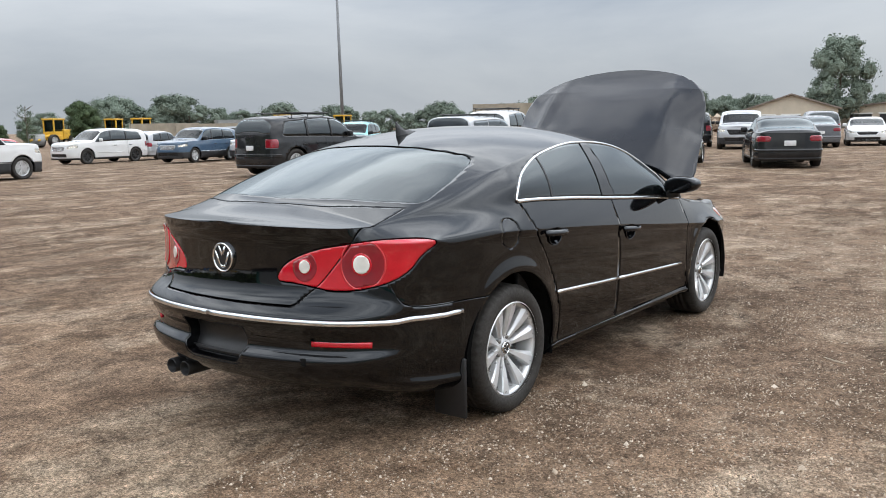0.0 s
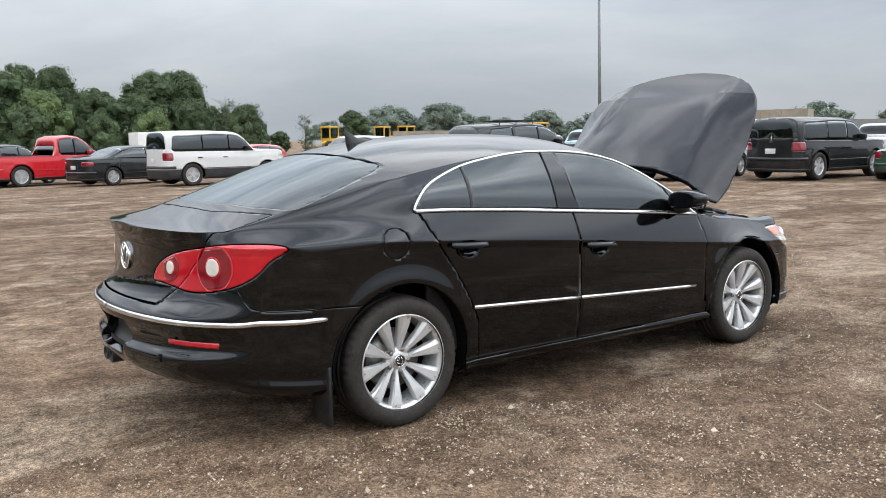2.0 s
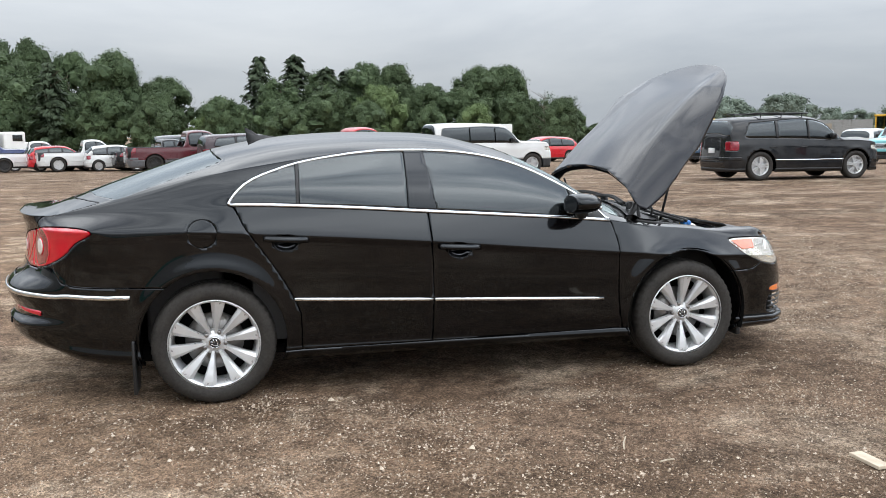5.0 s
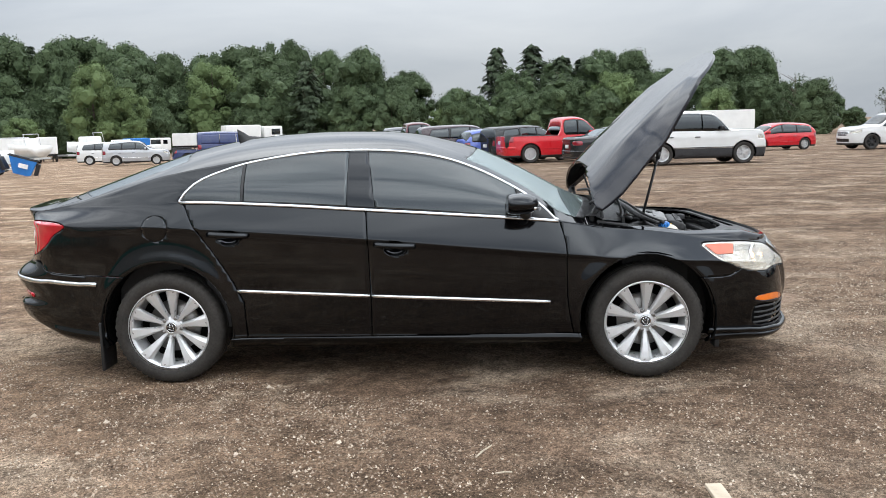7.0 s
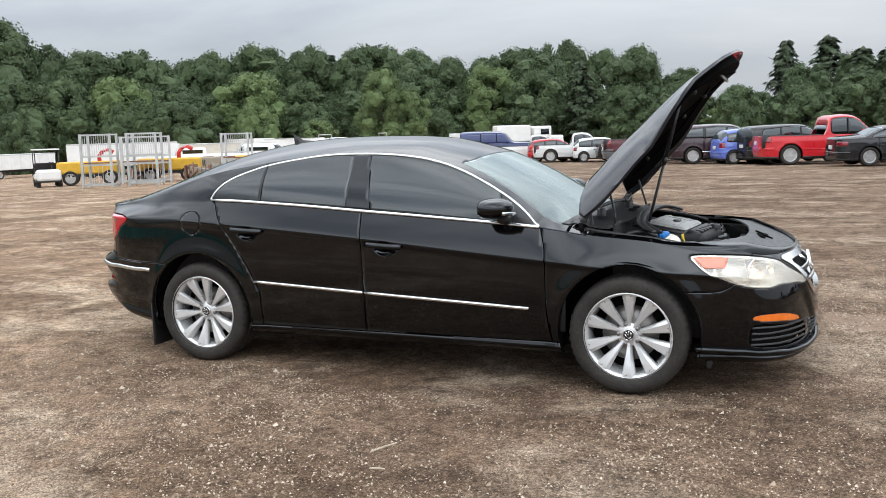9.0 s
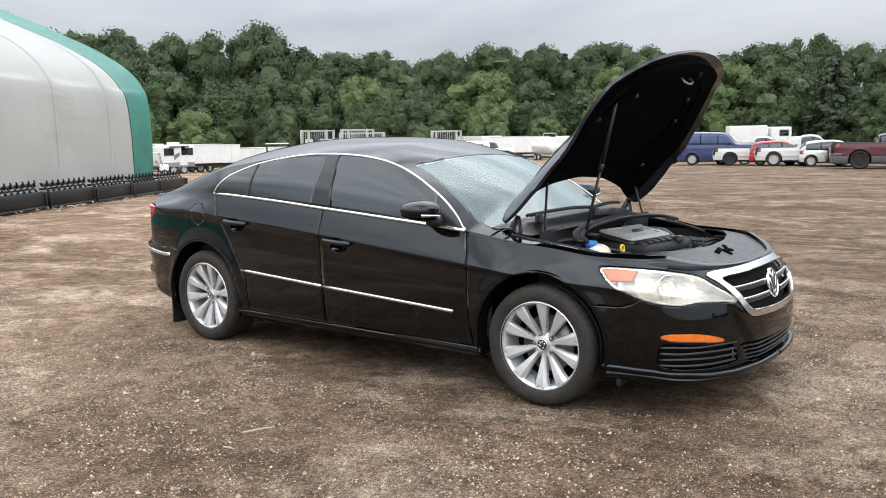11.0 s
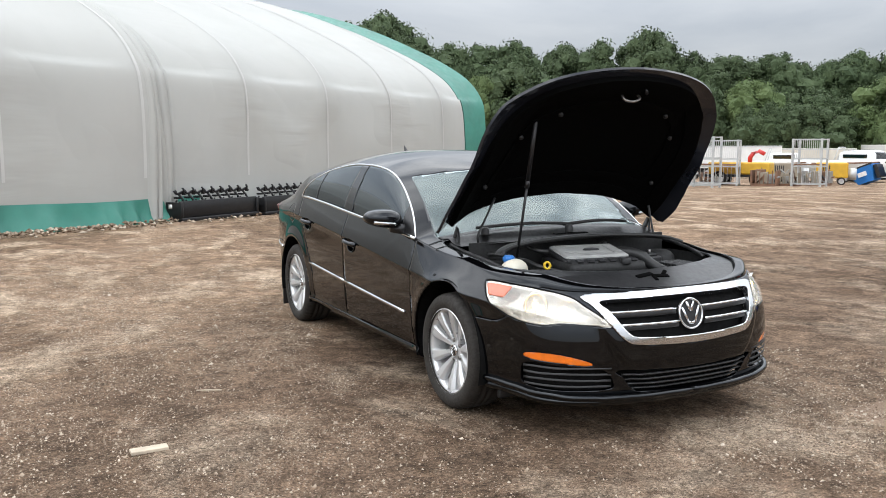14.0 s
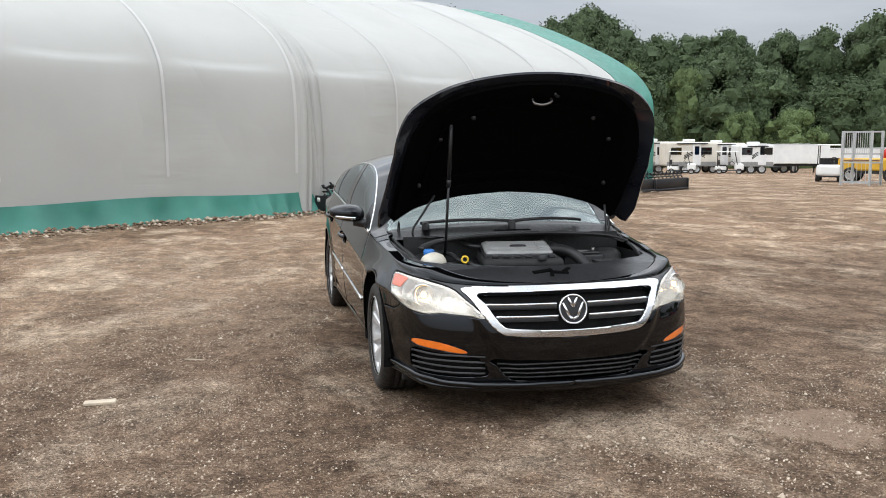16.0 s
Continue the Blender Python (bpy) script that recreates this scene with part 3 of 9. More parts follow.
HANDLES = ((-0.972, 0.858), (-0.040, 0.782))
f_bowls = lambda p: np.max([0.045 * (1 - np.hypot((p[:, 0] - hx) / 0.064, (p[:, 2] - hz + 0.018) / 0.044)) for hx, hz in HANDLES], axis=0)
both("front_door", flank.clip(region(shrink(f_front_door), away(f_bowls, 0))), M_BLACK)
both("rear_door", flank.clip(region(shrink(f_rear_door), away(f_bowls, 0))), M_BLACK)
plate_zone = inside([(-0.185, 0.405), (-0.15, 0.392), (0.15, 0.392), (0.185, 0.405), (0.205, 0.47), (0.215, 0.575), (-0.215, 0.575), (-0.205, 0.47)])
f_plate = lambda p: np.where(p[:, 0] < -2.2, plate_zone(p[:, 1], p[:, 2]), -1.0)
both("sill", flank.clip(shrink(f_sill, 0.001)), M_BLACK)
fender_side = flank.clip(region(shrink(f_fender), away(f_lampf)))
whole("front_bumper", flank.clip(region(shrink(f_bump_f), away(f_lampf), away(f_grille, 0), away(f_low, 0), away(f_intake, 0), away(f_amber, 0))), M_BLACK, 0.02)
quarter_side = flank.clip(region(shrink(f_quarter), away(f_lampr), away(fuel_cap, 0.0009), away(f_trunk)))
whole("rear_bumper", flank.clip(region(shrink(f_bump_r), away(f_lampr), away(f_trunk), away(f_plate, 0))), M_BLACK, 0.02)
panel("fuel_flap", flank.clip(region(shrink(fuel_cap, 0.0009), lambda p: 0.0 - p[:, 1])), M_BLACK, car)
panel("left_flank_patch", mirrored(flank.clip(shrink(fuel_cap, 0.0))), M_BLACK, car)

# upper surface: roof, glass, deck
upper = cc.upper
dlo = lambda p: np.min([np.minimum(cc_rail(p[:, 0]), dlo_top(p[:, 0])) - p[:, 2] - 0.004, p[:, 0] + 1.262, 0.872 - p[:, 0]], axis=0)
side_zone = lambda p: np.where(np.abs(p[:, 1]) > 0.60, dlo(p), -1.0)
shield = inside([(0.36, -0.64), (0.395, -0.5), (0.42, -0.25), (0.43, 0), (0.43, 0.2), (1.16, 0.2), (1.155, 0), (1.14, -0.3), (1.08, -0.6), (1.02, -0.745), (0.98, -0.755), (0.7, -0.700)])
f_shield = lambda p: shield(p[:, 0], p[:, 1])
back_glass = inside([(-1.355, 0.2), (-1.355, 0), (-1.345, -0.25), (-1.318, -0.45), (-1.285, -0.57), (-1.295, -0.615), (-1.37, -0.655), (-1.60, -0.695), (-1.79, -0.708), (-1.83, -0.692), (-1.89, -0.60), (-1.948, -0.494), (-2.020, -0.238), (-2.042, 0), (-2.042, 0.2)])
f_back = lambda p: back_glass(p[:, 0], p[:, 1])
deck_line = curve([(-2.5, -0.668), (-2.3, -0.665), (-2.15, -0.675), (-2.0, -0.672), (-1.88, -0.668)])
deck_front = curve([(0, -2.095), (0.30, -2.080), (0.55, -1.985), (0.67, -1.905)])
f_deck = lambda p: np.min([deck_front(np.abs(p[:, 1])) - p[:, 0], p[:, 1] - deck_line(p[:, 0]), -f_back(p) - 0.003], axis=0)
HOOD_HALF = [(1.225, 0.2), (1.225, 0), (1.205, -0.3), (1.14, -0.56), (1.06, -0.715), (1.035, -0.755), (1.2, -0.765)] + [tuple(q) for q in crom([(1.2, -0.765), (1.45, -0.755), (1.65, -0.735), (1.80, -0.695), (1.92, -0.635), (2.01, -0.56), (2.085, -0.46), (2.14, -0.33), (2.175, -0.17), (2.187, 0), (2.187, 0.2)], 50)[1:]]
hood_zone = inside(HOOD_HALF)
f_hood = lambda p: hood_zone(p[:, 0], p[:, 1])
bay_zone = inside([(1.10, 0.2), (1.10, -0.62), (1.04, -0.76), (1.3, -0.728), (1.56, -0.705), (1.70, -0.67), (1.80, -0.59), (1.875, -0.44), (1.925, -0.25), (1.94, 0), (1.94, 0.2)])
f_bay = lambda p: bay_zone(p[:, 0], p[:, 1])
side_glass = upper.clip(side_zone)
top_rest = lambda p: np.min([-side_zone(p), -f_shield(p) - 0.001, -f_back(p) - 0.001, -f_deck(p) - GAP, -f_hood(p), 1.16 - p[:, 0]], axis=0)
shell = join(quarter_side, upper.clip(region(top_rest, lambda p: 1.03 - p[:, 0] + 0.0 * p[:, 1])))
shell = eased(shell, lambda p: (1 - np.abs(p[:, 2] - cc_top(p[:, 0]) - 0.01) / 0.15) * np.clip((-1.20 - p[:, 0]) / 0.15, 0, 1) * 2.0 * np.clip((-f_lampr(p) - 0.01) / 0.07, 0, 1) * np.clip((door_rear(p[:, 2]) - p[:, 0] - 0.01) / 0.07, 0, 1), 60)
whole("body_shell", shell, M_BLACK)
both("cowl_corner", upper.clip(region(top_rest, lambda p: p[:, 0] - 1.032)), M_BLACK)
fascia = lambda p: np.min([-f_bay(p), -f_grille(p), p[:, 0] - 1.10 - 0.0 * p[:, 1], -f_shield(p)], axis=0)
low_top = upper.clip(region(fascia, lambda p: -f_hood(p)))
both("front_fender", eased(join(fender_side, low_top), lambda p: (1 - np.abs(p[:, 2] - cc_top(p[:, 0])) / 0.09) * 2.0 * np.clip((p[:, 0] - 1.0) / 0.1, 0, 1), 30), M_BLACK)
M_CARRIER = plain("dusty_black_plastic", (0.022, 0.022, 0.023), 0.36, 0.0, 0.35, 7, 0.05)
whole("lock_carrier_cover", upper.clip(region(fascia, f_hood)).push(-0.016), M_CARRIER, 0.01, "glossy black plastic cover behind the grille")
whole("trunk_lid", join(flank.clip(region(shrink(f_trunk), away(f_lampr))), upper.clip(shrink(f_deck))), M_BLACK)

wind = panel("windshield", join(upper.clip(f_shield), mirrored(upper.clip(f_shield))), M_SHIELD, car, 0.004, "clear windshield mirroring the pale sky")
frit = upper.clip([f_shield, lambda p: p[:, 0] - 1.085 + 0.10 * (p[:, 1] / 0.72) ** 2]).push(0.0025)
panel("windshield_band", join(frit, mirrored(frit)), M_TRIM, wind, 0.004, "black printed band")
panel("rear_window", join(upper.clip(f_back).push(-0.003), mirrored(upper.clip(f_back).push(-0.003))), M_TINT, car, 0.004, "dark tinted rear window")
pill_a = lambda p: p[:, 0] - (-0.197 + 0.147 * (1.30 - p[:, 2]))
pill_b = lambda p: (-0.303 - 0.02 * (1.30 - p[:, 2])) - p[:, 0]
quarter_x = lambda p: p[:, 0] - (-0.905 - 0.03 * (1.25 - p[:, 2]))
lift = lambda p: p[:, 2] - cc_top(p[:, 0]) - 0.012
mirror_tri = lambda p: p[:, 0] - 0.66 - 0.32 * (1.0 - p[:, 2])
both("front_side_window", side_glass.clip(region(pill_a, lift, lambda p: -mirror_tri(p))), M_TINT, 0.004, "dark tinted side window")
both("rear_side_window", side_glass.clip(region(pill_b, lift, lambda p: quarter_x(p) - 0.016)), M_TINT, 0.004, "dark tinted side window")
both("quarter_window", side_glass.clip(region(lift, lambda p: -quarter_x(p))), M_TINT, 0.004, "dark tinted small window")
both("window_divider", side_glass.clip(region(lambda p: 0.016 - quarter_x(p), quarter_x)).push(0.002), M_TRIM)
both("centre_pillar", side_glass.clip(region(lambda p: -pill_a(p), lambda p: -pill_b(p))).push(0.001), M_BLACK)
both("mirror_base", side_glass.clip(mirror_tri).push(0.001), M_TRIM)


def ribbon(bm, points, w, h, outward):
    """A bar of w x h along points, its face turned outward(point)."""
    pts = [Vector(map(float, p)) for p in points]
    ring = []
    for i, p in enumerate(pts):
        d = (pts[min(i + 1, len(pts) - 1)] - pts[max(i - 1, 0)]).normalized()
        o = Vector(outward(p)) if callable(outward) else Vector(outward)
        o = (o - d * o.dot(d)).normalized()
        s = d.cross(o)
        ring.append([bm.verts.new(p + s * a * w / 2 + o * b * h) for a, b in ((-1, -0.3), (-1, 0.55), (-0.5, 1), (0.5, 1), (1, 0.55), (1, -0.3))])
    for a, b in zip(ring, ring[1:]):
        for k in range(6):
            bm.faces.new((a[k], a[(k + 1) % 6], b[(k + 1) % 6], b[k]))
    bm.faces.new(ring[0][::-1])
    bm.faces.new(ring[-1])


def trim_both(name, points, w, h, outward, material, label=""):
    for side in (1, -1):
        bm = bmesh.new()
        ribbon(bm, [(p[0], p[1] * side, p[2]) for p in points], w, h, lambda p, s=side: (outward[0], outward[1] * s, outward[2]))
        bmesh.ops.recalc_face_normals(bm, faces=bm.faces[:])
        part(name, bm, material, car, label)


def on_flank(x, z):
    """The flank's point at side position x and height z."""
    p = cc.flank.p
    sel = p[np.abs(p[:, 0] - x) + 3 * np.abs(p[:, 2] - z) < 0.30]
    w = 1.0 / (((sel[:, 0] - x) ** 2 + 4 * (sel[:, 2] - z) ** 2) + 2e-5) ** 2
    return (x, float((sel[:, 1] * w).sum() / w.sum()), z)


def on_arc(a, z):
    """The flank's point at arc length a and height z."""
    p = cc.flank.p
    sel = p[np.abs(p[:, 3] - a) + np.abs(p[:, 2] - z) < 0.12]
    w = 1.0 / (((sel[:, 3] - a) ** 2 + (sel[:, 2] - z) ** 2) + 2e-6) ** 2
    return tuple((sel[:, :3] * w[:, None]).sum(0) / w.sum())


def on_rail(x):
    """The point of the window arch at x."""
    g = upper.p.reshape(-1, 320, 4)[:14, ::-1]
    col = np.array([[np.interp(x, r[:, 0], r[:, k]) for k in range(3)] for r in g])
    z = min(float(dlo_top(x)), col[-1, 2])
    return (x, float(np.interp(z, col[:, 2], col[:, 1])), z)


belt = [(x, on_flank(x, float(cc_top(x)) - 0.004)[1] - 0.001, float(cc_top(x)) + 0.004) for x in np.linspace(-1.25, 0.872, 30)]
trim_both("belt_molding", belt, 0.018, 0.006, (0, -1, 0.35), M_CHROME, "bright chrome strip below the windows")
arch_x = np.r_[-1.256, -1.25, -1.24, -1.225, -1.20, np.linspace(-1.17, 0.85, 46), 0.866]
arch = [on_rail(x) for x in arch_x]
arch = [belt[0]] + [(x, y - 0.001, max(z - 0.006, float(cc_top(x)) + 0.012)) for x, y, z in arch] + [belt[-1]]
trim_both("window_arch_molding", arch, 0.014, 0.006, (0, -1, 0.5), M_CHROME, "bright chrome strip round the window arch")
for x0, x1, z0, z1 in ((-0.938, -0.19, 0.537, 0.497), (-0.178, 0.82, 0.496, 0.447)):
    trim_both("door_molding", [on_flank(x, z0 + (z1 - z0) * k) for k, x in zip(np.linspace(0, 1, 12), np.linspace(x0, x1, 12))], 0.020, 0.010, (0, -1, 0.2), M_CHROME, "chrome strip on the door")
rear_arcs = np.linspace(A(-1.765, -0.895), A(-2.485, 0), 40)
trim_both("bumper_molding", [on_arc(a, 0.582 + 0.030 * min(1, k / 25)) for k, a in enumerate(rear_arcs)], 0.024, 0.008, (-0.75, -0.65, 0.15), M_CHROME, "chrome strip round the rear bumper")


# lamps
for s_, side in ((flank, 1), (mirrored(flank), -1)):
    lam = lambda fn: s_.clip(fn)
    head = panel("headlamp", lam(shrink(f_lampf)), M_LENS, car, 0.003, "clear headlamp with a pale reflector")
    back = panel("lamp_housing", lam(shrink(f_lampf, 0.0)).push(-0.05), M_LAMP, head, 0.01)
    panel("lamp_rim", lam(region(shrink(f_lampf, 0.0), lambda p: 0.012 - f_lampf(p))).push(-0.006), M_LAMP, head, 0.05)
    panel("side_reflector", lam(region(shrink(f_lampf, 0.012), lambda p: p[:, 3] - A(1.862, -0.855) + 0.5 * (p[:, 2] - 0.72), lambda p: p[:, 2] - 0.690)).push(0.0015), M_ORANGE, head, 0.004, "orange side reflector")
    for ka in np.linspace(A(2.17, -0.62), A(1.90, -0.85), 9):
        panel("lamp_flute", lam(region(shrink(f_lampf, 0.016), lambda p, c=float(ka): 0.004 - np.abs(p[:, 3] - c + 0.25 * (p[:, 2] - 0.65)))).push(-0.040), M_LAMP, head, 0.010)
    for lx, ly, lz, lr in ((1.975, -0.725, 0.662, 0.060), (2.055, -0.60, 0.640, 0.052)):
        bm = bmesh.new()
        lathe(bm, [(lr, 0), (lr * 1.02, 0.012), (lr * 0.93, 0.012), (lr * 0.8, -0.012), (lr * 0.5, -0.03), (0.018, -0.035), (0.018, -0.012), (0.012, -0.004), (0.001, -0.003)], 24, Matrix.Translation((lx, ly * side, lz)) @ Vector((0.85, -0.5 * side, 0.05)).to_track_quat("Z", "Y").to_matrix().to_4x4())
        bmesh.ops.recalc_face_normals(bm, faces=bm.faces[:])
        bowl = part("bulb_bowl", bm, M_CHROME, head)
        bm = bmesh.new()
        bmesh.ops.create_uvsphere(bm, u_segments=14, v_segments=10, radius=0.016, matrix=Matrix.Translation((lx - 0.004, ly * side, lz)))
        part("bulb", bm, M_BULB, bowl, "warm lit parking bulb")
    panel("turn_lamp", lam(f_amber).push(-0.002), M_AMBER, car, 0.02, "amber turn lamp in the bumper")
    tail = panel("tail_lamp", lam(region(shrink(f_lampr), lambda p: -f_trunk(p) - GAP)), M_RED, car, 0.03, "red tail lamp with round inner lenses")
    inner = panel("trunk_lamp", lam(region(shrink(f_lampr), lambda p: f_trunk(p) - GAP)), M_RED, car, 0.03, "red lamp in the trunk lid")
    for host, ca, cz, big, small in ((tail, A(-2.218, -0.691), 0.840, 0.094, 0.040), (inner, A(-2.331, -0.451), 0.828, 0.056, 0.029)):
        disc = lambda r, c=ca, z=cz: (lambda p: r - np.hypot(p[:, 3] - c, (p[:, 2] - z)))
        lim = lambda p, h=host: np.minimum(f_lampr(p) - 0.012, -f_trunk(p) - 0.006 if h is tail else f_trunk(p) - 0.006)
        panel("lamp_ring", lam(region(disc(big * 1.15), lim)).push(0.0015), M_RED2, host, 0.004, "darker red ring lens")
        if host is tail:
            panel("lamp_ring_edge", lam(region(disc(big * 1.19), lambda p, d=disc(big * 1.10): -d(p), shrink(f_lampr, 0.004))).push(0.0028), M_PINK, host, 0.004)
        panel("lamp_eye_edge", lam(region(disc(small * 1.22), lim)).push(0.003), M_RED, host, 0.004)
        panel("lamp_eye", lam(region(disc(small), lim)).push(0.006), M_WHITE_LENS, host, 0.006, "round white lens")

# grille with bars and emblem
full = join(flank, mirrored(flank))
g_frame = full.clip(lambda p: np.where(p[:, 0] > 1.8, np.minimum(grille_out(p[:, 1], p[:, 2]), -grille_in(p[:, 1], p[:, 2])), -1.0)).push(0.006)
grille = panel("grille", g_frame, M_CHROME, car, 0.03, "bright chrome frame of the radiator grille")
panel("grille_backing", full.clip(lambda p: np.where(p[:, 0] > 1.8, grille_in(p[:, 1], p[:, 2]) + 0.02, -1.0)).push(-0.045), M_DARK, grille, 0.004)


def nose(y, z, d=0.0):
    p = full.p[(full.p[:, 0] > 1.7) & (np.hypot(full.p[:, 1] - y, full.p[:, 2] - z) < 0.09)]
    w = 1.0 / ((p[:, 1] - y) ** 2 + (p[:, 2] - z) ** 2 + 2e-5) ** 2
    return (float((p[:, 0] * w).sum() / w.sum()) + d, y, z)


for z, half in ((0.637, 0.455), (0.578, 0.405)):
    for y0, y1 in ((-half, -0.085), (0.085, half)):
        bm = bmesh.new()
        ribbon(bm, [nose(y, z, -0.016) for y in np.linspace(y0, y1, 12)], 0.013, 0.012, (1, 0, 0.2))
        bmesh.ops.recalc_face_normals(bm, faces=bm.faces[:])
        part("grille_bar", bm, M_CHROME, grille)
        bm = bmesh.new()
        ribbon(bm, [nose(y, z - 0.012, -0.022) for y in np.linspace(y0, y1, 12)], 0.030, 0.008, (1, 0, 0.2))
        bmesh.ops.recalc_face_normals(bm, faces=bm.faces[:])
        part("grille_slat", bm, M_TRIM, grille)


def emblem(parent, m, r):
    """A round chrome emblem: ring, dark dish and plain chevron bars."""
    bm = bmesh.new()
    lathe(bm, [(r * 0.86, -0.004), (r * 0.86, 0.004), (r * 0.90, 0.008), (r * 0.97, 0.008), (r, 0.003), (r, -0.008)], 48, m)
    bmesh.ops.recalc_face_normals(bm, faces=bm.faces[:])
    ring = part("emblem", bm, M_CHROME, parent, "round chrome emblem")
    bm = bmesh.new()
    lathe(bm, [(r * 0.88, -0.003), (r * 0.5, 0.0), (0.001, 0.001)], 32, m)
    bmesh.ops.recalc_face_normals(bm, faces=bm.faces[:])
    part("emblem_dish", bm, M_TRIM, ring)
    for x0, y0, x1, y1 in ((-0.30, 0.76, -0.02, 0.14), (0.30, 0.76, 0.02, 0.14), (-0.68, 0.42, -0.26, -0.52), (0.68, 0.42, 0.26, -0.52), (-0.26, -0.52, 0.0, -0.62), (0.26, -0.52, 0.0, -0.62)):
        bm = bmesh.new()
        ribbon(bm, [m @ Vector((x0 * r, y0 * r, 0.003)), m @ Vector((x1 * r, y1 * r, 0.003))], r * 0.17, 0.005, m.to_3x3() @ Vector((0, 0, 1)))
        bmesh.ops.recalc_face_normals(bm, faces=bm.faces[:])
        part("chevron_bar", bm, M_CHROME, ring)


TO_FRONT = Matrix(((0, 0, 1, 0), (1, 0, 0, 0), (0, 1, 0, 0), (0, 0, 0, 1)))
TO_BACK = Matrix(((0, 0, -1, 0), (-1, 0, 0, 0), (0, 1, 0, 0), (0, 0, 0, 1)))
emblem(grille, Matrix.Translation((2.270, 0, 0.608)) @ Matrix.Rotation(radians(-12), 4, "Y") @ TO_FRONT, 0.079)
emblem(car, Matrix.Translation((-2.384, 0, 0.845)) @ TO_BACK, 0.068)

low = panel("lower_grille", full.clip(lambda p: np.where(p[:, 0] > 1.8, low_grille(p[:, 1], p[:, 2]) + 0.015, -1.0)).push(-0.05), M_DARK, car, 0.004, "black lower grille in the bumper")
for z, half in ((0.336, 0.40), (0.312, 0.385), (0.288, 0.37), (0.264, 0.345)):
    bm = bmesh.new()
    ribbon(bm, [nose(y, z, -0.014) for y in np.linspace(-half, half, 20)], 0.010, 0.012, (1, 0, 0.1))
    bmesh.ops.recalc_face_normals(bm, faces=bm.faces[:])
    part("grille_slat", bm, M_TRIM, low)
for side in (1, -1):
    sh = flank if side == 1 else mirrored(flank)
    duct = panel("side_intake", sh.clip(lambda p: f_intake(p) + 0.012).push(-0.04), M_DARK, car, 0.004, "black side intake with slats")
    for k in range(4):
        z = 0.375 - 0.030 * k
        bm = bmesh.new()
        ribbon(bm, [(q[0], q[1] * side, q[2]) for q in (on_arc(a, z) for a in np.linspace(A(2.24, -0.46), A(1.985, -0.81), 14))], 0.011, 0.001, (0.8, -0.6 * side, 0.3))
        bmesh.ops.recalc_face_normals(bm, faces=bm.faces[:])
        part("intake_slat", bm, M_TRIM, duct)
    bm = bmesh.new()
    ribbon(bm, [(q[0], q[1] * side, q[2]) for q in (on_arc(a, 0.222 + 0.036 * max(0, min(1, (a - 0.5) / 0.7)) ** 1.3) for a in np.linspace(0.001, A(1.70, -0.888), 34))], 0.030, 0.026, (0.75, -0.5 * side, 0.55))
    bmesh.ops.recalc_face_normals(bm, faces=bm.faces[:])
    part("bumper_lip", bm, M_BLACK, car)
    bm = bmesh.new()
    ribbon(bm, [(q[0], q[1] * side, q[2]) for q in (on_arc(a, 0.512 - 0.012 * k) for k, a in zip(np.linspace(0, 1, 12), np.linspace(A(-2.405, -0.534), A(-2.235, -0.755), 12)))], 0.026, 0.006, (-0.8, -0.6 * side, 0.1))
    bmesh.ops.recalc_face_normals(bm, faces=bm.faces[:])
    part("rear_reflector", bm, M_RED, car, "red reflector strip in the bumper")


# wheels
def tyre_mesh():
    bm = bmesh.new()
    prof = [(0.222, -0.105), (0.232, -0.112), (0.270, -0.118), (0.300, -0.112), (0.314, -0.098), (0.320, -0.080), (0.321, -0.044), (0.312, -0.041), (0.312, -0.034), (0.322, -0.031), (0.322, -0.004),
            (0.312, -0.003), (0.312, 0.005), (0.322, 0.006), (0.322, 0.032), (0.312, 0.035), (0.312, 0.042), (0.321, 0.045), (0.320, 0.080), (0.314, 0.098), (0.300, 0.112), (0.272, 0.119), (0.248, 0.114), (0.238, 0.108), (0.230, 0.098)]
    seg = 144
    verts = lathe(bm, prof, seg)
    for i, v in enumerate(verts):
        ring, k = divmod(i, seg)
        if prof[ring][0] > 0.312 and abs(prof[ring][1]) > 0.07 and k % 3 == 0:
            v.co.x *= 0.977
            v.co.y *= 0.977
    bmesh.ops.recalc_face_normals(bm, faces=bm.faces[:])
    me = bpy.data.meshes.new("tyre")
    bm.to_mesh(me)
    bm.free()
    me.materials.append(M_RUBBER)
    me.shade_smooth()
    return me


def spoke_mesh():
    """One of ten straight spokes: narrow at the hub, broad at the rim, flat-faced with bevelled flanks."""
    rows = []
    for r, w, h in ((0.040, 0.010, 0.052), (0.075, 0.0130, 0.060), (0.120, 0.0195, 0.074), (0.170, 0.0285, 0.087), (0.205, 0.0350, 0.093), (0.224, 0.0390, 0.094)):
        rows.append([(r, -w, h - 0.036), (r, -w, h - 0.010), (r, -w * 0.80, h - 0.001), (r, w * 0.42, h), (r, w * 0.90, h - 0.011), (r, w, h - 0.016), (r, w, h - 0.038)])
    n = len(rows[0])
    faces = [[i * n + j, (i + 1) * n + j, (i + 1) * n + j + 1, i * n + j + 1] for i in range(len(rows) - 1) for j in range(n - 1)]
    faces += [[(i + 1) * n, i * n, i * n + n - 1, (i + 1) * n + n - 1] for i in range(len(rows) - 1)]
    return mesh_of("spoke", [v for r in rows for v in r], faces, M_ALLOY, False)


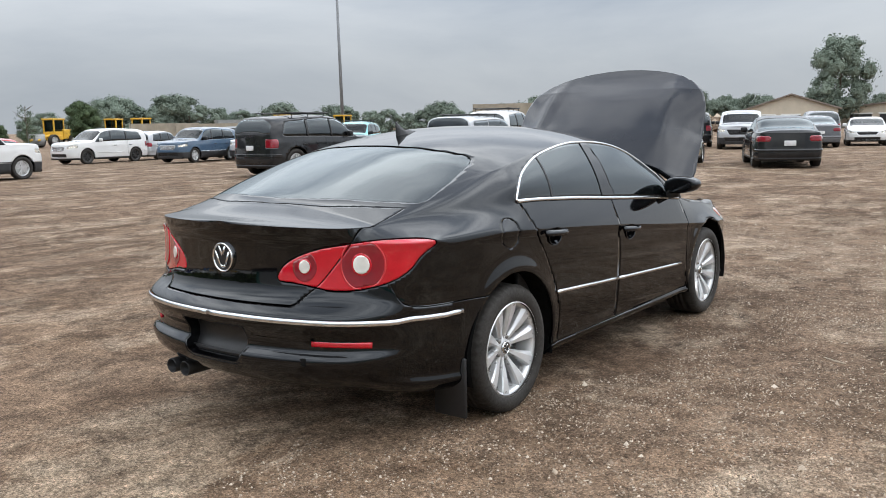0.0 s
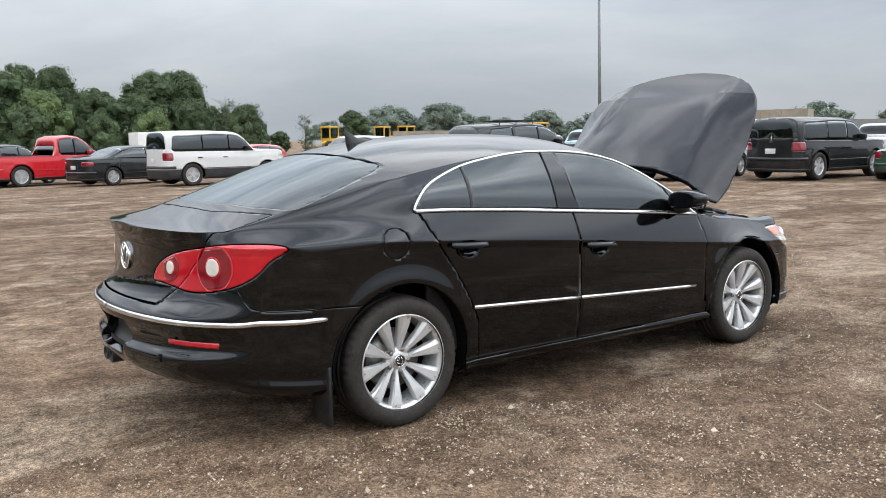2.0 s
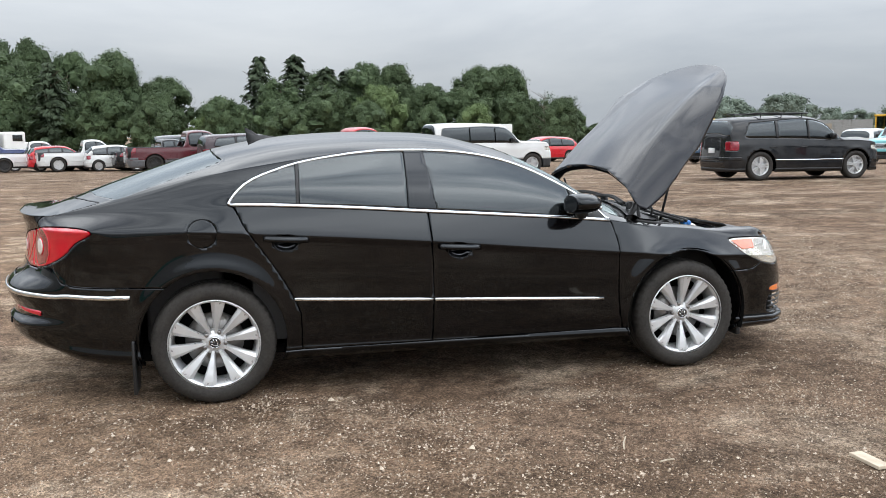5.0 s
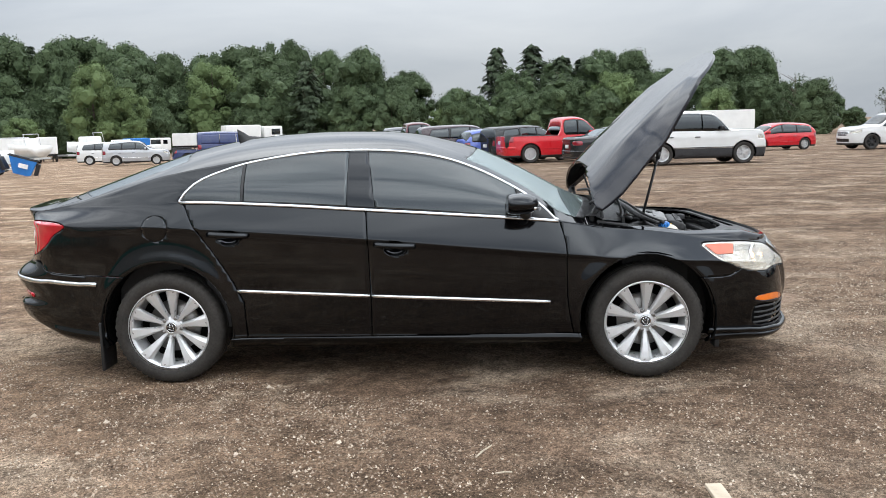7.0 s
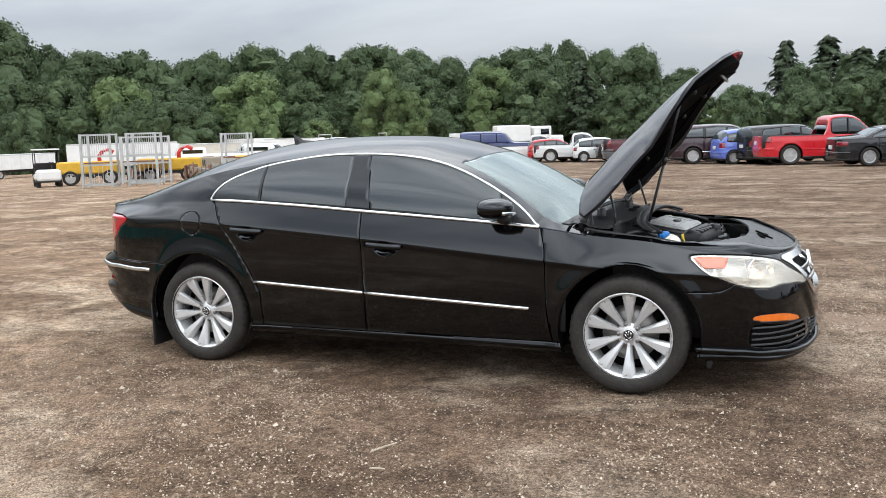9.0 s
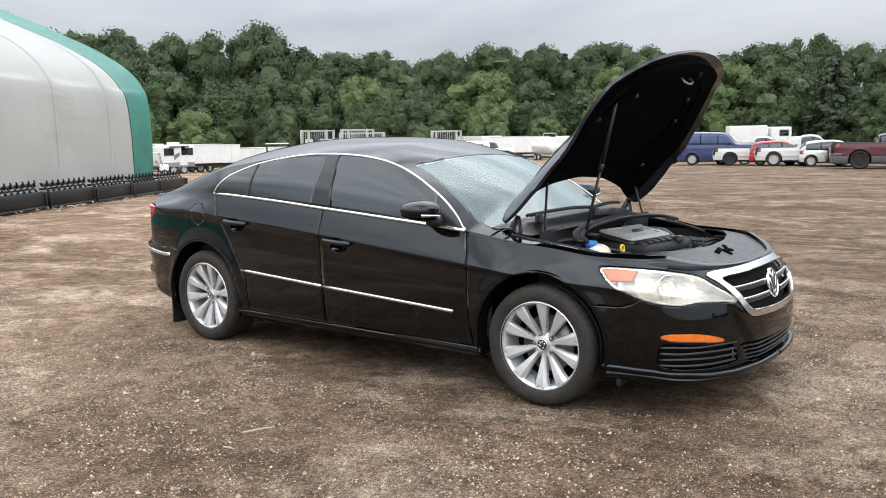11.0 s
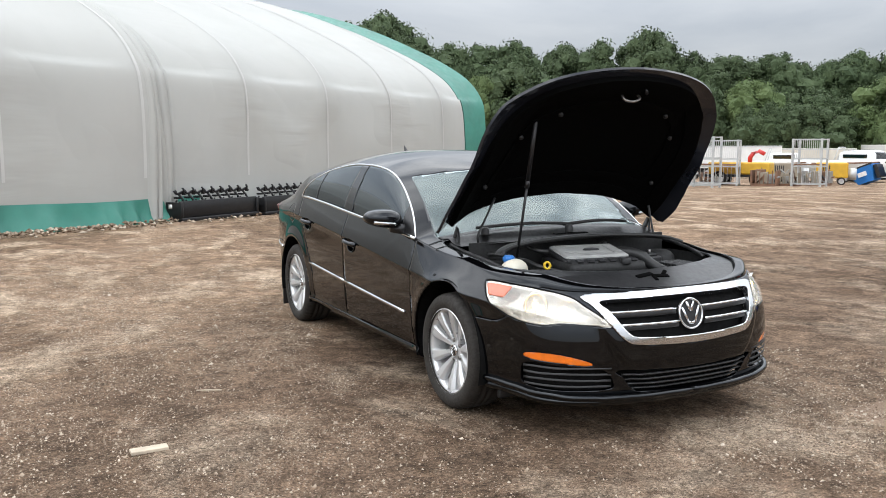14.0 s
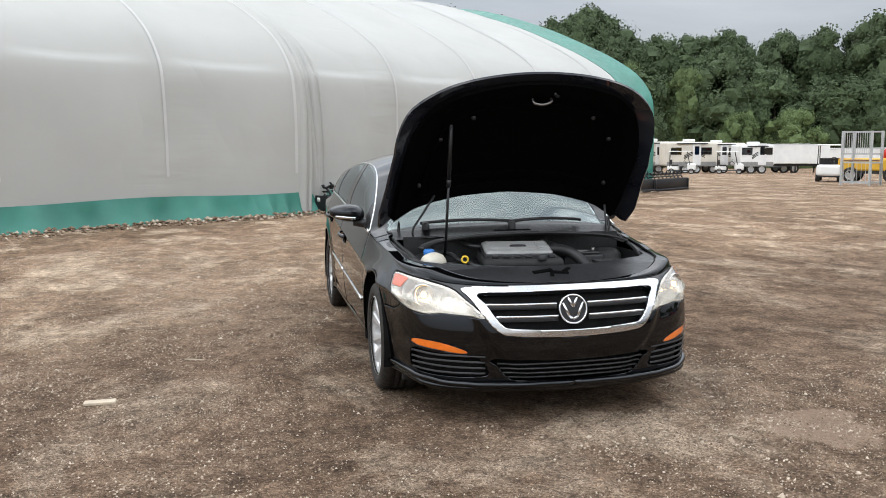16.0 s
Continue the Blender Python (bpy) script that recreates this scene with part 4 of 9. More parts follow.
def turned(name, prof, material, seg=64):
    bm = bmesh.new()
    lathe(bm, prof, seg)
    bmesh.ops.recalc_face_normals(bm, faces=bm.faces[:])
    me = bpy.data.meshes.new(name)
    bm.to_mesh(me)
    bm.free()
    me.materials.append(material)
    me.shade_smooth()
    return me


ME_TYRE, ME_SPOKE = tyre_mesh(), spoke_mesh()
ME_RIM = turned("rim", [(0.231, 0.110), (0.238, 0.106), (0.239, 0.096), (0.233, 0.092), (0.222, 0.090), (0.217, 0.070), (0.210, 0.02), (0.200, -0.09), (0.222, -0.10)], M_ALLOY)
ME_HUB = turned("hub", [(0.001, 0.060), (0.030, 0.060), (0.038, 0.055), (0.058, 0.050), (0.066, 0.044), (0.068, 0.02), (0.060, 0.0)], M_ALLOY, 40)
ME_CAP = turned("cap", [(0.001, 0.069), (0.024, 0.069), (0.030, 0.066), (0.032, 0.060)], M_TRIM, 30)
ME_CAPRING = turned("cap_ring", [(0.026, 0.068), (0.027, 0.071), (0.031, 0.070), (0.033, 0.062)], M_CHROME, 30)
ME_BOLT = turned("bolt", [(0.001, 0.060), (0.009, 0.060), (0.011, 0.057), (0.011, 0.04)], M_DISC, 12)
ME_BRAKE = turned("brake_disc", [(0.06, 0.005), (0.150, 0.005), (0.152, -0.015), (0.06, -0.015)], M_DISC, 48)
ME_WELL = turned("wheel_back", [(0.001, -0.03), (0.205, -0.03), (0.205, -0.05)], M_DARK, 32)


def wheel(parent, m):
    w = new("wheel")
    w.parent, w.matrix_basis = parent, m
    part("tyre", None, None, w, "black tyre with worn tread", data=ME_TYRE)
    part("rim", None, None, w, data=ME_RIM)
    for k in range(10):
        part("spoke", None, None, w, data=ME_SPOKE).matrix_basis = Matrix.Rotation(2 * math.pi * k / 10 + 0.02 * (1 if k % 2 else -1), 4, "Z")
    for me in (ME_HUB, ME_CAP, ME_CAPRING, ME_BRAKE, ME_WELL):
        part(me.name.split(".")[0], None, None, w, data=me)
    for k in range(5):
        part("bolt", None, None, w, data=ME_BOLT).matrix_basis = Matrix.Rotation(2 * math.pi * (k + 0.25) / 5, 4, "Z") @ Matrix.Translation((0.056, 0, 0))
    for s in ((-0.3, 0.7, -0.05, 0.1), (0.3, 0.7, 0.05, 0.1), (-0.6, 0.3, -0.25, -0.5), (0.6, 0.3, 0.25, -0.5), (-0.25, -0.5, 0, -0.6), (0.25, -0.5, 0, -0.6)):
        bm = bmesh.new()
        ribbon(bm, [(s[0] * 0.03, s[1] * 0.03, 0.070), (s[2] * 0.03, s[3] * 0.03, 0.070)], 0.005, 0.002, (0, 0, 1))
        bmesh.ops.recalc_face_normals(bm, faces=bm.faces[:])
        part("cap_mark", bm, M_CHROME, w)
    return w


for n, (wx, side) in enumerate(((1.355, -1), (-1.355, -1), (1.355, 1), (-1.355, 1))):
    wheel(car, pose(wx, side * 0.785, HUB_Z, 90 if side < 0 else -90, 0, 0) @ Matrix.Rotation(0.31 + 0.5 * n, 4, "Z"))

# wheel houses and underbody
for ax in AXLES:
    for side in (-1, 1):
        bm = bmesh.new()
        ring = []
        for k in range(25):
            a = radians(-18 + 216 * k / 24)
            for y in (0.905, 0.52):
                ring.append(bm.verts.new((ax + 0.385 * math.cos(a), side * y, 0.335 + 0.385 * math.sin(a))))
        for k in range(24):
            bm.faces.new((ring[2 * k], ring[2 * k + 1], ring[2 * k + 3], ring[2 * k + 2]))
        bm.faces.new([ring[2 * k + 1] for k in range(25)])
        part("wheel_house", bm, M_DARK, car)
bm = bmesh.new()
box(bm, (-1.9, -0.70, 0.20), (2.0, 0.70, 0.26), bevel=0.02)
box(bm, (-2.15, -0.52, 0.30), (-1.0, 0.52, 0.60))
box(bm, (-0.95, -0.86, 0.21), (0.95, 0.86, 0.30))
part("underbody", bm, M_DARK, car)

# mirrors, handles, flaps, aerial, exhaust, number plate holder
for side in (-1, 1):
    bm = bmesh.new()
    bmesh.ops.create_uvsphere(bm, u_segments=28, v_segments=18, radius=1.0)
    for v in bm.verts:
        x, y, z = (math.copysign(abs(c) ** e, c) for c, e in zip(v.co, (0.85, 0.9, 0.80)))
        x = max(x, -0.62) if x < 0 else x
        z = 0.86 * z if z < 0 else z
        out = 0.5 + 0.5 * y * side
        v.co = (0.650 + (0.098 + 0.016 * (1 - out)) * x, side * (0.972 + 0.118 * y * side), 0.990 + (0.072 - 0.022 * out) * z + 0.016 * out)
    mir = part("mirror", bm, M_BLACK, car, "black door mirror with a chrome edge")
    bm = bmesh.new()
    ribbon(bm, [(0.760 - 0.10 * (k - 0.4) ** 2, side * (0.885 + 0.17 * k), 0.968 + 0.016 * k) for k in np.linspace(0.25, 1, 10)], 0.017, 0.006, (1, 0, -0.1))
    bmesh.ops.recalc_face_normals(bm, faces=bm.faces[:])
    part("mirror_strip", bm, M_CHROME, mir)
    bm = bmesh.new()
    rod(bm, (0.70, side * 0.80, 0.925), (0.68, side * 0.93, 0.945), 0.035, 0.028, 12)
    part("mirror_foot", bm, M_TRIM, mir)
    for hx, hz in HANDLES:
        y = on_flank(hx, hz)[1]
        bm = bmesh.new()
        pts = [(hx - 0.112 + 0.224 * k, side * (-y + 0.006 + 0.026 * math.sin(math.pi * min(1, max(0, k * 1.1 - 0.05))) ** 0.5), hz + 0.006 - 0.012 * k) for k in np.linspace(0, 1, 14)]
        ribbon(bm, pts, 0.030, 0.014, (0, side, 0.45))
        bmesh.ops.recalc_face_normals(bm, faces=bm.faces[:])
        part("door_handle", bm, M_BLACK, car, "black door handle over a recess")
        bm = bmesh.new()
        lathe(bm, [(0.0600, 0.003), (0.0575, 0.0035), (0.054, 0.000), (0.046, -0.014), (0.030, -0.024), (0.001, -0.028)], 28, Matrix.Translation((hx, side * (-y + 0.001), hz - 0.018)) @ pose(0, 0, 0, -90 * side, 0, 0) @ Matrix.Diagonal((1.12, 0.77, 1, 1)))
        bmesh.ops.recalc_face_normals(bm, faces=bm.faces[:])
        part("handle_recess", bm, M_BLACK, car)
    bm = bmesh.new()
    box(bm, (-1.765, side * 0.80 - 0.09, 0.075), (-1.745, side * 0.80 + 0.09, 0.36), bevel=0.008)
    part("mud_flap", bm, M_TRIM, car, "black rubber mud flap")
    bm = bmesh.new()
    box(bm, (1.75, side * 0.76 - 0.05, 0.15), (1.78, side * 0.76 + 0.05, 0.20), bevel=0.008)
    part("air_deflector", bm, M_TRIM, car)
bm = bmesh.new()
fin = [(-0.945, 0.0, 0), (-1.0, 0.018, 0.012), (-1.055, 0.022, 0.025), (-1.10, 0.012, 0.06), (-1.135, 0.004, 0.085)]
rings = []
for fx, fw, fh in fin:
    z0 = float(cc_middle(fx)) - 0.006
    rings.append([bm.verts.new((fx, -0.03 if fh < 0.05 else -0.006, z0)), bm.verts.new((fx - 0.005, -fw * 0.6, z0 + fh * 0.6)), bm.verts.new((fx - 0.01, 0, z0 + fh + 0.004)), bm.verts.new((fx - 0.005, fw * 0.6, z0 + fh * 0.6)), bm.verts.new((fx, 0.03 if fh < 0.05 else 0.006, z0))])
for a, b in zip(rings, rings[1:]):
    for k in range(4):
        bm.faces.new((a[k], a[k + 1], b[k + 1], b[k]))
bm.faces.new(rings[-1])
bmesh.ops.recalc_face_normals(bm, faces=bm.faces[:])
part("roof_aerial", bm, M_TRIM, car, "black shark-fin aerial")
for y in (0.30, 0.40):
    bm = bmesh.new()
    lathe(bm, [(0.036, -0.14), (0.036, 0), (0.034, 0.004), (0.031, 0.0), (0.031, -0.10), (0.001, -0.10)], 24, Matrix.Translation((-2.405, y, 0.285)) @ TO_BACK)
    bmesh.ops.recalc_face_normals(bm, faces=bm.faces[:])
    part("exhaust_tip", bm, M_TRIM, car, "sooty twin exhaust tip")
plate = panel("plate_recess", full.clip(lambda p: f_plate(p) + 0.004).push(-0.050), M_TRIM, car, 0.006, "empty black number plate recess")
panel("recess_wall", full.clip(region(lambda p: f_plate(p) + 0.001, lambda p: 0.010 - f_plate(p))).push(-0.001), M_BLACK, plate, 0.055)
bm = bmesh.new()
box(bm, (-2.405, -0.515, 0.418), (-2.385, -0.455, 0.452), bevel=0.006)
part("tow_hook_opening", bm, M_DARK, car)

# raised hood
HOOD_TURN = Matrix.Translation((1.025, 0, 0.988)) @ Matrix.Rotation(radians(-51.3), 4, "Y") @ Matrix.Translation((-1.035, 0, -0.86))
hood_half = upper.clip(f_hood)


def hood_fall(x, y):
    """How far the hood's sides turn down, deepest towards the hinges."""
    soft = np.clip((np.abs(y) - 0.40) / 0.36, 0, 1) ** 2
    steep = np.clip((np.abs(y) - 0.60) / 0.16, 0, 1) ** 2
    front = np.clip((x - 1.55) / 0.50, 0, 1)
    return (0.085 - 0.040 * front) * soft + 0.030 * np.clip((1.75 - x) / 0.55, 0, 1) * steep


def crest(p):
    """Two raised creases that run forward along the hood."""
    q = p.copy()
    w = np.clip((p[:, 0] - 1.05) / 0.5, 0, 1)
    line = 0.57 - 0.15 * (p[:, 0] - 1.1)
    q[:, 0] += 0.045 * np.clip((p[:, 0] - 1.6) / 0.587, 0, 1) ** 1.4
    q[:, 1] *= 1.085 + 0.06 * np.clip((p[:, 0] - 1.65) / 0.25, 0, 1) + 0.02 * np.clip((1.4 - p[:, 0]) / 0.2, 0, 1)
    q[:, 2] -= hood_fall(p[:, 0], p[:, 1])
    q[:, 2] += 0.014 * np.clip(1 - np.abs(np.abs(p[:, 1]) - line) / 0.07, 0, 1) * w * np.clip((2.12 - p[:, 0]) / 0.3, 0, 1)
    return q


hood_full = join(hood_half, mirrored(hood_half))
hood_full.p = crest(hood_full.p)
hood = panel("hood", hood_full, M_HOOD, car, 0.016, "raised black hood with a dusty sheen", HOOD_TURN)
inner = lambda k: (lambda p: f_hood(np.stack([p[:, 0], -np.abs(p[:, 1]), p[:, 2]], 1)) - k)
panel("hood_liner", hood_full.clip(inner(0.09)).push(-0.034), M_INSUL, hood, 0.006, "black felt liner", HOOD_TURN)
panel("hood_inner_frame", hood_full.clip(region(inner(0.004), lambda p: 0.10 - inner(0)(p))).push(-0.017), M_INSUL, hood, 0.03, "", HOOD_TURN)
panel("hood_rib", hood_full.clip(region(inner(0.16), lambda p: 0.20 - inner(0)(p))).push(-0.040), M_INSUL, hood, 0.008, "", HOOD_TURN)
bm = bmesh.new()
rod(bm, (1.385, -0.47, 0.79), (1.50, -0.472, 1.25), 0.008, seg=10)
rod(bm, (1.49, -0.472, 1.21), (1.50, -0.472, 1.25), 0.014, seg=10)
rod(bm, (1.50, -0.472, 1.25), (1.585, -0.475, 1.60), 0.012, seg=10)
part("hood_strut", bm, M_TRIM, car, "black gas strut")
for side in (-1, 1):
    bm = bmesh.new()
    ribbon(bm, [(1.07, side * 0.70, 0.80), (1.075, side * 0.70, 0.90), (1.12, side * 0.70, 0.97)], 0.035, 0.008, (0, side, 0))
    ribbon(bm, [(1.15, side * 0.70, 0.80), (1.12, side * 0.70, 0.97)], 0.02, 0.008, (0, side, 0))
    bmesh.ops.recalc_face_normals(bm, faces=bm.faces[:])
    part("hood_hinge", bm, M_TRIM, car)

# engine bay
M_BAY = plain("sooty_bay", (0.012, 0.012, 0.012), 0.7, 0.0, 0.4, 9, 0.1)
M_COVER = plain("grey_engine_cover", (0.30, 0.30, 0.29), 0.45, 0.2, 0.12, 12)
M_MILKY = plain("milky_plastic", (0.62, 0.58, 0.48), 0.4, 0.0, 0.12, 14)
M_BLUECAP = plain("blue_plastic", (0.02, 0.16, 0.48), 0.4, 0.0, 0.15, 14)
M_YELLOW = plain("yellow_plastic", (0.75, 0.50, 0.03), 0.4, 0.0, 0.1, 14)
M_HOSE = plain("black_hose", (0.016, 0.016, 0.016), 0.5, 0.0, 0.2, 14)


def block(bm_parts, name, material, parent, label="", smooth=False):
    """One mesh from (low corner, high corner, bevel[, matrix]) boxes."""
    bm = bmesh.new()
    for b in bm_parts:
        box(bm, b[0], b[1], b[3] if len(b) > 3 else None, b[2])
    return part(name, bm, material, parent, label, smooth)


def hose(name, pts, r, material, parent, label="", n=22):
    bm = bmesh.new()
    q = [Vector(map(float, p)) for p in crom(pts, n)]
    rings = []
    for i, p in enumerate(q):
        d = (q[min(i + 1, n - 1)] - q[max(i - 1, 0)]).normalized()
        s = d.orthogonal().normalized() if not rings else (side - d * side.dot(d)).normalized()
        side = s
        u = d.cross(s)
        rings.append([bm.verts.new(p + (s * math.cos(a) + u * math.sin(a)) * r) for a in np.linspace(0, 2 * math.pi, 8, endpoint=False)])
    for a, b in zip(rings, rings[1:]):
        for k in range(8):
            bm.faces.new((a[k], a[(k + 1) % 8], b[(k + 1) % 8], b[k]))
    bm.faces.new(rings[0][::-1])
    bm.faces.new(rings[-1])
    bmesh.ops.recalc_face_normals(bm, faces=bm.faces[:])
    return part(name, bm, material, parent, label)


v, f = [], []
BAY = [(1.255, 0.70), (1.45, 0.705), (1.62, 0.70), (1.76, 0.655), (1.87, 0.50), (1.945, 0.27), (1.965, 0)]
ring = [(x, -y) for x, y in BAY] + [(x, y) for x, y in BAY[::-1][1:]]
for x, y in ring:
    v += [(x, y, 0.28), (x, y, 0.795 if x < 1.7 else 0.745)]
n = len(ring)
f = [(2 * i, 2 * i + 1, 2 * ((i + 1) % n) + 1, 2 * ((i + 1) % n)) for i in range(n)] + [tuple(2 * i for i in range(n))]
part("bay_lining", None, None, car, "sooty black walls of the engine bay", data=mesh_of("bay_lining", v, f, M_BAY, False))
block([((1.245, -0.70, 0.45), (1.262, 0.70, 0.895), 0.004)], "firewall", M_BAY, car)
for s in (-1, 1):
    bm = bmesh.new()
    lathe(bm, [(0.001, 0.80), (0.05, 0.80), (0.075, 0.79), (0.095, 0.765), (0.105, 0.60)], 24, Matrix.Translation((1.37, 0.575 * s, 0)))
    bmesh.ops.recalc_face_normals(bm, faces=bm.faces[:])
    part("strut_tower", bm, M_BAY, car)
    # gutter and rubber lip along the wing
    hose("wing_seal", [(1.10, 0.735 * s, 0.872), (1.3, 0.725 * s, 0.842), (1.5, 0.70 * s, 0.815), (1.65, 0.675 * s, 0.782)], 0.011, M_HOSE, car)

# cowl, wavy seal and wipers
cowl_x = lambda y: 1.172 - 0.10 * (abs(y) / 0.72) ** 2
v, f = [], []
ys = np.linspace(-0.74, 0.74, 41)
for y in ys:
    d = 1 - (y / 0.74) ** 2
    for kx, z in ((-0.035, 0.938 + 0.014 * d), (0.02, 0.936 + 0.010 * d), (0.06, 0.915 + 0.004 * d), (0.13, 0.905), (0.165, 0.905)):
        v.append((cowl_x(y) + kx, y, z - 0.03 * (1 - d)))
for i in range(40):
    f += [(5 * i + j, 5 * i + j + 1, 5 * i + j + 6, 5 * i + j + 5) for j in range(4)]
cowl = part("cowl_panel", None, None, car, "black plastic cowl below the windshield", data=mesh_of("cowl_panel", v, f, M_TRIM))
for y in np.linspace(-0.12, 0.10, 12):
    block([((1.235, y, 0.917), (1.275, y + 0.010, 0.923), 0.002)], "cowl_slit", M_DARK, cowl)
seal = [(1.44, -0.63, 0.868), (1.39, -0.58, 0.885), (1.345, -0.47, 0.905), (1.325, -0.25, 0.925), (1.32, 0, 0.932), (1.325, 0.25, 0.928), (1.335, 0.47, 0.915), (1.355, 0.60, 0.90), (1.42, 0.67, 0.875)]
seal = [(x + 0.03, y, z - 0.026) for x, y, z in seal]
bm = bmesh.new()
ribbon(bm, [tuple(p) for p in crom(seal, 50)], 0.055, 0.012, (0.25, 0, 1))
bmesh.ops.recalc_face_normals(bm, faces=bm.faces[:])
part("cowl_seal", bm, M_HOSE, car, "wavy black rubber seal across the bay")
hose("seal_lip", [(p[0] + 0.028, p[1], p[2] + 0.006) for p in seal], 0.010, M_HOSE, car, "", 50)
hose("seal_lip", [(p[0] - 0.026, p[1], p[2] + 0.008) for p in seal], 0.008, M_HOSE, car, "", 50)
for y0, y1, xa, xb in ((-0.56, 0.04, 1.10, 1.20), (-0.02, 0.49, 1.21, 1.147)):
    bm = bmesh.new()
    pts = [(xa + (xb - xa) * k + 0.02 * math.sin(math.pi * k), y0 + (y1 - y0) * k, 0.968 + 0.016 * math.sin(math.pi * k) - 0.012 * abs(y0 + (y1 - y0) * k)) for k in np.linspace(0, 1, 14)]
    ribbon(bm, pts, 0.020, 0.010, (0.6, 0, 1))
    bmesh.ops.recalc_face_normals(bm, faces=bm.faces[:])
    wiper = part("wiper", bm, M_TRIM, car, "black windshield wiper at rest")
    bm = bmesh.new()
    ribbon(bm, [(p[0] - 0.018, p[1], p[2] - 0.004) for p in pts], 0.012, 0.012, (0.3, 0, 1))
    bmesh.ops.recalc_face_normals(bm, faces=bm.faces[:])
    part("wiper_blade", bm, M_HOSE, wiper)
for y, x in ((-0.54, 1.155), (0.0, 1.225)):
    bm = bmesh.new()
    lathe(bm, [(0.001, 0.045), (0.018, 0.045), (0.024, 0.035), (0.026, 0.0)], 16, Matrix.Translation((x, y, 0.925)))
    part("wiper_pivot", bm, M_TRIM, car)
hose("hood_damper", [(1.247, -0.637, 0.89), (1.247, -0.637, 0.941), (1.215, -0.57, 1.03), (1.175, -0.487, 1.14)], 0.007, M_TRIM, car, "thin black hinge damper")
hose("hood_damper", [(1.247, 0.637, 0.88), (1.22, 0.637, 0.97), (1.19, 0.64, 1.06)], 0.007, M_TRIM, car)

# engine
bend = Matrix.Translation((1.54, -0.05, 0.040)) @ Matrix.Rotation(radians(-9), 4, "Z")
engine = block([((-0.24, -0.30, 0.36), (0.22, 0.28, 0.70), 0.03, bend), ((-0.21, -0.24, 0.69), (0.20, 0.23, 0.765), 0.03, bend)], "engine", M_BAY, car, "black engine with a grey top cover", True)
tilt = bend @ Matrix.Translation((0, 0, 0.775)) @ Matrix.Rotation(radians(9), 4, "Y")
block([((-0.155, -0.215, 0.0), (0.085, 0.185, 0.032), 0.022, tilt)], "top_plate", M_COVER, engine, "dull grey metal top plate", True)
block([((0.090, -0.225, -0.03), (0.175, 0.20, 0.022), 0.020, tilt), ((-0.165, -0.225, -0.02), (0.095, 0.195, 0.012), 0.015, tilt)], "cover_frame", M_TRIM, engine, "", True)
for k in range(3):
    block([((-0.12 + 0.06 * k, -0.19, 0.030), (-0.10 + 0.06 * k, 0.165, 0.0355), 0.004, tilt)] if k != 1 else [((-0.12, 0.10, 0.030), (0.05, 0.115, 0.0352), 0.004, tilt)], "cover_rib", M_COVER, engine)
bm = bmesh.new()
lathe(bm, [(0.001, 0.040), (0.030, 0.040), (0.034, 0.036), (0.034, 0.028)], 24, tilt @ Matrix.Translation((-0.02, -0.01, 0)) @ Matrix.Diagonal((0.7, 1.5, 1, 1)))
bmesh.ops.recalc_face_normals(bm, faces=bm.faces[:])
part("cover_mark", bm, M_TRIM, engine, "dark oval mark")
for k in range(6):
    block([((0.135, -0.19 + 0.066 * k, 0.014), (0.178, -0.15 + 0.066 * k, 0.030), 0.006, tilt)], "coil", M_TRIM, engine)
bm = bmesh.new()
lathe(bm, [(0.001, 0.03), (0.026, 0.03), (0.03, 0.024), (0.03, 0.0)], 18, bend @ Matrix.Translation((0.185, 0.10, 0.755)))
part("oil_cap", bm, M_TRIM, engine)

# reservoirs with blue caps
bm = bmesh.new()
bmesh.ops.create_uvsphere(bm, u_segments=20, v_segments=14, radius=1.0)
for p in bm.verts:
    q = p.co
    p.co = (1.535 + 0.066 * q.x, -0.575 + 0.078 * q.y, 0.772 + 0.060 * max(-0.9, q.z) - 0.004 * math.copysign(1, q.z) * (abs(q.z) < 0.12))
tank = part("coolant_tank", bm, M_MILKY, car, "milky plastic coolant tank with a blue cap")
for x, y, z, r, h in ((1.506, -0.595, 0.818, 0.030, 0.030), (1.640, -0.620, 0.752, 0.030, 0.026)):
    bm = bmesh.new()
    lathe(bm, [(0.001, h), (r * 0.8, h), (r, h * 0.8), (r * 1.02, 0.0), (r * 0.7, -0.02)], 20, Matrix.Translation((x, y, z)))
    for k in range(10):
        a = 2 * math.pi * k / 10
        box(bm, (-0.003, r * 0.98, 0.0), (0.003, r * 1.08, h * 0.75), Matrix.Translation((x, y, z)) @ Matrix.Rotation(a, 4, "Z"))
    bmesh.ops.recalc_face_normals(bm, faces=bm.faces[:])
    part("cap", bm, M_BLUECAP, tank, "blue plastic cap")
block([((1.66, -0.655, 0.742), (1.70, -0.555, 0.758), 0.006)], "cap_tab", M_BLUECAP, tank)
hose("washer_neck", [(1.64, -0.62, 0.50), (1.64, -0.62, 0.65), (1.64, -0.62, 0.75)], 0.022, M_HOSE, car)
hose("dipstick", [(1.60, -0.395, 0.60), (1.60, -0.40, 0.70), (1.592, -0.40, 0.765)], 0.006, M_HOSE, car)
bm = bmesh.new()
lathe(bm, [(0.013, -0.005), (0.024, -0.005), (0.024, 0.005), (0.013, 0.005)], 18, Matrix.Translation((1.59, -0.40, 0.790)) @ Matrix.Rotation(radians(80), 4, "Y"), True)
part("dipstick_ring", bm, M_YELLOW, car, "yellow dipstick ring")

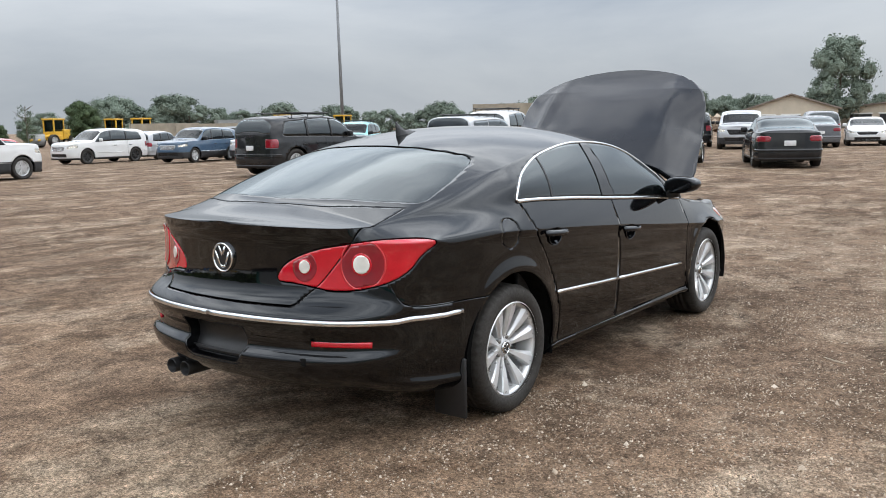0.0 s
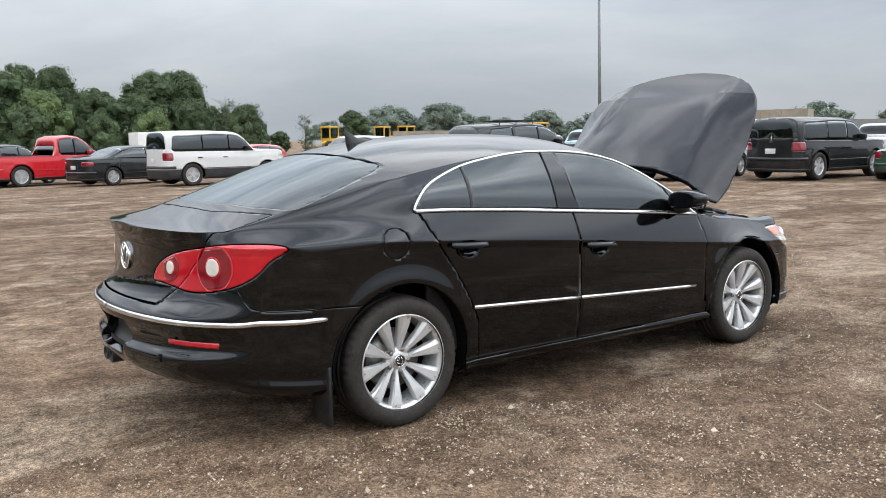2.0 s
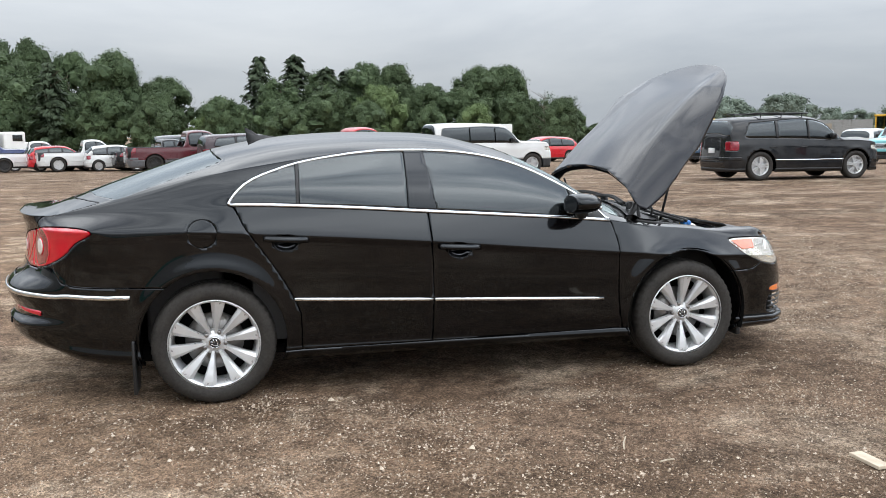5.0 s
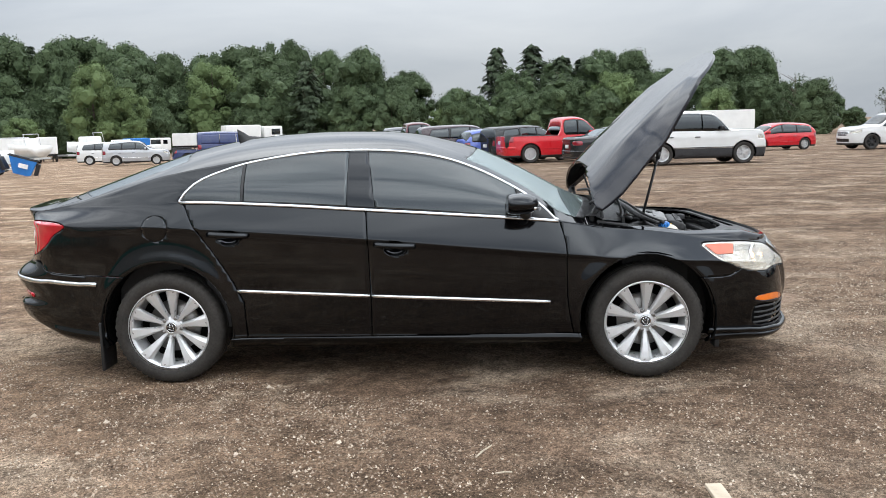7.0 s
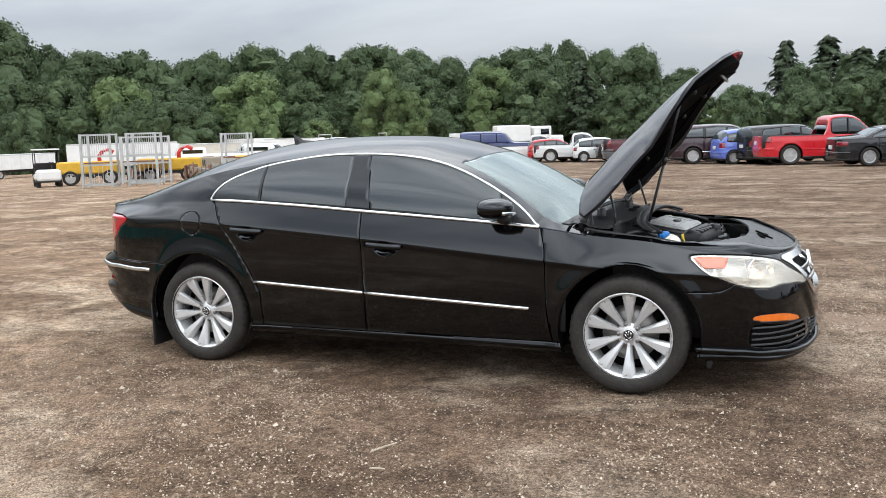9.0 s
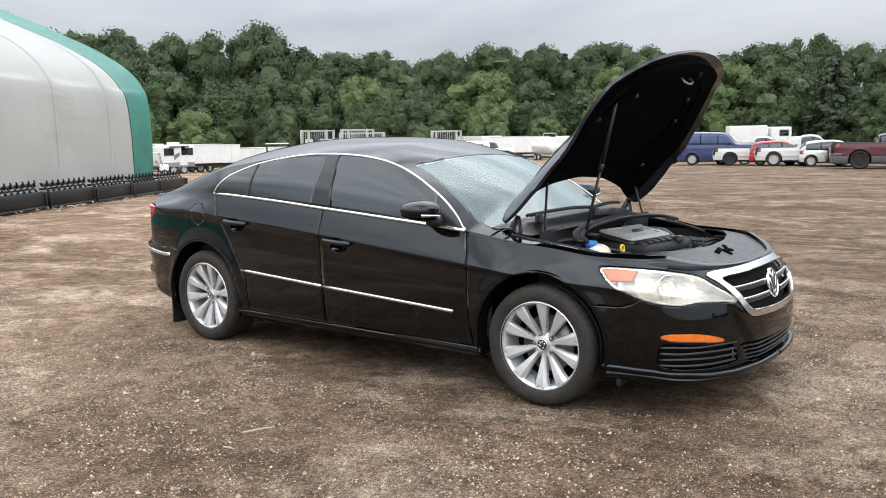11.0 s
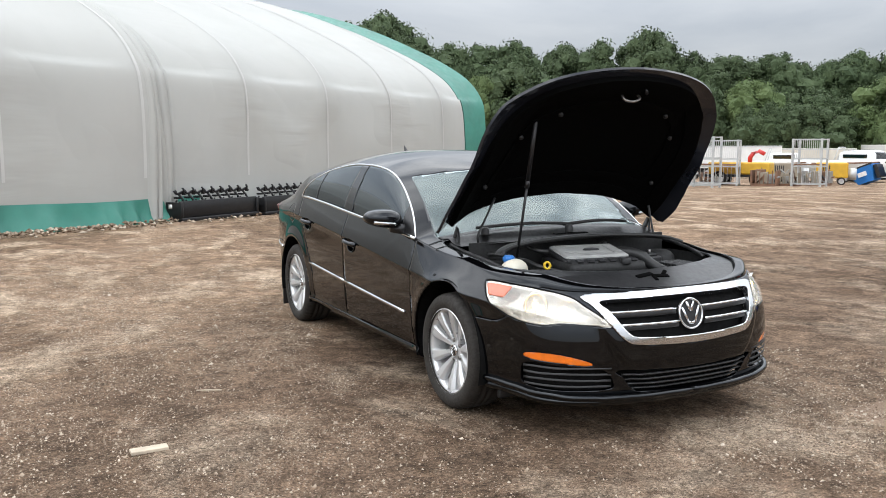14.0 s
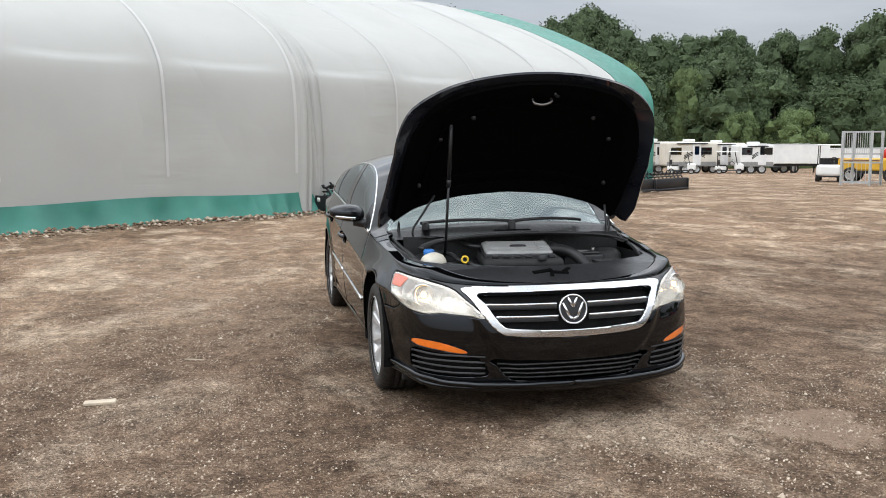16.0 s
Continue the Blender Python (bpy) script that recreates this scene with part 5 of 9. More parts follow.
# air box, battery and pipes on the left side
airbox = block([((1.50, 0.36, 0.45), (1.80, 0.615, 0.705), 0.02), ((1.53, 0.40, 0.70), (1.77, 0.60, 0.745), 0.015)], "air_box", M_TRIM, car, "ribbed black air filter box", True)
for k in range(9):
    block([((1.54 + 0.026 * k, 0.41, 0.742), (1.55 + 0.026 * k, 0.59, 0.758), 0.003)], "rib", M_TRIM, airbox)
battery = block([((1.30, 0.26, 0.50), (1.47, 0.52, 0.775), 0.012), ((1.32, 0.28, 0.772), (1.45, 0.50, 0.79), 0.008)], "battery", M_TRIM, car, "black battery cover with a small grey label", True)
block([((1.36, 0.33, 0.789), (1.42, 0.44, 0.7925), 0.001)], "label_plate", M_COVER, battery)
for y in (0.305, 0.475):
    bm = bmesh.new()
    rod(bm, (1.40, y, 0.785), (1.40, y, 0.81), 0.010, seg=10)
    part("terminal", bm, M_DISC, battery)
hose("intake_pipe", [(1.42, 0.10, 0.79), (1.46, 0.20, 0.815), (1.54, 0.28, 0.80), (1.60, 0.34, 0.74), (1.66, 0.40, 0.70)], 0.034, M_HOSE, car, "black corrugated intake pipe")
for q in ([(1.34, -0.50, 0.80), (1.42, -0.44, 0.80), (1.54, -0.42, 0.78), (1.62, -0.30, 0.74), (1.74, -0.22, 0.68)], [(1.60, -0.54, 0.76), (1.64, -0.48, 0.77), (1.68, -0.38, 0.74), (1.74, -0.30, 0.66)], [(1.30, -0.34, 0.86), (1.36, -0.30, 0.84), (1.38, -0.16, 0.83), (1.36, 0.06, 0.83), (1.32, 0.2, 0.86)],
          [(1.75, 0.02, 0.74), (1.79, 0.12, 0.735), (1.78, 0.26, 0.73), (1.74, 0.34, 0.70)], [(1.70, -0.40, 0.71), (1.80, -0.20, 0.70), (1.83, 0.05, 0.70), (1.81, 0.3, 0.69)], [(1.28, 0.18, 0.84), (1.34, 0.24, 0.83), (1.40, 0.24, 0.81), (1.48, 0.22, 0.79)], [(1.30, -0.60, 0.83), (1.38, -0.56, 0.84), (1.46, -0.52, 0.81), (1.50, -0.5, 0.77)]):
    hose("bay_hose", q, 0.013, M_HOSE, car)
block([((1.72, -0.52, 0.50), (1.84, -0.30, 0.675), 0.02), ((1.62, -0.56, 0.40), (1.72, -0.44, 0.70), 0.02)], "bay_module", M_TRIM, car, "", True)
block([((1.87, -0.42, 0.35), (1.93, 0.42, 0.725), 0.01)], "radiator", M_BAY, car)

# dark plates stand for shaded holes at the torn latch, striker under the hood
for x, y, a, l, w in ((2.0, -0.07, 12, 0.12, 0.030), (2.02, 0.02, -8, 0.10, 0.028), (1.99, 0.07, 40, 0.06, 0.022), (2.04, -0.03, 75, 0.05, 0.02)):
    z = float(cc_middle(x)) - 0.015
    bm = bmesh.new()
    box(bm, (-w / 2, -l / 2, -0.004), (w / 2, l / 2, 0.006), Matrix.Translation((x, y, z)) @ Matrix.Rotation(radians(18), 4, "Y") @ Matrix.Rotation(radians(a), 4, "Z"), 0.004)
    part("latch_opening", bm, M_INSUL, car)


def under_hood(x, y, d):
    """A point below the raised hood, by its place on the closed one."""
    q = hood_full.p[np.argmin(np.hypot(hood_full.p[:, 0] - x, hood_full.p[:, 1] - y))]
    return HOOD_TURN @ Vector((x, y, float(q[2]) - d))


hose("hood_striker", [under_hood(2.06, -0.05, 0.02), under_hood(2.05, -0.05, 0.075), under_hood(2.05, 0.0, 0.09), under_hood(2.06, 0.05, 0.07), under_hood(2.06, 0.05, 0.02)], 0.007, M_DISC, hood, "steel striker loop")
hose("release_lever", [under_hood(2.09, 0.09, 0.02), under_hood(2.09, 0.08, 0.06), under_hood(2.12, 0.05, 0.07)], 0.008, M_TRIM, hood)
for x, y in ((1.72, -0.52), (1.90, -0.36), (1.90, 0.36), (1.72, 0.52), (1.35, -0.60), (1.35, 0.60)):
    bm = bmesh.new()
    p = under_hood(x, y, 0.052)
    bmesh.ops.create_uvsphere(bm, u_segments=12, v_segments=8, radius=0.014, matrix=Matrix.Translation(p))
    part("rubber_stop", bm, M_HOSE, hood)

# cabin
M_SEAT = plain("dark_leather", (0.018, 0.017, 0.017), 0.55, 0.0, 0.2, 12, 0.1)
M_DASH = plain("dashboard_plastic", (0.025, 0.025, 0.026), 0.6, 0.0, 0.2, 12, 0.1)


def car_seat(y, x):
    s = block([((x - 0.26, y - 0.25, 0.36), (x + 0.26, y + 0.25, 0.56), 0.05)], "seat", M_SEAT, car, "dark leather seat", True)
    lean = Matrix.Translation((x - 0.22, y, 0.52)) @ Matrix.Rotation(radians(-20), 4, "Y")
    block([((-0.07, -0.23, 0.0), (0.07, 0.23, 0.58), 0.05, lean)], "seat_back", M_SEAT, s, "", True)
    block([((-0.045, -0.13, 0.62), (0.045, 0.13, 0.78), 0.035, lean), ((-0.01, -0.06, 0.55), (0.01, -0.04, 0.66), 0.002, lean), ((-0.01, 0.04, 0.55), (0.01, 0.06, 0.66), 0.002, lean)], "headrest", M_SEAT, s, "", True)


for x, y in ((0.0, -0.37), (0.0, 0.37), (-0.85, -0.36), (-0.85, 0.36)):
    car_seat(y, x)
block([((0.62, -0.72, 0.55), (1.05, 0.72, 0.90), 0.06), ((0.55, -0.70, 0.60), (0.75, 0.70, 0.86), 0.06)], "dashboard", M_DASH, car, "dark plastic dashboard", True)
block([((-1.9, -0.62, 0.90), (-1.25, 0.62, 0.95), 0.02)], "parcel_shelf", M_DASH, car)
block([((-1.15, -0.80, 0.30), (1.0, -0.77, 0.86), 0.01)], "door_lining", M_DASH, car)
block([((-1.15, 0.77, 0.30), (1.0, 0.80, 0.86), 0.01)], "door_lining", M_DASH, car)
block([((-1.7, -0.72, 0.30), (-1.3, 0.72, 0.92), 0.02)], "rear_bulkhead", M_DASH, car)
bm = bmesh.new()
wheel_at = Matrix.Translation((0.50, 0.37, 0.84)) @ Matrix.Rotation(radians(-65), 4, "Y")
lathe(bm, [(0.172, -0.013), (0.188, -0.013), (0.192, 0.0), (0.188, 0.013), (0.172, 0.013)], 32, wheel_at, True)
box(bm, (-0.05, -0.06, -0.02), (0.05, 0.06, 0.02), wheel_at, 0.01)
for a in (0, 120, 240):
    box(bm, (0.03, -0.018, -0.008), (0.178, 0.018, 0.008), wheel_at @ Matrix.Rotation(radians(a), 4, "Z"))
part("steering_wheel", bm, M_SEAT, car)
bm = bmesh.new()
box(bm, (0.44, -0.11, 1.18), (0.47, 0.11, 1.245), bevel=0.012)
part("inner_mirror", bm, M_TRIM, car)

# ---- ground ----
k = Mat("gravel_dirt")
big = k.noise(0.30, 5, 0.6)
mid = k.noise(1.15, 9, 0.72, distort=0.3)
clods = k.noise(9.0, 8, 0.78)
lumps = k.noise(3.4, 8, 0.75, distort=0.6)
fine = k.noise(75, 5, 0.8)
tracks = k.noise(0.50, 6, 0.62, (0.35, 1.6, 1.0), 0.8, 8)
ruts = k.noise(0.7, 6, 0.64, (1.3, 0.5, 1.0), 1.2, 33)
pale = k.noise(0.75, 9, 0.74, (0.8, 1.2, 1.0), 0.4, -15)
cells, chips = k.node("ShaderNodeTexVoronoi", Scale=85.0), k.node("ShaderNodeTexVoronoi", Scale=210.0)
k.l.new(k.coord(), cells.inputs["Vector"])
k.l.new(k.coord(), chips.inputs["Vector"])
base = k.mix(k.ramp(mid, [(0.36, 0.0), (0.64, 1.0)]), (0.131, 0.085, 0.054), (0.279, 0.199, 0.139))
base = k.mix(k.ramp(big, [(0.38, 0.0), (0.62, 0.55)]), base, (0.204, 0.138, 0.095))
base = k.mix(k.ramp(tracks, [(0.50, 0.0), (0.58, 0.6)]), base, (0.111, 0.074, 0.048))
base = k.mix(k.ramp(ruts, [(0.55, 0.0), (0.65, 0.35)]), base, (0.118, 0.081, 0.054))
base = k.mix(k.ramp(pale, [(0.50, 0.0), (0.62, 0.85)]), base, (0.407, 0.319, 0.238))
base = k.mix(0.85, base, k.ramp(clods, [(0.34, 0.50), (0.50, 1.0), (0.68, 1.45)]), "MULTIPLY")
base = k.mix(0.8, base, k.ramp(lumps, [(0.36, 0.50), (0.50, 1.0), (0.64, 1.42)]), "MULTIPLY")
base = k.mix(0.8, base, k.ramp(cells.outputs["Color"], [(0.15, 0.58), (0.85, 1.48)]), "MULTIPLY")
base = k.mix(0.8, base, k.ramp(chips.outputs["Color"], [(0.1, 0.45), (0.9, 1.70)]), "MULTIPLY")
base = k.mix(k.ramp(fine, [(0.36, 0.75), (0.45, 0.0)]), base, (0.057, 0.038, 0.026))
stone = k.ramp(cells.outputs["Distance"], [(0.20, 1.0), (0.36, 0.0)])
pick = k.ramp(cells.outputs["Color"], [(0.66, 0.0), (0.70, 1.0)])
patch = k.ramp(pale, [(0.42, 0.10), (0.58, 1.0)])
base = k.mix(k.mix(1.0, k.mix(1.0, stone, pick, "MULTIPLY"), patch, "MULTIPLY"), base, (0.473, 0.392, 0.309))
# soil colour paler towards the dome, darker on the other side
split = k.node("ShaderNodeSeparateXYZ")
k.l.new(k.coord((0.12, 0.12, 0.12), -20), split.inputs[0])
drift = k.node("ShaderNodeMath")
drift.operation = "ADD"
k.l.new(split.outputs["X"], drift.inputs[0])
k.l.new(k.noise(0.22, 4, 0.6), drift.inputs[1])
base = k.mix(1.0, base, k.ramp(drift.outputs[0], [(0.10, (1.28, 1.26, 1.22)), (0.62, (0.86, 0.85, 0.84))]), "MULTIPLY")
# a pale sandy spill in front of the sedan
spot = k.node("ShaderNodeVectorMath")
spot.operation = "DISTANCE"
spot.inputs[1].default_value = (2.75, 1.15, 0.0)
k.l.new(k.coord(), spot.inputs[0])
edge = k.node("ShaderNodeMath")
edge.operation = "MULTIPLY_ADD"
edge.inputs[1].default_value = 1.4
k.l.new(mid, edge.inputs[0])
k.l.new(spot.outputs["Value"], edge.inputs[2])
base = k.mix(k.ramp(edge.outputs[0], [(0.95, 0.55), (1.30, 0.0)]), base, (0.40, 0.29, 0.215))
k.put(Base_Color=base, Roughness=0.95, Specular_IOR_Level=0.12)
k.bump(k.mix(0.5, k.mix(0.5, clods, stone), fine), 1.0, 0.035)
M_GROUND = k.m




def ground_z(x, y=0.0):
    """The yard's height: level round the middle, rising a little to the east, falling to the west and north."""
    return 0.006 * min(max(x, 0), 25) + max(-1.6, 0.02 * min(0, x + 10)) - min(0.5, 0.013 * max(0, y - 15))


verts, faces = [], []
radii = np.r_[np.arange(0.15, 9.0, 0.13), np.geomspace(9.2, 3800, 60)]
SEG = 300
angle = np.linspace(0, 2 * math.pi, SEG, endpoint=False)
verts.append((0, 0, 0.0))
for r in radii:
    for a in angle:
        x, y = r * math.cos(a), r * math.sin(a)
        z = ground_z(x, y)
        if r < 60:
            rough = noise.noise((x * 0.9, y * 0.9, 0.3)) * 0.010 + noise.noise((x * 3.1, y * 3.1, 4.0)) * 0.007 + noise.noise((x * 8.0, y * 8.0, 9.0)) * 0.004
            z += rough * min(1, (60 - r) / 30) - 0.006
        verts.append((x, y, z))
for a in range(SEG):
    faces.append((0, 1 + a, 1 + (a + 1) % SEG))
for i in range(len(radii) - 1):
    b, c = 1 + i * SEG, 1 + (i + 1) * SEG
    for a in range(SEG):
        faces.append((b + a, c + a, c + (a + 1) % SEG, b + (a + 1) % SEG))
ground = part("ground", None, None, data=mesh_of("ground", verts, faces, M_GROUND))
tagged(ground, "bare brown dirt and gravel yard with pale stones", "ground", kind="structure")

# loose stones: small chips by the hundred thousand, and fewer larger ones
rng = np.random.default_rng(3)
k = Mat("loose_stone")
gi = k.n.new("ShaderNodeNewGeometry")
grain = k.ramp(k.noise(180, 3), [(0.3, 0.75), (0.7, 1.2)])
k.put(Base_Color=k.mix(1.0, k.ramp(gi.outputs["Random Per Island"], [(0.0, (0.117, 0.079, 0.052)), (0.40, (0.226, 0.165, 0.118)), (0.75, (0.392, 0.312, 0.234)), (1.0, (0.588, 0.502, 0.404))]), grain, "MULTIPLY"), Roughness=0.92, Specular_IOR_Level=0.15)
M_STONE = k.m
OCT = np.array([(1, 0, 0), (0, 1, 0), (-1, 0, 0), (0, -1, 0), (0, 0, 1), (0, 0, -1)], float)
OCT_F = [(0, 1, 4), (1, 2, 4), (2, 3, 4), (3, 0, 4), (1, 0, 5), (2, 1, 5), (3, 2, 5), (0, 3, 5)]
CHIP_F = np.array([(0, 1, 4), (1, 2, 4), (2, 3, 4), (3, 0, 4)])


def yard_z(x, y):
    """The dirt's own height with its small unevenness."""
    return ground_z(x, y) + noise.noise((x * 0.9, y * 0.9, 0.3)) * 0.010 + noise.noise((x * 3.1, y * 3.1, 4.0)) * 0.007 - 0.006


spots, sizes = [], []
while len(spots) < 215000:
    r = 1.2 + 6.6 * rng.random() ** 0.8
    a = rng.uniform(-3.05, 1.1)
    x, y = r * math.cos(a), r * math.sin(a) * 0.86 - 0.1
    if abs(x) < 2.2 and abs(y) < 0.7:
        continue
    patch = noise.noise((x * 0.62, y * 0.62, 2.0)) + 0.6 * noise.noise((x * 2.3, y * 2.3, 5.0))
    if patch < rng.uniform(-0.85, 0.55):
        continue
    spots.append((x, y, yard_z(x, y)))
    sizes.append(0.0030 + 0.0062 * rng.random() ** 2.5 + (0.009 * rng.random() if rng.random() < 0.02 else 0.0) + (0.020 * rng.random() if rng.random() < 0.0012 else 0.0))
n = len(spots)
turn = rng.uniform(0, 6.28, n)
shape = np.array([(1, 0, -0.25), (0, 1, -0.25), (-1, 0, -0.25), (0, -1, -0.25), (0, 0, 0.75)])[None] * rng.uniform(0.55, 1.35, (n, 5, 3)) * np.array(sizes)[:, None, None]
shape[:, 4, :2] = rng.uniform(-0.45, 0.45, (n, 2)) * np.array(sizes)[:, None]
co, si = np.cos(turn)[:, None], np.sin(turn)[:, None]
chips_v = np.stack([shape[:, :, 0] * co - shape[:, :, 1] * si, shape[:, :, 0] * si + shape[:, :, 1] * co, shape[:, :, 2]], 2) + np.array(spots)[:, None, :]
chips_f = (CHIP_F[None] + 5 * np.arange(n)[:, None, None]).reshape(-1)
me = bpy.data.meshes.new("gravel")
me.vertices.add(5 * n)
me.vertices.foreach_set("co", chips_v.ravel())
me.loops.add(12 * n)
me.loops.foreach_set("vertex_index", chips_f)
me.polygons.add(4 * n)
me.polygons.foreach_set("loop_start", np.arange(0, 12 * n, 3))
me.update(calc_edges=True)
me.validate()
me.materials.append(M_STONE)
gravel = part("gravel", None, None, data=me)
tagged(gravel, "small pale and brown stones strewn over the dirt", "gravel", kind="stuff")

# ---- trees ----
def leaf_material(name, dark, light):
    k = Mat(name)
    g = k.n.new("ShaderNodeNewGeometry")
    o = k.n.new("ShaderNodeObjectInfo")
    tone = k.ramp(g.outputs["Random Per Island"], [(0.0, dark), (1.0, light)])
    tone = k.mix(k.ramp(o.outputs["Random"], [(0.0, 0.0), (1.0, 0.7)]), tone, tuple(c * 0.62 for c in light))
    k.put(Base_Color=tone, Roughness=0.7, Specular_IOR_Level=0.2)
    return k.m


M_LEAF = leaf_material("dark_leaves", (0.048, 0.074, 0.036), (0.080, 0.114, 0.052))
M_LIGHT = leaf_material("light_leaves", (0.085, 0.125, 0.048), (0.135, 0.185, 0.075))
M_FIR = leaf_material("fir_needles", (0.046, 0.066, 0.038), (0.076, 0.102, 0.058))
# far trees' green, paled in the base colour to imitate haze
M_HAZELEAF = leaf_material("grey_green_leaves", (0.130, 0.165, 0.130), (0.185, 0.225, 0.175))
M_BARK = plain("bark", (0.10, 0.08, 0.06), 0.9, 0.0, 0.35, 5, 0.4)


bm = bmesh.new()
bmesh.ops.create_icosphere(bm, subdivisions=2, radius=1.0)
BLOB_V, BLOB_F = np.array([v.co[:] for v in bm.verts]), [tuple(v.index for v in f.verts) for f in bm.faces]
bm.free()


def crown_mesh(name, material, seed, lobes, leaves, size, spread, fill=0.92):
    """Leaf clumps over many uneven lobes of a tall crown, thinner at the rim. The tree is 1 high."""
    rng = np.random.default_rng(seed)
    cen, rad = [], []
    lean = rng.normal(size=2) * 0.03
    for _ in range(lobes):
        a, u = rng.uniform(0, 2 * math.pi), rng.uniform(-1, 1)
        h = 0.55 + 0.38 * u
        r = spread * math.sqrt(max(0.0, 1 - abs(u) ** 2.4)) * (0.45 + 0.5 * rng.random() ** 0.5) * (1 + 0.20 * math.sin(a * 2 + seed) + 0.12 * math.sin(a * 5 + 7 * u + seed))
        cen.append((r * math.cos(a) + lean[0] * u, r * math.sin(a) + lean[1] * u, h))
        rad.append((0.042 + 0.060 * rng.random() ** 1.4) * (1.1 - 0.30 * max(0, u)))
    cen, rad = np.array(cen), np.array(rad)
    verts, faces = [], []
    for c, r in zip(cen, rad) if fill else ():
        q = BLOB_V * r * fill * rng.uniform(0.60, 1.15, (len(BLOB_V), 1)) * rng.uniform(0.75, 1.25, 3) + c
        b = len(verts)
        verts += list(q)
        faces += [tuple(b + i for i in f) for f in BLOB_F]
    j = rng.integers(lobes, size=leaves)
    unit = lambda q: q / np.linalg.norm(q, axis=1)[:, None]
    d = unit(rng.normal(size=(leaves, 3)) + (0, 0, 0.25))
    out = unit(cen[j] * (1, 1, 0.6) - (0, 0, 0.30))
    c = cen[j] + d * (rad[j] * rng.uniform(0.50, 1.50, leaves) ** 0.9)[:, None]
    n = unit(d * 0.7 + 0.7 * out * (1, 1, 0.3) + rng.normal(size=(leaves, 3)) * 0.50)
    s = unit(np.cross(n, rng.normal(size=(leaves, 3))))
    t = np.cross(n, s)
    w, l = (size * rng.uniform(0.45, 1.15, leaves))[:, None], (size * rng.uniform(0.5, 1.4, leaves))[:, None]
    quad = np.stack([c - s * w, c - t * l * 0.6 + n * w * 0.2, c + s * w, c + t * l - n * w * 0.2], 1).reshape(-1, 3)
    b = len(verts)
    return mesh_of(name, verts + list(quad), faces + [(b + i, b + i + 1, b + i + 2, b + i + 3) for i in range(0, 4 * leaves, 4)], material, False)


def fir_mesh(name, seed, branches=130):
    """Drooping sprays of needles on uneven branches, with gaps towards the top."""
    rng = np.random.default_rng(seed)
    verts, faces = [], []
    for i in range(branches):
        h = 0.12 + 0.86 * (i / branches) ** 0.9
        a = i * 2.4 + rng.normal() * 0.4
        reach = (0.03 + 0.21 * (1.0 - h) ** 0.75) * rng.uniform(0.55, 1.15)
        for k in range(int(26 + 40 * (1 - h))):
            u = rng.random() ** 0.7
            side = rng.normal() * 0.22 * reach * (1.1 - 0.6 * u)
            r = reach * u
            c = np.array((r * math.cos(a) - side * math.sin(a), r * math.sin(a) + side * math.cos(a), h + 0.03 - 0.35 * r * u + 0.25 * r + rng.normal() * 0.006))
            s, d = rng.uniform(0.006, 0.014), np.array((math.cos(a + rng.normal() * 0.5), math.sin(a + rng.normal() * 0.5), rng.uniform(-1.6, -0.3)))
            w = np.array((-math.sin(a), math.cos(a), rng.normal() * 0.5))
            b = len(verts)
            verts += [c - w * s * 0.8, c - d * s, c + w * s * 0.8, c + d * s * 2.0]
            faces.append((b, b + 1, b + 2, b + 3))
    return mesh_of(name, verts, faces, M_FIR, False)


def trunk_mesh(seed, limbs=7, top=0.8):
    rng = np.random.default_rng(seed)
    bm = bmesh.new()
    rod(bm, (0, 0, -0.02), (0.01, 0.005, 0.4), 0.020, 0.013, 8)
    rod(bm, (0.01, 0.005, 0.39), (0.0, 0.0, top), 0.013, 0.004, 7)
    for _ in range(limbs):
        h, a = rng.uniform(0.22, top * 0.9), rng.uniform(0, 6.28)
        l = rng.uniform(0.10, 0.24)
        rod(bm, (0.005, 0.003, h), (l * math.cos(a), l * math.sin(a), h + l * 0.7), 0.006, 0.002, 6)
    me = bpy.data.meshes.new("trunk")
    bm.to_mesh(me)
    bm.free()
    me.materials.append(M_BARK)
    return me


def tree_kind(name, label, crown, trunk, group):
    t = thing(name, label, "tree", Matrix.Translation((0, 0, -900)), group)
    part("trunk", None, None, t, data=trunk)
    part("crown", None, None, t, data=crown)
    return t


BROAD = [tree_kind("broadleaf_tree", "tall dark green leafy tree at the yard's wooded edge", crown_mesh("crown", M_LEAF, 10 + k, 120 + 8 * k, 30000, 0.0100, 0.225 + 0.024 * k), trunk_mesh(k), "trees of the wood") for k in range(6)]
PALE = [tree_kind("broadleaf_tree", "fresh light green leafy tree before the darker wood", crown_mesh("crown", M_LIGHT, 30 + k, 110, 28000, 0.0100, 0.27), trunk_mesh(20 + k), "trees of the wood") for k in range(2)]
FIRS = [tree_kind("fir_tree", "tall dark fir with uneven tiers of branches", fir_mesh("crown", 50 + k), trunk_mesh(40 + k, 3, 0.97), "firs of the wood") for k in range(3)]
THIN = [tree_kind("young_tree", "slim sparse tree with few leaves on bare limbs", crown_mesh("crown", M_LEAF, 70 + k, 26, 1100, 0.013, 0.17, 0), trunk_mesh(60 + k, 14, 0.93), "trees of the wood") for k in range(2)]
FAR = [tree_kind("broadleaf_tree", "far leafy tree on the open side, its green paled with painted haze", crown_mesh("crown", M_HAZELEAF, 90 + k, 85, 13000, 0.0125, 0.34 + 0.04 * k, 0.78), trunk_mesh(80 + k), "far trees") for k in range(3)]
WOOD_RNG = np.random.default_rng(5)


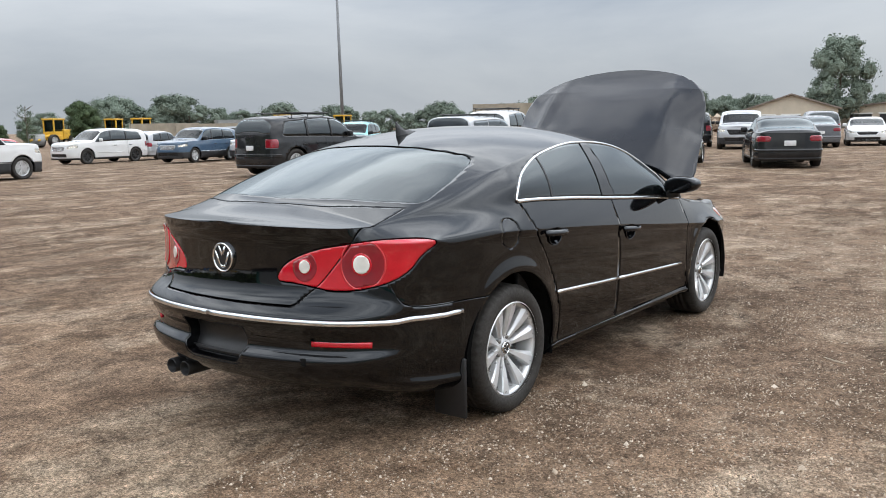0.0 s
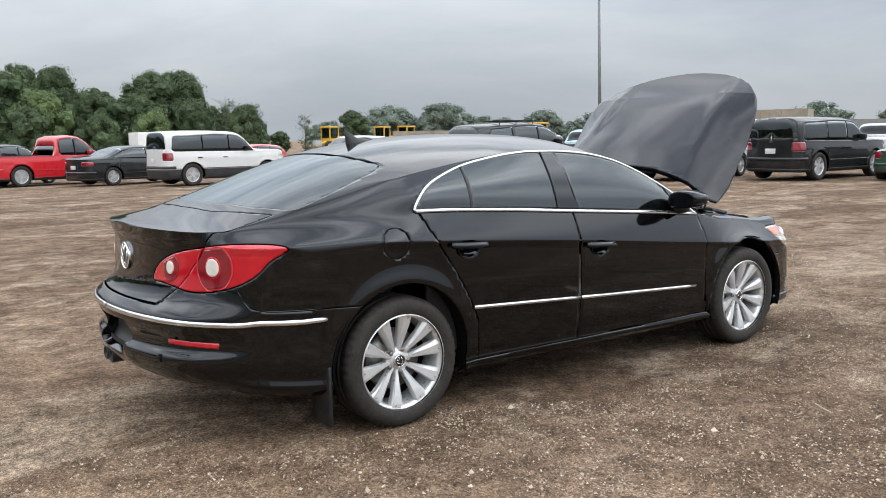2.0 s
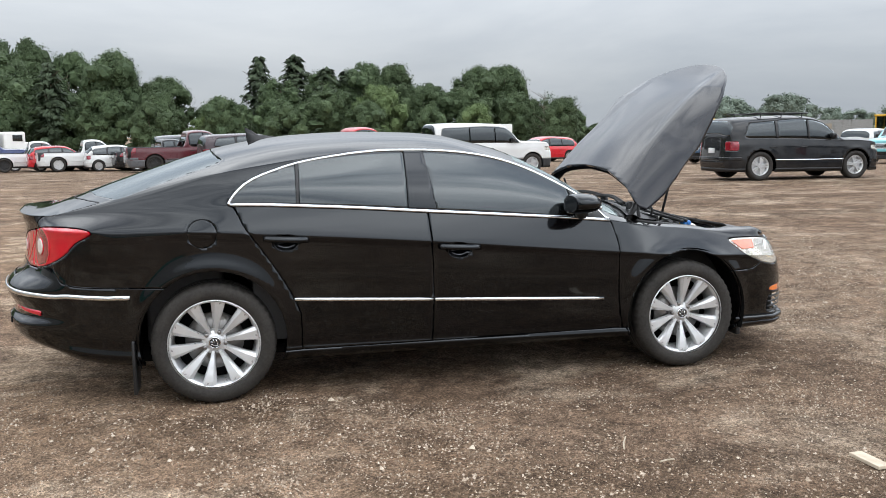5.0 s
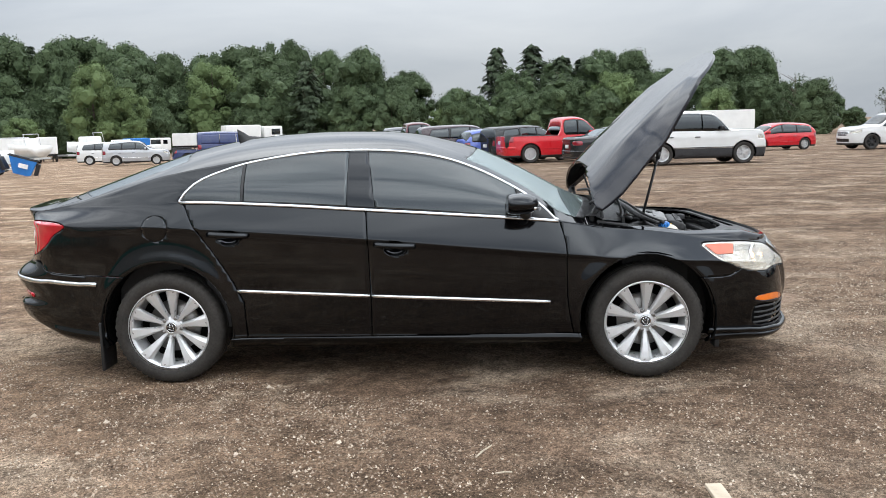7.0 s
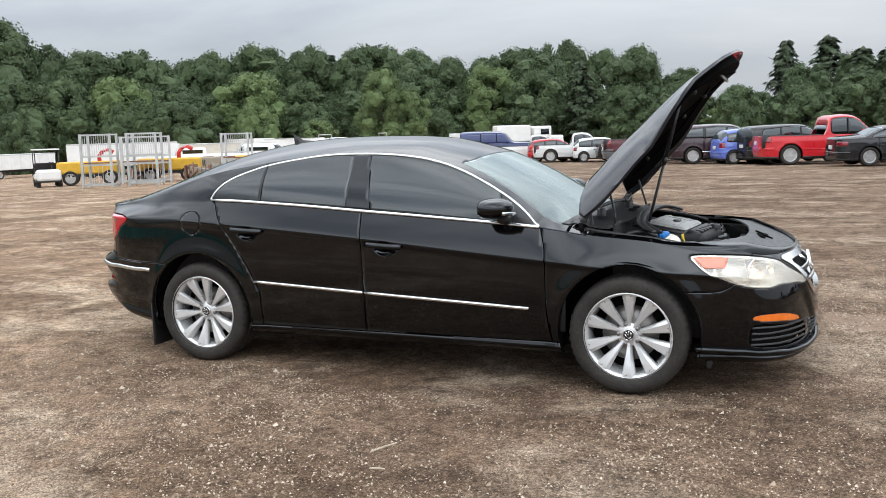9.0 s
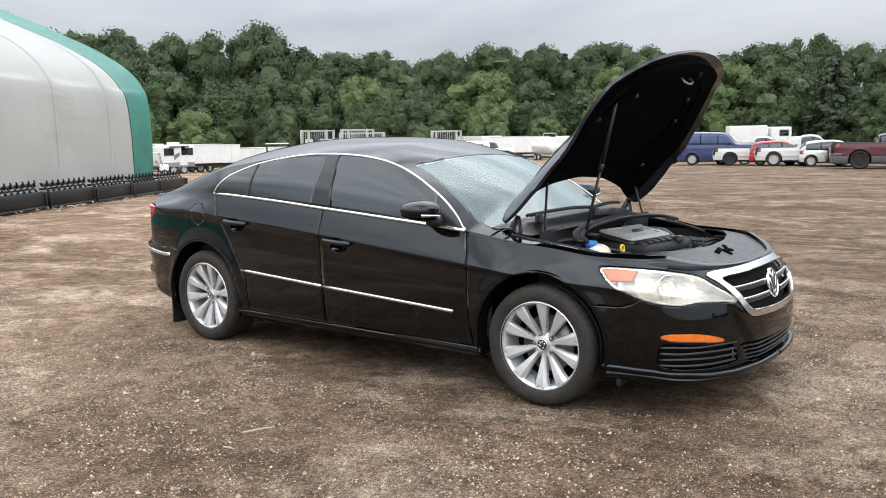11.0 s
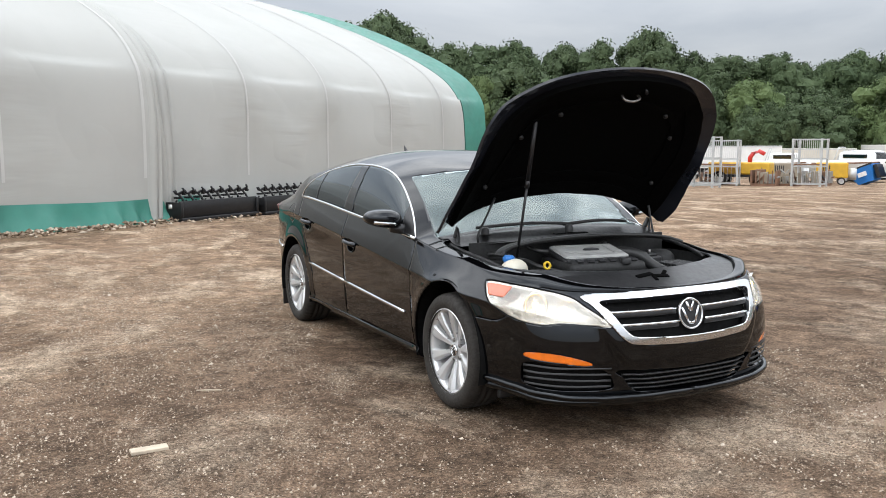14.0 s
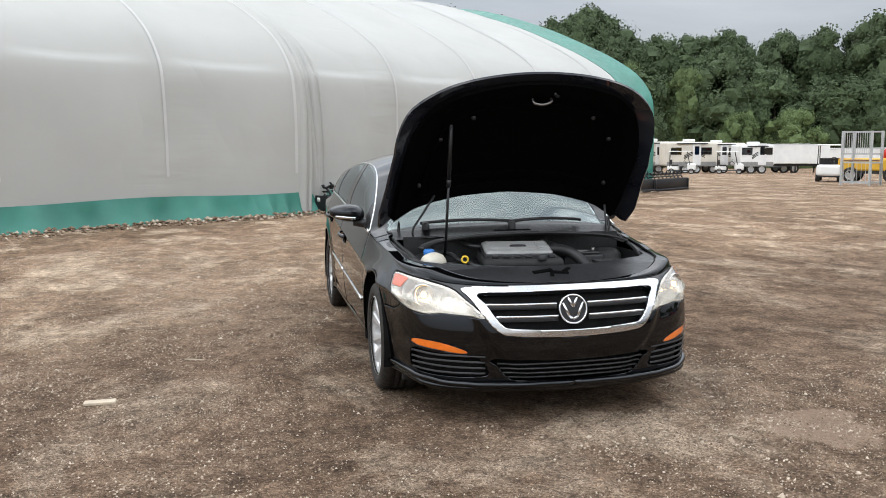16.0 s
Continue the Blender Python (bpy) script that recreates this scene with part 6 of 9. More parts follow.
def plant(kinds, az, dist, height, wide=1.0, sink=0.0):
    """A tree in a compass direction (degrees from +x to the left) at a distance from the yard's middle."""
    x, y = dist * math.cos(radians(az)), dist * math.sin(radians(az))
    src = kinds[int(WOOD_RNG.integers(len(kinds)))]
    s = height * wide * WOOD_RNG.uniform(0.9, 1.15)
    return copy_thing(src, Matrix.Translation((x, y, ground_z(x, y) - 0.1 - sink * height)) @ Matrix.Rotation(WOOD_RNG.uniform(0, 6.28), 4, "Z") @ Matrix.Diagonal((s, s, height, 1)))


skyline = curve([(66, 0.020), (68, 0.030), (70, 0.045), (72, 0.068), (75, 0.069), (77, 0.060), (80, 0.075), (83, 0.070), (86, 0.066), (88, 0.060), (90, 0.032), (92, 0.032), (94, 0.05), (96, 0.072), (98, 0.074), (100, 0.066), (101, 0.084), (103, 0.086), (106, 0.080), (109, 0.082),
                 (113, 0.084), (117, 0.090), (121, 0.085), (125, 0.084), (129, 0.086), (133, 0.090), (137, 0.099), (140, 0.106), (144, 0.106), (147, 0.113), (149, 0.106), (152, 0.097), (154, 0.108), (157, 0.122), (161, 0.128), (170, 0.125)])
az = 67.0
while az < 170:
    far = 112 if az < 100 else 128
    e = (1.15 if az < 95 else 1.20) * float(skyline(az)) * WOOD_RNG.uniform(0.90, 1.08)
    h = far * e + 1.4 - ground_z(far * math.cos(radians(az)), 60)
    plant(BROAD, az, far + WOOD_RNG.uniform(-2, 3), h / 0.97, WOOD_RNG.uniform(0.8, 1.05))
    az += WOOD_RNG.uniform(1.9, 3.2)
az = 67.5
while az < 169:
    far = 104 if az < 100 else 119
    e = 1.15 * float(skyline(az)) * WOOD_RNG.uniform(0.55, 0.90)
    h = far * e + 1.4 - ground_z(far * math.cos(radians(az)), 60)
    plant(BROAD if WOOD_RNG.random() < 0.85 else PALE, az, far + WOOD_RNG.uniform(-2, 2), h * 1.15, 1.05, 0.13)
    az += WOOD_RNG.uniform(2.4, 3.8)
az = 68.0
while az < 169:
    far = 99 if az < 100 else 113
    h = far * WOOD_RNG.uniform(0.015, 0.035) + 1.4 - ground_z(far * math.cos(radians(az)), 60)
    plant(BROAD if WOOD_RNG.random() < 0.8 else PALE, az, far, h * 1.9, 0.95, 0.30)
    az += WOOD_RNG.uniform(3.0, 6.5)
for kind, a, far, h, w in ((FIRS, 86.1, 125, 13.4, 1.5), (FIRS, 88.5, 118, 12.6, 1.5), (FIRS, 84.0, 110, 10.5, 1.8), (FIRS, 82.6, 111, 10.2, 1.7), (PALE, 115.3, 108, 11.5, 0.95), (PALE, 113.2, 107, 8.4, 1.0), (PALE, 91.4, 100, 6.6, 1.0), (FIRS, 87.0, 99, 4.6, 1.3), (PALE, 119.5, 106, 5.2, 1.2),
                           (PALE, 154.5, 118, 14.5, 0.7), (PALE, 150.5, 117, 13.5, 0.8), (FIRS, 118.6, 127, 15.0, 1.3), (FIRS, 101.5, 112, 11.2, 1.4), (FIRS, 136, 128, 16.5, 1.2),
                           (THIN, 67.2, 100, 6.6, 0.9), (THIN, 69.0, 100, 7.2, 1.0), (THIN, 63.8, 100, 5.2, 0.9), (BROAD, 60.4, 105, 5.6, 1.1), (BROAD, 65.5, 100, 3.0, 1.4)):
    plant(kind, a, far, h, w)
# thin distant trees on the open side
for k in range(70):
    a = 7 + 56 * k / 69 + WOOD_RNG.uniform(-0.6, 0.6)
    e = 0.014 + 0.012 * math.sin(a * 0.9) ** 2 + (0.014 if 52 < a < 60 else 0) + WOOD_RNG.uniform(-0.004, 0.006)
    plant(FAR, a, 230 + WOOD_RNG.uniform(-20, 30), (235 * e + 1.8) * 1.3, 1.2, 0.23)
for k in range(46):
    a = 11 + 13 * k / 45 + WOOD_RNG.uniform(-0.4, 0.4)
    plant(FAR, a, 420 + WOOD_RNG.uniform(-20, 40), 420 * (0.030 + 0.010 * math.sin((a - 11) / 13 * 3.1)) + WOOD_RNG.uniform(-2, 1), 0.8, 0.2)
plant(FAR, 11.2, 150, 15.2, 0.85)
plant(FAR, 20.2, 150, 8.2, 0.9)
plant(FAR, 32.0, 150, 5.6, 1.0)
for t in BROAD + PALE + FIRS + THIN + FAR:
    for c in list(t.children):
        bpy.data.objects.remove(c)
    bpy.data.objects.remove(t)

# ---- fabric storage dome beside the yard ----
k = Mat("dome_fabric")
tone = k.mix(k.ramp(k.noise(0.5, 5), [(0.3, 0.0), (0.7, 1.0)]), (0.372, 0.372, 0.350), (0.414, 0.414, 0.391))
tone = k.mix(k.ramp(k.noise(2.2, 6, 0.65, (1, 1, 0.15)), [(0.55, 0.0), (0.85, 0.25)]), tone, (0.353, 0.344, 0.317))
k.put(Base_Color=tone, Roughness=0.55)
fold = k.noise(0.9, 3, 0.45, (0.30, 0.30, 2.6), 0.3)
where = k.ramp(k.noise(0.35, 2), [(0.48, 0.0), (0.62, 1.0)])
k.bump(k.mix(1.0, fold, where, "MULTIPLY"), 0.5, 0.10)
M_FABRIC = k.m
M_SEAM = plain("seam_fabric", (0.49, 0.49, 0.47), 0.5, 0.0, 0.05, 2)
M_GREEN = plain("green_fabric", (0.035, 0.19, 0.145), 0.5, 0.0, 0.18, 1.2, 0.15)
DOME_0, DOME_U, DOME_N = Vector((-12.40, -0.27, 0)), Vector((-0.555, 0.832, 0)), Vector((-0.832, -0.555, 0))
DOME_END, DOME_START, GREEN_W = 14.7, -16.0, 1.40
dome_arc = crom([(0, 0), (0.0, 1.4), (0.02, 2.54), (0.16, 3.08), (0.60, 3.65), (1.35, 4.17), (2.5, 4.75), (4.9, 5.75), (8.0, 6.64), (11.0, 6.97)], 46)
dome_arc = np.vstack([dome_arc, np.stack([22 - dome_arc[::-1][1:, 0], dome_arc[::-1][1:, 1]], 1)])


def dome_point(s, k, out=0.0):
    q = dome_arc[k]
    rib = (s - DOME_END) / 3.0
    sag = 0.13 * (0.5 - 0.5 * math.cos(2 * math.pi * rib)) ** 0.5 * min(1, max(0, (q[1] - 1.6) / 1.4))
    fold = 0.10 * math.exp(-((s + 0.1) / 0.13) ** 2) + 0.08 * math.exp(-((s - 0.22) / 0.07) ** 2) + 0.06 * math.exp(-((s - 0.42) / 0.05) ** 2)
    bulge = 0.03 * math.sin(s * 1.7 + q[1] * 0.8) * math.sin(min(1, q[1] / 2.6) * math.pi)
    d = q[0] + sag - fold * (1 if q[1] < 4 else 0.4) - bulge - out
    p = DOME_0 + DOME_U * s + DOME_N * d
    return (p.x, p.y, q[1] - (sag if q[1] > 3 else 0) * 0.8 + ground_z(p.x, p.y) * (1 - min(1, q[1] / 2.5)))


def dome_piece(name, material, stations, parent, rows=range(len(dome_arc)), out=0.0, label=""):
    rows = list(rows)
    v = [dome_point(s, k, out) for s in stations for k in rows]
    n = len(rows)
    f = [(i * n + j, i * n + j + 1, (i + 1) * n + j + 1, (i + 1) * n + j) for i in range(len(stations) - 1) for j in range(n - 1)]
    return part(name, None, None, parent, label, data=mesh_of(name, v, f, material))


dome = thing("storage_dome", "large white fabric storage dome with green end and skirt", "building", None)
dome_piece("fabric_wall", M_FABRIC, np.arange(DOME_START, DOME_END - GREEN_W + 0.01, 0.11), dome)
for rib in range(1, 10):
    s = DOME_END - 3.0 * rib
    if s < DOME_END - GREEN_W - 0.1:
        dome_piece("seam", M_SEAM, [s - 0.03, s, s + 0.03], dome, range(3, len(dome_arc) - 3), 0.010, "welded fabric seam along a rib")
dome_piece("end_band", M_GREEN, np.linspace(DOME_END - GREEN_W, DOME_END, 16), dome, out=0.004, label="green fabric band at the dome's end")
for s_end in (DOME_END, DOME_START):
    ring = [dome_point(s_end, k) for k in range(len(dome_arc))]
    part("gable", None, None, dome, "green fabric gable", data=mesh_of("gable", ring, [tuple(range(len(ring)))], M_GREEN, False))
# gathered cloth where two lengths of the cover meet
for s, w, d in ((-0.16, 0.08, 0.06), (-0.02, 0.07, 0.08), (0.10, 0.06, 0.05), (0.24, 0.10, 0.07), (0.42, 0.07, 0.04)):
    v, rows = [], list(range(0, len(dome_arc) - 30))
    for k in rows:
        for u, h in ((-1, -0.01), (-0.6, 0.55), (0, 1.0), (0.6, 0.55), (1, -0.01)):
            flow = 0.03 * math.sin(k * 0.33 + s * 9) + (0.10 * (s + 0.2)) * max(0, 1 - dome_arc[k][1] / 2.6)
            v.append(dome_point(s + w * u + flow, k, d * h))
    f = [(5 * i + j, 5 * i + j + 1, 5 * i + j + 6, 5 * i + j + 5) for i in range(len(rows) - 1) for j in range(4)]
    part("fold", None, None, dome, "gathered fold of the cover", data=mesh_of("fold", v, f, M_FABRIC))
v, f = [], []
skirt_s = np.arange(DOME_START, 1.2, 0.08)
for i, s in enumerate(skirt_s):
    wave = 0.05 * math.sin(s * 4.1) + 0.03 * math.sin(s * 9.7 + 1) + (0.06 * math.sin(s * 16) if -1.5 < s < 0.8 else 0)
    for h, o in ((0.47 + 0.02 * math.sin(s * 1.3), 0.02), (0.30, 0.05 + wave * 0.3), (0.14, 0.10 + wave), (-0.02, 0.18 + wave)):
        p = DOME_0 + DOME_U * s - DOME_N * o
        v.append((p.x, p.y, h + ground_z(p.x, p.y)))
    if i:
        b = 4 * i
        f += [(b - 4 + j, b - 3 + j, b + 1 + j, b + j) for j in range(3)]
part("skirt", None, None, dome, "loose green fabric skirt along the ground", data=mesh_of("skirt", v, f, M_GREEN))

# a bank of rubble along the dome
v, f = [], []
rng = np.random.default_rng(8)
for i in range(2600):
    s, o = rng.uniform(DOME_START, 14), abs(rng.normal()) * 0.35 + 0.12
    p = DOME_0 + DOME_U * s - DOME_N * o
    q = OCT * rng.uniform(0.012, 0.055) * rng.uniform(0.6, 1.4, (6, 3)) * (1, 1, 0.7)
    z = ground_z(p.x, p.y) + 0.07 * math.exp(-((o - 0.4) / 0.3) ** 2) * rng.random()
    b = len(v)
    v += [(p.x + a[0], p.y + a[1], z + a[2]) for a in q]
    f += [tuple(b + j for j in g) for g in OCT_F]
tagged(part("rubble", None, None, data=mesh_of("rubble", v, f, M_STONE, False)), "low bank of loose stones along the dome", "rubble", kind="stuff")

# row of black bucket attachments on skids
M_STEEL = plain("black_steel", (0.010, 0.010, 0.011), 0.45, 0.2, 0.3, 7, 0.1)
M_GREY_STEEL = plain("worn_steel", (0.30, 0.30, 0.29), 0.5, 0.6, 0.2, 9)
M_DECAL = plain("white_decal", (0.75, 0.75, 0.73), 0.5, 0.0, 0.1, 9)
M_REDPAINT = plain("red_paint", (0.50, 0.025, 0.02), 0.4, 0.0, 0.15, 5)


def attachment():
    a = thing("grapple_attachment", "black steel grapple attachment on a skid beside the dome", "machinery", Matrix.Translation((0, 0, -900)), "row of attachments")
    bm = bmesh.new()
    box(bm, (-1.12, -0.26, 0.0), (1.12, 0.22, 0.10), bevel=0.015)
    part("skid", bm, M_STEEL, a)
    bm = bmesh.new()
    box(bm, (-1.10, 0.10, 0.10), (1.10, 0.16, 0.55), bevel=0.01)
    part("back_plate", bm, M_STEEL, a)
    for x in (-1.12, 1.06):
        bm = bmesh.new()
        box(bm, (x, -0.24, 0.08), (x + 0.06, 0.20, 0.52), bevel=0.012)
        end = part("end_plate", bm, M_STEEL, a)
        bm = bmesh.new()
        box(bm, (x - 0.004, -0.16, 0.34), (x + 0.064, -0.06, 0.46))
        part("decal", bm, M_DECAL, end, "small white label")
    for z in (0.20, 0.36):
        bm = bmesh.new()
        rod(bm, (-1.07, -0.04, z), (1.07, -0.04, z), 0.05, seg=12)
        part("roller", bm, M_STEEL, a)
    for i in range(8):
        x = -0.92 + 0.262 * i
        bm = bmesh.new()
        ribbon(bm, [(x, 0.08, 0.44), (x + 0.02, 0.02, 0.62), (x + 0.03, -0.04, 0.70)], 0.07, 0.03, (0, -0.3, 1))
        ribbon(bm, [(x - 0.13, -0.06, 0.70), (x - 0.06, -0.06, 0.775), (x + 0.03, -0.06, 0.72), (x + 0.10, -0.06, 0.735), (x + 0.15, -0.06, 0.82)], 0.045, 0.05, (0, 0.2, 1))
        ribbon(bm, [(x - 0.05, -0.02, 0.70), (x - 0.09, -0.02, 0.84), (x - 0.05, -0.02, 0.90)], 0.03, 0.03, (1, 0, 0))
        ribbon(bm, [(x + 0.03, -0.10, 0.56), (x + 0.06, -0.17, 0.40), (x + 0.04, -0.22, 0.26), (x + 0.09, -0.25, 0.16)], 0.035, 0.02, (0, -1, 0.2))
        bmesh.ops.recalc_face_normals(bm, faces=bm.faces[:])
        part("tine", bm, M_STEEL, a)
        bm = bmesh.new()
        box(bm, (x - 0.02, -0.14, 0.60), (x + 0.09, -0.03, 0.655), bevel=0.01)
        part("bracket", bm, M_STEEL, a)
    return a


att = attachment()
for i in range(7):
    p = DOME_0 + DOME_U * (1.2 + 2.31 * i + (0.06 if i % 2 else 0)) - DOME_N * (0.38 + (0.06 if i % 3 == 1 else 0))
    copy_thing(att, Matrix.Translation((p.x, p.y, ground_z(p.x, p.y) + 0.01)) @ Matrix.Rotation(math.atan2(DOME_U.y, DOME_U.x) + math.pi + 0.02 * (i % 3 - 1), 4, "Z") @ Matrix.Diagonal((0.99, 1, 0.74, 1)))
for c in list(att.children_recursive):
    bpy.data.objects.remove(c)
bpy.data.objects.remove(att)

# ---- parked vehicles ----
FORMS = {
    "suv": dict(mid=[(-0.5, 0.56), (-0.494, 0.66), (-0.470, 0.89), (-0.445, 0.95), (-0.30, 0.985), (-0.08, 1.0), (0.04, 0.98), (0.10, 0.925), (0.205, 0.70), (0.235, 0.665), (0.42, 0.615), (0.478, 0.57), (0.5, 0.50)],
                top=[(-0.5, 0.64), (0, 0.62), (0.21, 0.60), (0.28, 0.605), (0.42, 0.58), (0.5, 0.52)], shield=(0.092, 0.216), back=(-0.489, -0.462), cab=(-0.405, 0.198), posts=(-0.005, -0.20), lean=0.27),
    "boxy": dict(mid=[(-0.5, 0.58), (-0.497, 0.70), (-0.484, 0.95), (-0.465, 0.985), (-0.25, 1.0), (0.0, 0.985), (0.07, 0.965), (0.115, 0.90), (0.198, 0.69), (0.23, 0.655), (0.44, 0.625), (0.488, 0.59), (0.5, 0.52)],
                 top=[(-0.5, 0.61), (0, 0.60), (0.20, 0.595), (0.28, 0.61), (0.44, 0.595), (0.5, 0.53)], shield=(0.108, 0.208), back=(-0.4955, -0.478), cab=(-0.445, 0.190), posts=(-0.01, -0.215), lean=0.17),
    "sedan": dict(mid=[(-0.5, 0.64), (-0.47, 0.715), (-0.36, 0.745), (-0.31, 0.765), (-0.2, 0.92), (-0.1, 0.985), (0, 1.0), (0.06, 0.98), (0.11, 0.92), (0.22, 0.74), (0.26, 0.69), (0.42, 0.61), (0.5, 0.50)],
                  top=[(-0.5, 0.66), (-0.3, 0.665), (0, 0.64), (0.25, 0.62), (0.45, 0.54), (0.5, 0.47)], shield=(0.098, 0.238), back=(-0.33, -0.18), cab=(-0.27, 0.225), posts=(0.01,), lean=0.42),
    "hatch": dict(mid=[(-0.5, 0.58), (-0.48, 0.70), (-0.42, 0.90), (-0.34, 0.965), (-0.2, 0.99), (-0.05, 1.0), (0.06, 0.965), (0.14, 0.88), (0.27, 0.68), (0.31, 0.645), (0.43, 0.59), (0.5, 0.48)],
                  top=[(-0.5, 0.60), (0, 0.60), (0.27, 0.57), (0.31, 0.58), (0.43, 0.53), (0.5, 0.46)], shield=(0.128, 0.285), back=(-0.478, -0.40), cab=(-0.41, 0.275), posts=(0.0, -0.2), lean=0.33),
    "pickup": dict(mid=[(-0.5, 0.595), (-0.086, 0.595), (-0.082, 0.62), (-0.068, 0.93), (-0.04, 0.98), (0.03, 1.0), (0.09, 0.98), (0.13, 0.92), (0.215, 0.69), (0.25, 0.66), (0.44, 0.61), (0.5, 0.53)],
                   top=[(-0.5, 0.585), (0.22, 0.585), (0.28, 0.605), (0.44, 0.57), (0.5, 0.50)], shield=(0.122, 0.228), back=(-0.081, -0.068), cab=(-0.055, 0.205), posts=(0.055,), lean=0.20),
    "open": dict(mid=[(-0.5, 0.58), (-0.44, 0.66), (-0.28, 0.68), (-0.22, 0.70), (-0.16, 0.93), (-0.10, 1.0), (0.0, 0.99), (0.05, 0.96), (0.11, 0.80), (0.14, 0.70), (0.40, 0.63), (0.5, 0.52)],
                 top=[(-0.5, 0.60), (0, 0.64), (0.25, 0.63), (0.44, 0.58), (0.5, 0.50)], shield=(0.062, 0.13), back=(-0.215, -0.165), cab=(-0.12, 0.11), posts=(), lean=0.40),
}
M_PLATE = plain("pale_plate", (0.6, 0.6, 0.6), 0.5)
M_CLAD = plain("grey_cladding", (0.025, 0.025, 0.027), 0.6, 0.0, 0.2, 6)
M_CLEAR_GLASS = glass("clear_glass", (0.22, 0.25, 0.25))


def simple_rim(name, spokes, material, r):
    bm = bmesh.new()
    lathe(bm, [(r, 0.085), (r * 0.95, 0.090), (r * 0.90, 0.075), (r * 0.88, -0.05)], 28)
    for k in range(2 * spokes):
        a = 2 * math.pi * (k // 2) / spokes + (0.17 if k % 2 else -0.17)
        box(bm, (0.10, -r * 0.075, 0.040), (r * 0.93, r * 0.075, 0.074), Matrix.Rotation(a, 4, "Z"))
    lathe(bm, [(0.001, 0.082), (r * 0.22, 0.080), (r * 0.28, 0.06), (r * 0.28, 0.02)], 16)
    lathe(bm, [(0.001, -0.02), (r * 0.88, -0.02)], 20)
    bmesh.ops.recalc_face_normals(bm, faces=bm.faces[:])
    me = bpy.data.meshes.new(name)
    bm.to_mesh(me)
    bm.free()
    me.materials.append(material)
    return me


M_DARK_RIM = plain("dark_rim", (0.05, 0.05, 0.05), 0.4, 0.5)
ME_BG_TYRE = turned("tyre", [(0.66, -0.11), (0.86, -0.125), (0.96, -0.11), (1.0, -0.085), (1.0, 0.085), (0.96, 0.11), (0.86, 0.125), (0.68, 0.10), (0.62, 0.06)], M_RUBBER, 36)
ME_BG_RIM = {"bright": simple_rim("rim", 5, M_ALLOY, 0.68), "dark": simple_rim("rim", 6, M_DARK_RIM, 0.68)}


